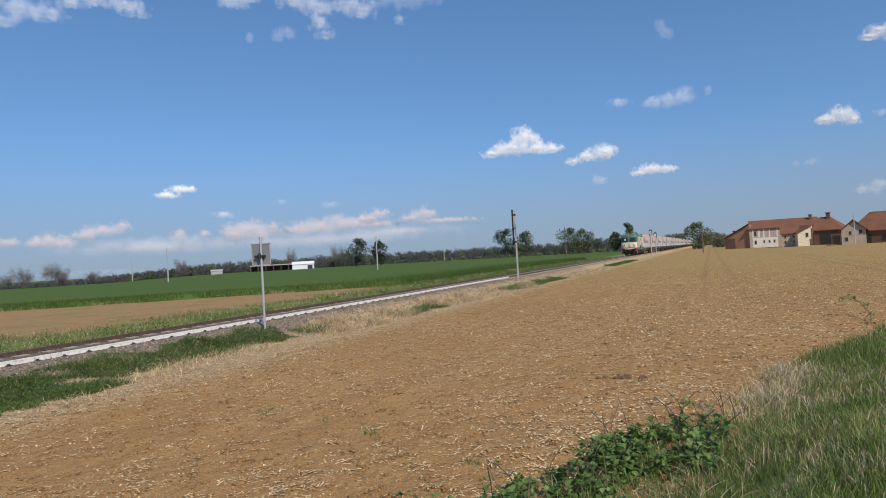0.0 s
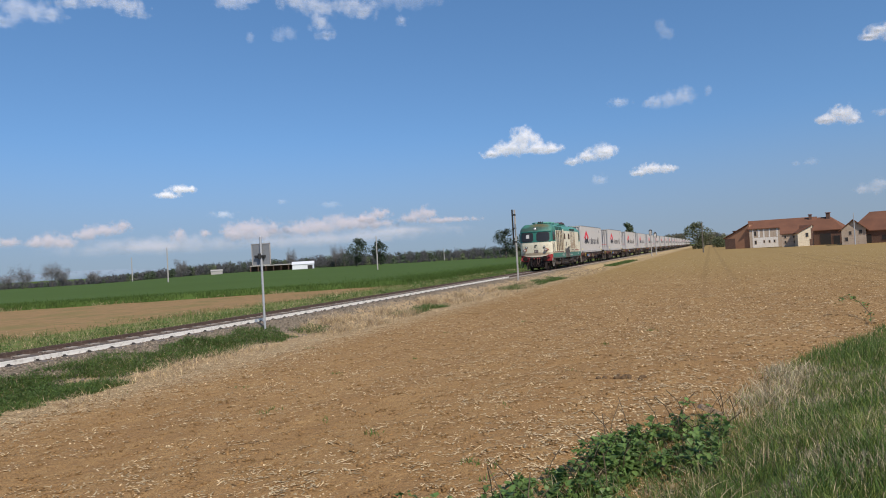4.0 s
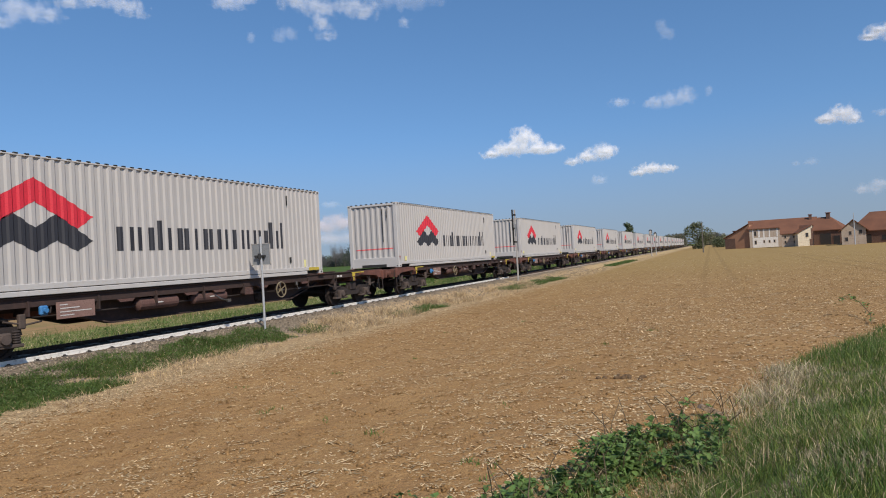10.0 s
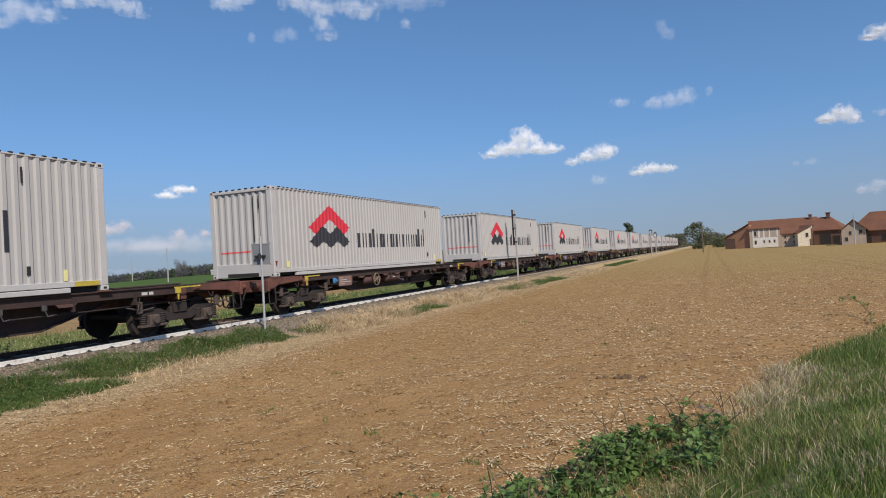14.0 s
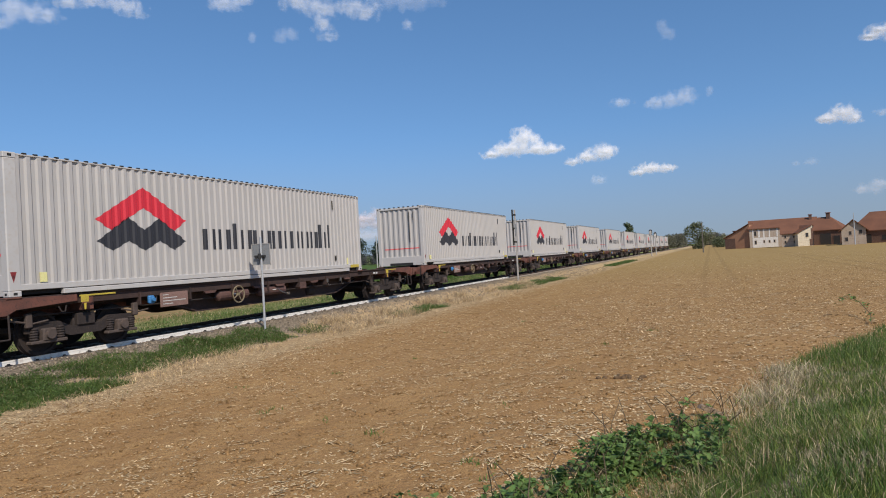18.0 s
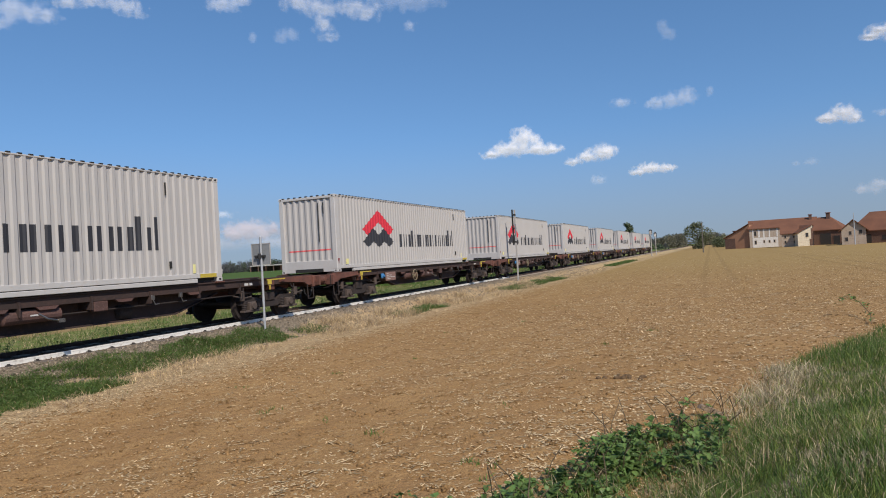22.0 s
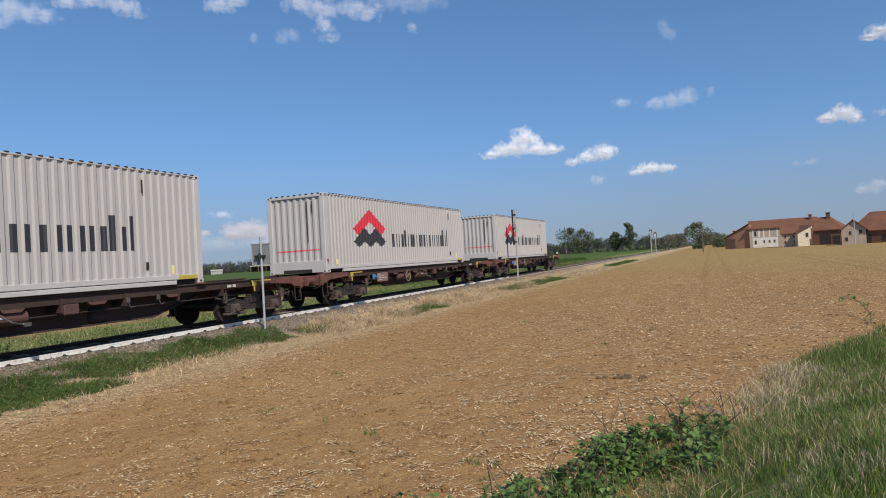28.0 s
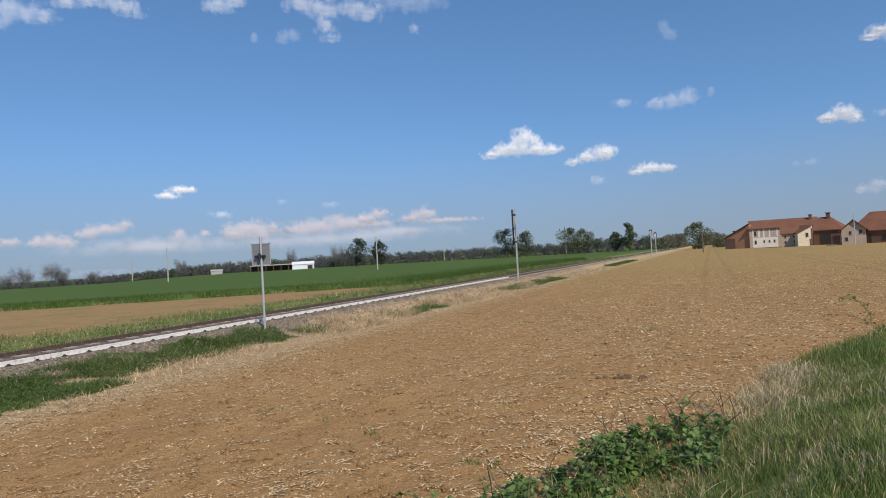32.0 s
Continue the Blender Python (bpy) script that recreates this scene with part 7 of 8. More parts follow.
def track_sign():
    s = thing("track_sign", "grey back of a square railway sign on a slim galvanised post", "sign", m=pose(14.97, -1.965, -0.31))
    part("post", Mb().lathe((0, 0, -0.3), (0, 0, 1), [(0, 0.034), (3.05, 0.034), (3.08, 0.034), (3.10, 0.02)], 12), M_GALV, s, "slim pale steel post")
    pn = part("panel", Mb().box(0.04, -0.28, 1.985, 0.055, 0.355, 2.585, 0.004), M_SIGNBACK, s, "grey metal back of the panel")
    part("rim", Mb().box(0.030, -0.295, 1.97, 0.06, -0.275, 2.60).box(0.030, 0.35, 1.97, 0.06, 0.37, 2.60).box(0.030, -0.295, 2.58, 0.06, 0.37, 2.60).box(0.030, -0.295, 1.97, 0.06, 0.37, 1.99), M_CONC, pn)
    part("bracket", Mb().box(-0.05, -0.14, 2.20, 0.04, 0.22, 2.26, 0.01).cyl((-0.04, 0.03, 2.15), (-0.04, 0.03, 2.31), 0.05, 0.05, 10), M_BLACK, s, "dark clamp")
    part("brace", Mb().tube([(0, 0, 0.12), (-0.28, 0.22, 0.02)], 0.018), M_GRIME, s)
    part("base", Mb().lathe((0, 0, -0.12), (0, 0, 1), [(0, 0.2), (0.10, 0.18), (0.14, 0.10)], 10), M_CONC, s)


track_sign()


def marker_post():
    s = thing("marker_post", "tall slim railway post with dark narrow boards", "post", m=pose(41.0, -2.05, -0.2))
    part("post", Mb().box(-0.04, -0.06, -0.4, 0.04, 0.04, 4.70, 0.01), M_CONC, s, "pale concrete post")
    part("board", Mb().box(-0.03, 0.10, 2.35, 0.03, 0.20, 4.72, 0.008), M_DARK, s, "narrow dark board seen edge on")
    part("board", Mb().box(-0.07, -0.075, 3.0, -0.055, 0.02, 3.75, 0.004), M_SIGNBACK, s)
    for z in (2.5, 3.4, 4.3):
        part("clamp", Mb().box(-0.05, -0.075, z, 0.03, 0.12, z + 0.10), M_DARK, s, "dark clamp")


marker_post()


def signal_post(x, y, h):
    s = thing("signal_post", "slim white signal post with pointed head by the track", "signal", "signals by the far track", m=pose(x, y, -0.35))
    part("post", Mb().lathe((0, 0, -0.3), (0, 0, 1), [(0, 0.10), (h * 0.6, 0.09), (h + 0.3, 0.08)], 10), M_CONC, s)
    hd = part("head", Mb().box(-0.03, -0.20, h - 0.95, 0.03, 0.20, h - 0.25), M_RAILW, s, "white signal board")
    part("head_edge", Mb().box(-0.06, -0.30, h - 1.2, 0.04, -0.19, h - 0.15).box(-0.06, 0.19, h - 1.2, 0.04, 0.30, h - 0.15).box(-0.06, -0.24, h - 0.3, 0.04, 0.24, h - 0.1).box(-0.06, -0.12, h - 0.1, 0.04, 0.12, h + 0.05), M_DARK, hd, "black pointed frame")
    return s


signal_post(130.0, -3.35, 5.1)
signal_post(143.0, -3.2, 4.8)


# ---- the farm ----
def building(name, label, bl, dl, br, dr, depth, eave, ridge, wall, roof=M_TILE, windows=(), front_gable=False, mono=False, hip=None, over=0.35, chimneys=(), patches=()):
    """A house whose front runs from bearing bl at dl metres to br at dr; windows: (share along, sill, width, height)."""
    ax, ay = place(bl, dl)
    bx, by = place(br, dr)
    L = math.hypot(bx - ax, by - ay)
    h = thing(name, label, "building", "buildings of the farm", m=pose(ax, ay, -0.47, 0, 0, math.degrees(math.atan2(by - ay, bx - ax))))
    # local: x along the front, +y away from the field
    if mono:
        part("wall", Mb().prism([(0, 0), (L, 0), (L, ridge - 0.1), (0, eave - 0.1)], 0, depth), wall, h)
        part("roof_slope", Mb().prism([(-over, eave - over * (ridge - eave) / L), (L, ridge), (L, ridge + 0.16), (-over, eave - over * (ridge - eave) / L + 0.16)], -over, depth + over), roof, h, "weathered terracotta tiles")
    elif hip is not None:
        # hip: how far in from each end the ridge begins
        part("wall", Mb().box(0, 0, 0, L, depth, eave), wall, h)
        ez = eave - over * (ridge - eave) / (depth / 2)
        a, b_, c, d = (-over, -over, ez), (L + over, -over, ez), (L + over, depth + over, ez), (-over, depth + over, ez)
        r0, r1 = (hip[0], depth / 2, ridge), (L - hip[1], depth / 2, ridge)
        for pts in ((a, b_, r1, r0), (c, d, r0, r1), (d, a, r0), (b_, c, r1)):
            n = len(pts)
            sl = Mb().add(list(pts) + [(x, y, z + 0.16) for x, y, z in pts], [tuple(range(n)), tuple(range(2 * n - 1, n - 1, -1))] + [(i, (i + 1) % n, n + (i + 1) % n, n + i) for i in range(n)])
            part("roof_slope", sl, roof, h, "weathered terracotta tiles")
    elif front_gable:
        prof = [(0, 0), (L, 0), (L, eave), (L / 2, ridge - 0.12), (0, eave)]
        part("wall", Mb().prism(prof, 0, depth), wall, h)
        for s in (0, 1):
            x0, x1 = (-over, L / 2) if s == 0 else (L + over, L / 2)
            z0 = eave - over * (ridge - eave) / (L / 2)
            part("roof_slope", Mb().prism([(x0, z0), (x1, ridge), (x1, ridge + 0.16), (x0, z0 + 0.16)], -over, depth + over), roof, h, "weathered terracotta tiles")
    else:
        prof = [(0, 0), (depth, 0), (depth, eave), (depth / 2, ridge - 0.12), (0, eave)]
        n = 5
        b = Mb().add([(0, y, z) for y, z in prof] + [(L, y, z) for y, z in prof], [tuple(range(n)), tuple(range(2 * n - 1, n - 1, -1))] + [(i, n + i, n + (i + 1) % n, (i + 1) % n) for i in range(n)])
        part("wall", b, wall, h)
        for y0 in (-over, depth + over):
            z0 = eave - over * (ridge - eave) / (depth / 2)
            b = Mb().along([(y0, z0), (depth / 2, ridge), (depth / 2, ridge + 0.16), (y0, z0 + 0.16)], -over, L + over)
            part("roof_slope", b, roof, h, "weathered terracotta tiles")
    for u, z, w, hh in windows:
        x = u * L
        wn_ = part("window", Mb().box(x - w / 2 - 0.10, -0.05, z - 0.10, x + w / 2 + 0.10, 0.04, z + hh + 0.10, 0.01), wall, h)
        part("pane", Mb().box(x - w / 2, -0.06, z, x + w / 2, 0.02, z + hh), M_OPEN, wn_, "dark opening")
    for u0, u1, z0, z1, m in patches:
        part("facade_patch", Mb().box(u0 * L, -0.035, z0, u1 * L, 0.05, z1), m, h)
    for u, v, z, w, hh in chimneys:
        ch = part("chimney", Mb().box(u * L - w / 2, v * depth - w / 2, z, u * L + w / 2, v * depth + w / 2, z + hh, 0.03), M_BRICK, h, "brick chimney")
        part("cap", Mb().box(u * L - w / 2 - 0.12, v * depth - w / 2 - 0.12, z + hh, u * L + w / 2 + 0.12, v * depth + w / 2 + 0.12, z + hh + 0.18, 0.03), M_TILE, ch)
    return h


building("farm_wing", "orange-plastered farm wing under a sloping tiled roof", -1.12, 184, -2.95, 181.5, 9, 2.9, 6.2, M_BRICKL, mono=True, patches=((0.0, 0.42, 0.0, 2.7, M_BRICK),), chimneys=((0.15, 0.4, 3.4, 0.45, 1.2),))
building("farmhouse", "long two-storey farmhouse with white facade and tiled roof", -2.95, 181, -7.7, 181, 9.5, 4.9, 6.9, M_PLASTERB, windows=((0.09, 0.9, 0.42, 0.9), (0.09, 3.1, 0.5, 1.1), (0.22, 1.2, 0.28, 0.6), (0.30, 1.2, 0.28, 0.55), (0.375, 1.2, 0.28, 0.6)),
         patches=((0.045, 0.43, 0.05, 2.55, M_PLASTERW), (0.045, 0.065, 2.62, 4.7, M_PLASTERW), (0.13, 0.16, 2.62, 4.7, M_PLASTERW), (0.21, 0.23, 2.62, 4.7, M_PLASTERW), (0.295, 0.315, 2.62, 4.7, M_PLASTERW), (0.41, 0.43, 2.62, 4.7, M_PLASTERW)),
         chimneys=((0.92, 0.35, 6.2, 0.7, 1.3),))
building("farm_annexe", "stained beige annexe with tiled lean-to roof", -5.25, 167, -6.38, 167, 8, 3.1, 5.0, M_PLASTERB, windows=((0.22, 0.8, 0.35, 0.6), (0.78, 0.8, 0.4, 0.6), (0.22, 2.1, 0.35, 0.45), (0.76, 2.0, 0.35, 0.45)))
building("farm_annexe", "cream plastered house end with sloping tiled roof", -6.36, 165, -7.38, 166, 9, 3.1, 4.7, M_PLASTERC, mono=True, windows=((0.62, 2.1, 0.6, 0.9),), patches=((0.9, 1.0, 0.1, 4.0, M_BRICK), (0.78, 0.9, 0.1, 1.6, M_BRICK)))
building("barn", "dark brick barn with wide opening and tiled roof", -7.42, 172, -9.35, 171, 10, 3.5, 6.4, M_BRICK, hip=(0.2, 3.0), windows=((0.42, 0.0, 2.2, 2.6), (0.80, 0.0, 1.3, 2.0)), chimneys=((0.42, 0.45, 5.7, 0.8, 1.7),))
building("cottage", "grey-beige gabled cottage with small dark windows", -9.28, 153, -10.85, 153, 10, 3.1, 5.0, M_PLASTERB, front_gable=True, over=0.5, windows=((0.36, 2.0, 0.45, 0.7), (0.78, 2.1, 0.5, 0.8), (0.20, 0.7, 0.5, 0.8)))
building("barn", "large brick barn with broad terracotta roof", -9.85, 162, -17.0, 158, 13, 2.75, 6.6, M_BRICK, hip=(2.2, 4.0), windows=((0.08, 0.6, 0.7, 1.0), (0.16, 0.0, 1.2, 1.9), (0.3, 0.6, 0.8, 1.0)))


def field_sheds():
    px, py = place(35.2, 352)
    s = thing("farm_shed", "white sheet-metal farm shed beside open barns", "building", m=pose(px, py, -0.9, 0, 0, -58))
    part("wall", Mb().box(-5.6, -4, 0, 5.6, 4, 3.2, 0.05), M_ROOFW, s)
    part("roof", Mb().along([(-4.3, 3.15), (0, 4.6), (4.3, 3.15), (4.3, 3.3), (0, 4.75), (-4.3, 3.3)], -5.9, 5.9), M_ROOFW, s)
    part("door", Mb().box(2.4, -4.06, 0, 5.0, -3.98, 2.6), M_OPEN, s)
    px, py = place(37.4, 356)
    s = thing("open_barn", "dark open-sided barn with flat roof", "building", m=pose(px, py, -0.9, 0, 0, -55))
    part("roof", Mb().box(-14, -5, 3.4, 14, 5, 3.9, 0.05), M_CONC, s)
    part("back_wall", Mb().box(-14, 4.6, 0, 14, 5, 3.4), M_BRICK, s)
    for k in range(8):
        part("pillar", Mb().box(-13.8 + k * 3.9, -4.9, 0, -13.4 + k * 3.9, -4.5, 3.4), M_BRICK, s)
    px, py = place(42.4, 350)
    s = thing("farm_shed", "low pale shed at the edge of the woods", "building", m=pose(px, py, -0.9, 0, 0, -50))
    part("wall", Mb().box(-2.8, -2, 0, 2.8, 2, 2.2, 0.05), M_CONC, s)
    part("roof", Mb().along([(-2.2, 2.15), (0, 2.8), (2.2, 2.15), (2.2, 2.28), (0, 2.95), (-2.2, 2.28)], -3, 3), M_CONC, s)


field_sheds()


# ---- clouds ----
def cloud_material(name, solid, ramp, glow, tone):
    """White vapour: as dense as the mesh says, frayed by a fine noise; glow: added emission in place of scattered
    sunlight.
    """
    m = bpy.data.materials.new(name)
    m.use_nodes = True
    n, l = m.node_tree.nodes, m.node_tree.links
    n.remove(n["Principled BSDF"])
    at, tc = n.new("ShaderNodeAttribute"), n.new("ShaderNodeTexCoord")
    at.attribute_name = "vapour"
    nz = n.new("ShaderNodeTexNoise")
    nz.inputs["Scale"].default_value, nz.inputs["Detail"].default_value, nz.inputs["Roughness"].default_value = 0.055, 5, 0.62
    l.new(tc.outputs["Object"], nz.inputs["Vector"])
    fr = n.new("ShaderNodeMath")
    fr.operation = "MULTIPLY_ADD"
    fr.inputs[1].default_value, fr.inputs[2].default_value = 0.5, -0.25
    l.new(nz.outputs[0], fr.inputs[0])
    sm = n.new("ShaderNodeMath")
    l.new(at.outputs["Fac"], sm.inputs[0])
    l.new(fr.outputs[0], sm.inputs[1])
    al = n.new("ShaderNodeMapRange")
    al.interpolation_type = "SMOOTHSTEP"
    al.inputs[1].default_value, al.inputs[2].default_value, al.inputs[4].default_value = 0.0, ramp, solid
    l.new(sm.outputs[0], al.inputs[0])
    df, em, tp = n.new("ShaderNodeBsdfDiffuse"), n.new("ShaderNodeEmission"), n.new("ShaderNodeBsdfTransparent")
    df.inputs[0].default_value = tone
    # bluish emission lifts the cloud's brightness beyond what the sun gives
    em.inputs[0].default_value, em.inputs[1].default_value = (0.80, 0.86, 1.0, 1), glow
    ad, mx = n.new("ShaderNodeAddShader"), n.new("ShaderNodeMixShader")
    l.new(df.outputs[0], ad.inputs[0])
    l.new(em.outputs[0], ad.inputs[1])
    l.new(al.outputs[0], mx.inputs[0])
    l.new(tp.outputs[0], mx.inputs[1])
    l.new(ad.outputs[0], mx.inputs[2])
    l.new(mx.outputs[0], n["Material Output"].inputs[0])
    return m


CLOUD_D = 2600.0
# kind: material, roughness of the outline, growth, label
VAPOUR = {
    "P": (cloud_material("cumulus", 0.64, 0.95, 0.24, (0.66, 0.63, 0.62, 1)), 0.95, 1.04, "white puffy cumulus cloud in a blue sky"),
    "S": (cloud_material("thinning_cumulus", 0.28, 1.25, 0.22, (0.66, 0.63, 0.62, 1)), 1.4, 0.98, "white cloud thinning out at its edges"),
    "W": (cloud_material("wispy_cloud", 0.25, 1.1, 0.2, (0.66, 0.65, 0.68, 1)), 1.2, 1.15, "thin wispy white cloud"),
    "F": (cloud_material("faint_wisp", 0.10, 0.9, 0.2, (0.66, 0.65, 0.68, 1)), 1.2, 1.15, "faint wisp of white cloud"),
    "H": (cloud_material("hazy_cloud", 0.36, 0.9, 0.13, (0.62, 0.50, 0.485, 1)), 1.0, 1.2, "low hazy pinkish cloud near the horizon"),
    "L": (cloud_material("haze_bank", 0.34, 1.3, 0.15, (0.62, 0.56, 0.58, 1)), 0.8, 1.3, "faint low bank of pinkish haze")}
SKY = []


def value_noise(u, v, seed):
    """Smooth noise, 0 to 1, one cell to a unit."""
    g = np.random.RandomState(seed).uniform(0, 1, (64, 64))
    iu, iv = np.floor(u).astype(int), np.floor(v).astype(int)
    fu, fv = smooth01(u - iu), smooth01(v - iv)
    a, b = g[iu % 64, iv % 64], g[(iu + 1) % 64, iv % 64]
    c, d = g[iu % 64, (iv + 1) % 64], g[(iu + 1) % 64, (iv + 1) % 64]
    return (a * (1 - fu) + b * fu) * (1 - fv) + (c * (1 - fu) + d * fu) * fv


def puff(kind, b, e, moved, lobes):
    """A cloud at bearing b and height e (degrees) that grows out of round lobes (across, up, two half sizes in degrees)."""
    material, rough, swell, label = VAPOUR[kind]
    L = np.array(lobes) * np.array((1, 1, swell, swell))
    k = len(SKY)
    u0, u1 = (L[:, 0] - 1.5 * L[:, 2]).min(), (L[:, 0] + 1.5 * L[:, 2]).max()
    v0, v1 = (L[:, 1] - 1.5 * L[:, 3]).min(), (L[:, 1] + 1.5 * L[:, 3]).max()
    step = max(0.055, (u1 - u0) / 110)
    U, V = np.meshgrid(np.arange(u0, u1, step), np.arange(v0, v1, step), indexing="ij")
    near = np.zeros(U.shape)
    for lu, lv, ru, rv in L:
        dv = V - lv
        r = np.sqrt(((U - lu) / ru) ** 2 + (dv / np.where(dv < 0, 0.85 * rv, 1.1 * rv)) ** 2)
        near = near + np.exp(3.6 * (1.0 - r))
    near = np.log(near + 1e-6) / 3.6 + 0.05
    size = 0.75 * L[:, 3].mean()
    grain = sum((value_noise(U / size * f + 9.3, V / size * f + 4.1, 300 + 7 * k + i) - 0.5) * a for i, (f, a) in enumerate(((1.0, 0.5), (2.1, 0.32), (4.3, 0.2), (8.7, 0.12))))
    dens = near + rough * grain
    thick = 0.75 * L[:, 3].mean() * np.sqrt(np.clip(0.9 * near + 0.22 * grain, 0, 1.2) + 0.02)
    m = CLOUD_D * math.tan(radians(1.0))
    nx, ny = U.shape
    i = np.arange(nx * ny).reshape(nx, ny)
    f = np.stack([i[:-1, :-1], i[1:, :-1], i[1:, 1:], i[:-1, 1:]], -1).reshape(-1, 4)
    f = f[dens.ravel()[f].max(1) > -0.22]
    keep = np.unique(f)
    num = np.zeros(nx * ny, int)
    num[keep] = np.arange(len(keep))
    f = num[f]
    front = np.stack([U, -thick - 0.01, V], -1).reshape(-1, 3)[keep] * m
    back = front * np.array((1, -0.6, 1))
    me = sheet("cloud", np.concatenate([front, back]), np.concatenate([f, f[:, ::-1] + len(keep)]), material, smooth=True)
    me.attributes.new("vapour", "FLOAT", "POINT").data.foreach_set("value", np.tile(dens.ravel()[keep], 2).astype(np.float32))
    SKY.append((tagged(new("cloud", me), label, "cloud", "clouds"), b, e, *moved))


puff("P", 14.93, 10.13, (0.01, -0.10), [(0.00, 0.00, 1.33, 0.98), (-1.34, -0.78, 1.79, 0.74), (1.12, -1.03, 1.87, 0.64), (-2.86, -1.22, 1.00, 0.40), (2.39, -1.23, 0.78, 0.39)])
puff("P", 8.06, 8.30, (0.00, -0.05), [(0.00, 0.00, 1.23, 0.72), (-1.45, -0.25, 1.15, 0.58), (-2.62, -0.59, 0.77, 0.39)])
puff("P", 4.32, 6.50, (0.13, 0.11), [(0.00, 0.00, 1.19, 0.52), (1.36, -0.09, 0.72, 0.38), (-1.03, -0.24, 0.79, 0.34)])
puff("P", -9.67, 9.09, (-0.15, 0.10), [(0.00, 0.00, 0.98, 0.67), (-0.97, -0.31, 0.89, 0.38), (0.83, -0.56, 0.53, 0.46)])
puff("P", -12.33, 14.59, (-0.07, -0.02), [(0.00, 0.00, 0.75, 0.54), (-0.56, -0.34, 0.59, 0.28), (0.84, -0.48, 0.67, 0.62)])
puff("P", 44.98, 6.87, (0.00, -0.05), [(0.00, 0.00, 1.04, 0.42), (-1.06, -0.50, 0.94, 0.32), (0.91, -0.01, 0.44, 0.28)])
puff("S", 48.36, 21.02, (0.33, -0.04), [(0.00, 0.00, 1.64, 0.73), (-1.97, 0.00, 2.07, 0.64), (-3.82, -0.40, 1.31, 0.43), (0.83, -0.60, 0.95, 0.41)])
puff("W", 55.63, 19.79, (0.60, -0.20), [(0.00, 0.00, 2.06, 0.85), (1.72, -0.06, 0.93, 0.55), (-1.05, -1.00, 1.01, 0.54)])
puff("W", 39.82, 21.95, (1.31, -0.42), [(0.00, 0.00, 1.30, 0.60), (1.10, 0.40, 1.05, 0.51)])
puff("S", 32.86, 21.75, (-0.48, -0.26), [(0.00, 0.00, 2.30, 0.88), (3.80, -0.27, 1.60, 0.80), (2.09, 0.19, 2.04, 0.79), (0.20, -1.32, 1.02, 0.89), (-2.02, 0.48, 1.54, 0.69), (0.57, -2.31, 1.03, 0.45)])
puff("F", 24.77, 22.09, (-0.60, -0.30), [(0.00, 0.00, 2.84, 0.62), (-0.91, 0.47, 2.82, 0.70)])
puff("W", 25.48, 20.64, (-1.28, -0.77), [(0.00, 0.00, 0.48, 0.40)])
puff("F", 35.63, 19.68, (-0.38, -0.17), [(0.00, 0.00, 0.82, 0.58), (-0.65, -0.28, 0.55, 0.45)])
puff("F", 38.76, 19.24, (-0.38, 0.01), [(0.00, 0.00, 0.31, 0.49)])
puff("W", 6.63, 12.35, (-0.28, -0.08), [(0.00, 0.00, 0.97, 0.37)])
puff("W", 2.48, 12.02, (-0.26, -0.13), [(0.00, 0.00, 1.59, 0.59), (1.20, 0.29, 0.78, 0.54), (-1.34, -0.01, 0.81, 0.41)])
puff("F", -0.50, 12.37, (-0.20, -0.10), [(0.00, 0.00, 0.30, 0.40)])
puff("F", 2.47, 17.33, (-0.26, -0.13), [(0.00, 0.00, 0.65, 0.52), (-0.48, 0.69, 0.44, 0.52)])
puff("W", 8.59, 5.92, (0.19, 0.02), [(0.00, 0.00, 0.72, 0.44)])
puff("F", -7.61, 5.78, (0.00, 0.00), [(0.00, 0.00, 0.45, 0.30), (-1.00, -0.01, 0.31, 0.18)])
puff("W", -11.85, 3.44, (0.07, 0.01), [(0.00, 0.00, 0.83, 0.58), (-0.99, -0.15, 0.64, 0.25)])
puff("W", 41.56, 4.67, (0.14, 0.00), [(0.00, 0.00, 1.05, 0.29)])
puff("W", -12.34, 8.76, (-0.07, -0.01), [(0.00, 0.00, 0.61, 0.28)])
puff("H", 54.42, 2.97, (-0.07, 0.00), [(0.00, 0.00, 1.25, 0.56), (-0.96, -0.18, 0.72, 0.34), (0.99, -0.25, 0.68, 0.39)])
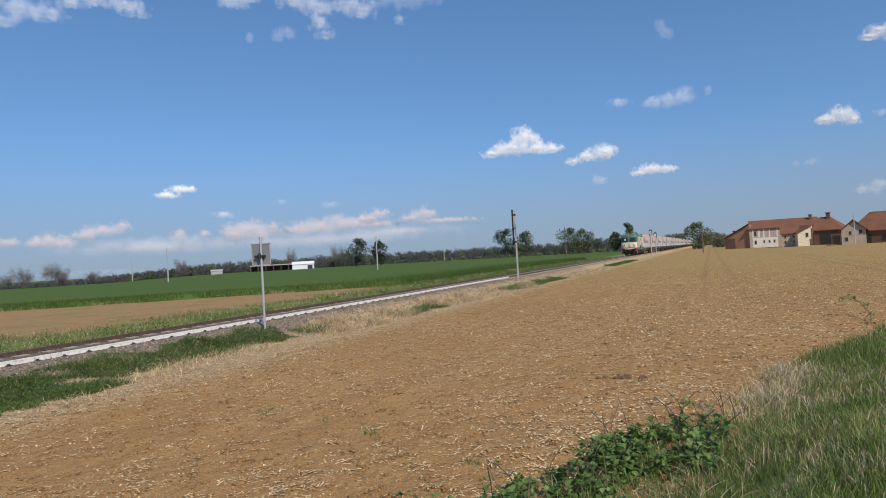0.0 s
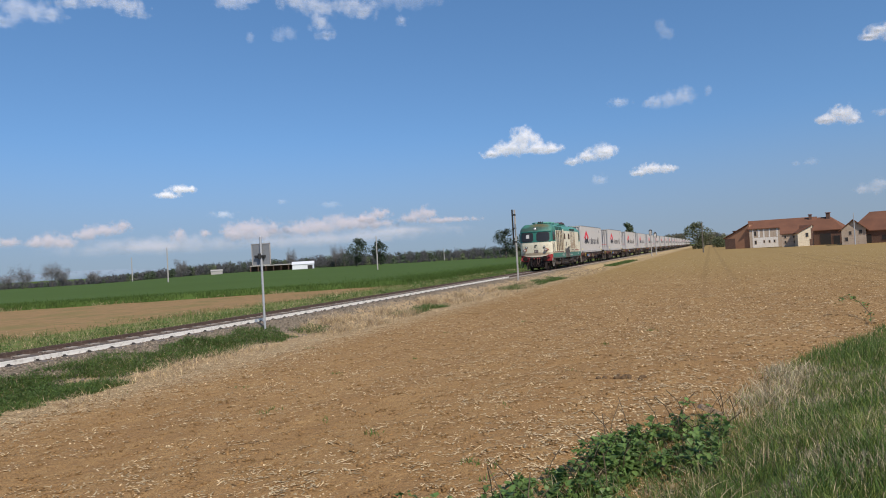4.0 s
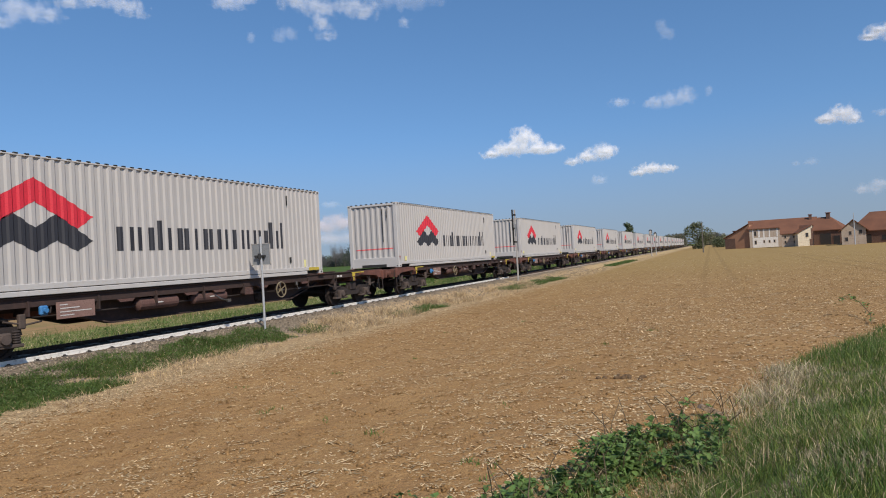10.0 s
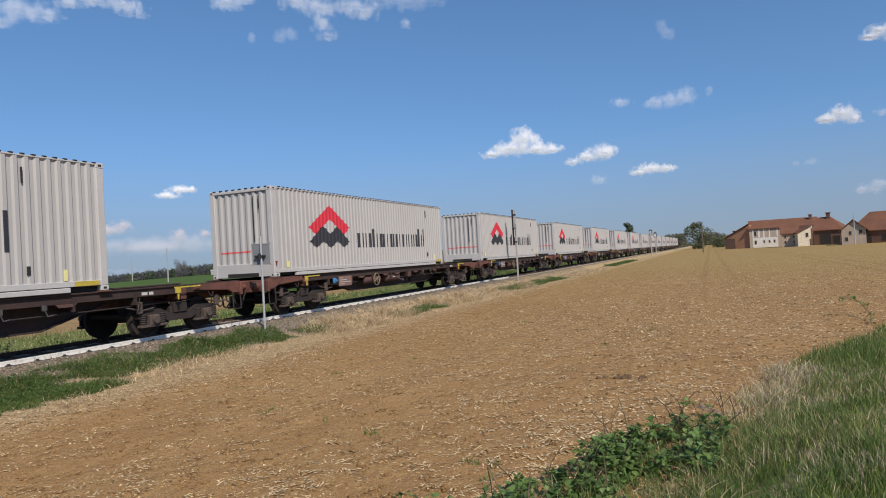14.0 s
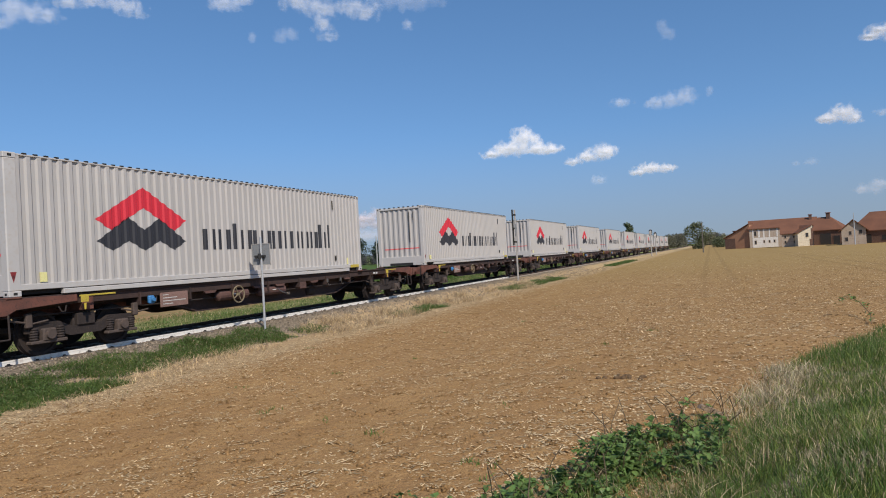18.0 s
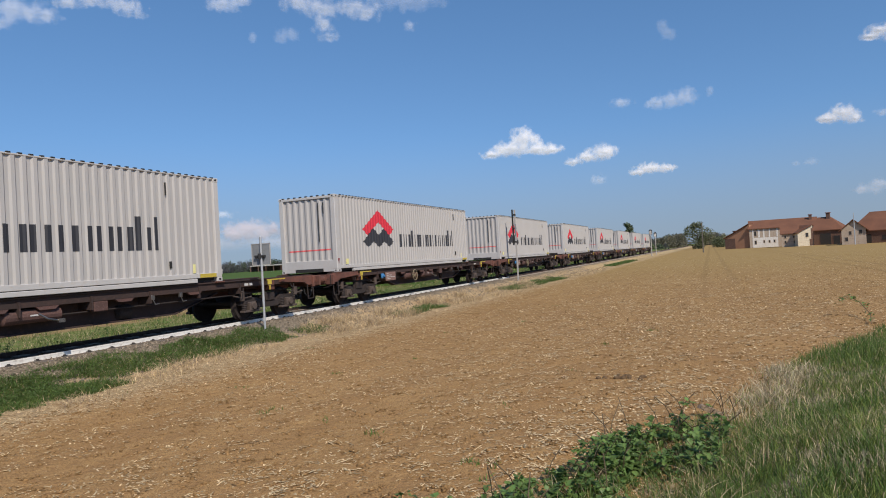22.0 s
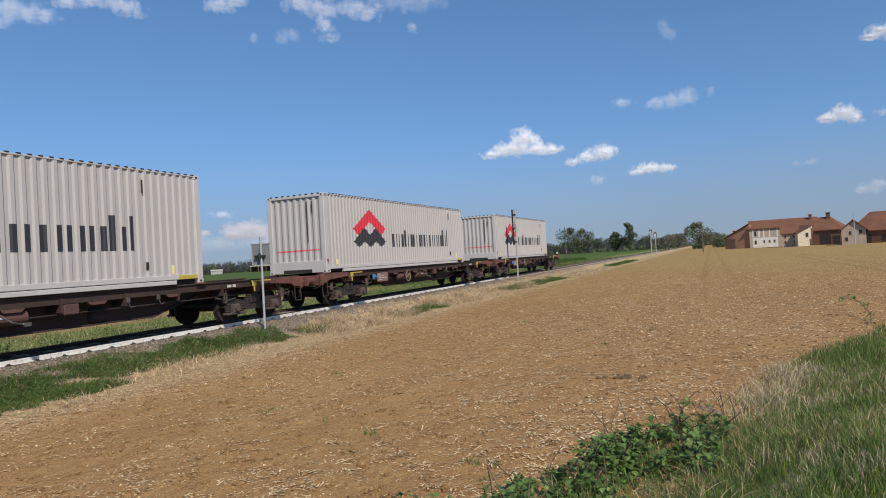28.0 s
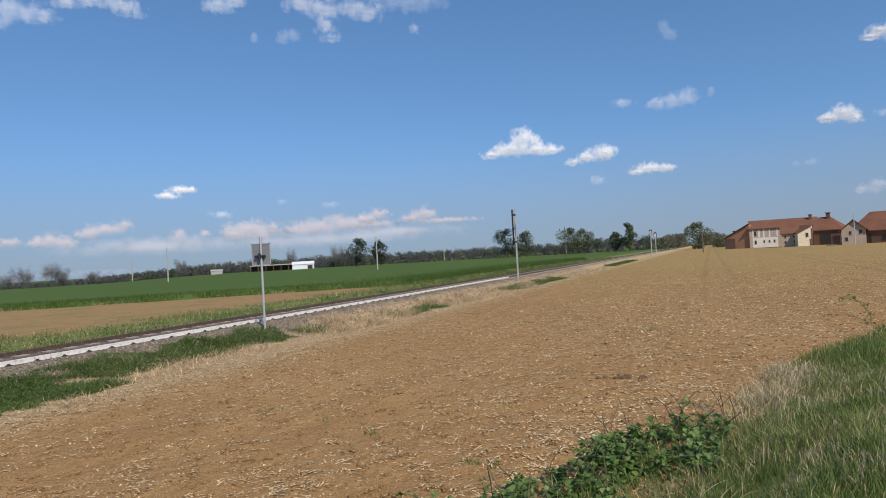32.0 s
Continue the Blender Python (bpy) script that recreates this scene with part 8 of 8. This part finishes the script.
puff("H", 50.80, 3.60, (-0.16, 0.08), [(0.00, 0.00, 1.50, 0.49), (1.38, 0.41, 0.57, 0.32), (-1.26, -0.27, 0.85, 0.44)])
puff("H", 57.14, 2.94, (-0.07, 0.00), [(0.00, 0.00, 0.83, 0.34)])
puff("H", 45.30, 2.99, (0.00, 0.00), [(0.00, 0.00, 0.65, 0.56)])
puff("H", 43.17, 3.15, (0.00, 0.00), [(0.00, 0.00, 0.49, 0.33)])
puff("H", 39.55, 3.29, (0.00, 0.00), [(0.00, 0.00, 1.86, 0.78), (1.54, -0.26, 1.23, 0.59), (-1.27, -0.33, 0.92, 0.48)])
puff("H", 35.85, 3.13, (0.00, 0.00), [(0.00, 0.00, 1.45, 0.59), (2.20, 0.20, 2.16, 0.75), (4.93, 0.37, 2.09, 0.55), (6.92, 0.17, 2.01, 0.40)])
puff("H", 28.37, 4.18, (0.10, 0.00), [(0.00, 0.00, 1.21, 0.45), (-1.02, -0.35, 1.10, 0.35)])
puff("H", 24.22, 4.01, (0.00, 0.00), [(0.00, 0.00, 1.07, 0.61), (-1.44, -0.33, 1.01, 0.41)])
puff("H", 22.32, 3.34, (0.00, 0.00), [(0.00, 0.00, 2.95, 0.25)])
puff("F", 32.66, 5.23, (0.00, 0.00), [(0.00, 0.00, 0.98, 0.30)])
puff("F", 36.69, 5.62, (0.00, 0.00), [(0.00, 0.00, 0.48, 0.25)])
puff("L", 33.96, 2.19, (0.00, 0.00), [(0.00, 0.00, 9.78, 0.60), (-13.71, 0.11, 6.69, 0.65), (8.03, 0.44, 4.56, 0.46)])


def cloud_pose(b, e):
    c, s = math.cos(radians(e)), math.sin(radians(e))
    return pose(EYE[0] + CLOUD_D * c * math.cos(radians(b)), EYE[1] + CLOUD_D * c * math.sin(radians(b)), EYE[2] + CLOUD_D * s, 0, 0, b - 90)


def drift():
    for ob, b, e, db, de in SKY:
        walk(ob, [(0.0, cloud_pose(b, e)), (16.0, cloud_pose(b + db / 2, e + de / 2)), (32.0, cloud_pose(b + db, e + de))])


def motions():
    """All that moves: the train and, slowly, the clouds."""
    run_train()
    drift()


motions()
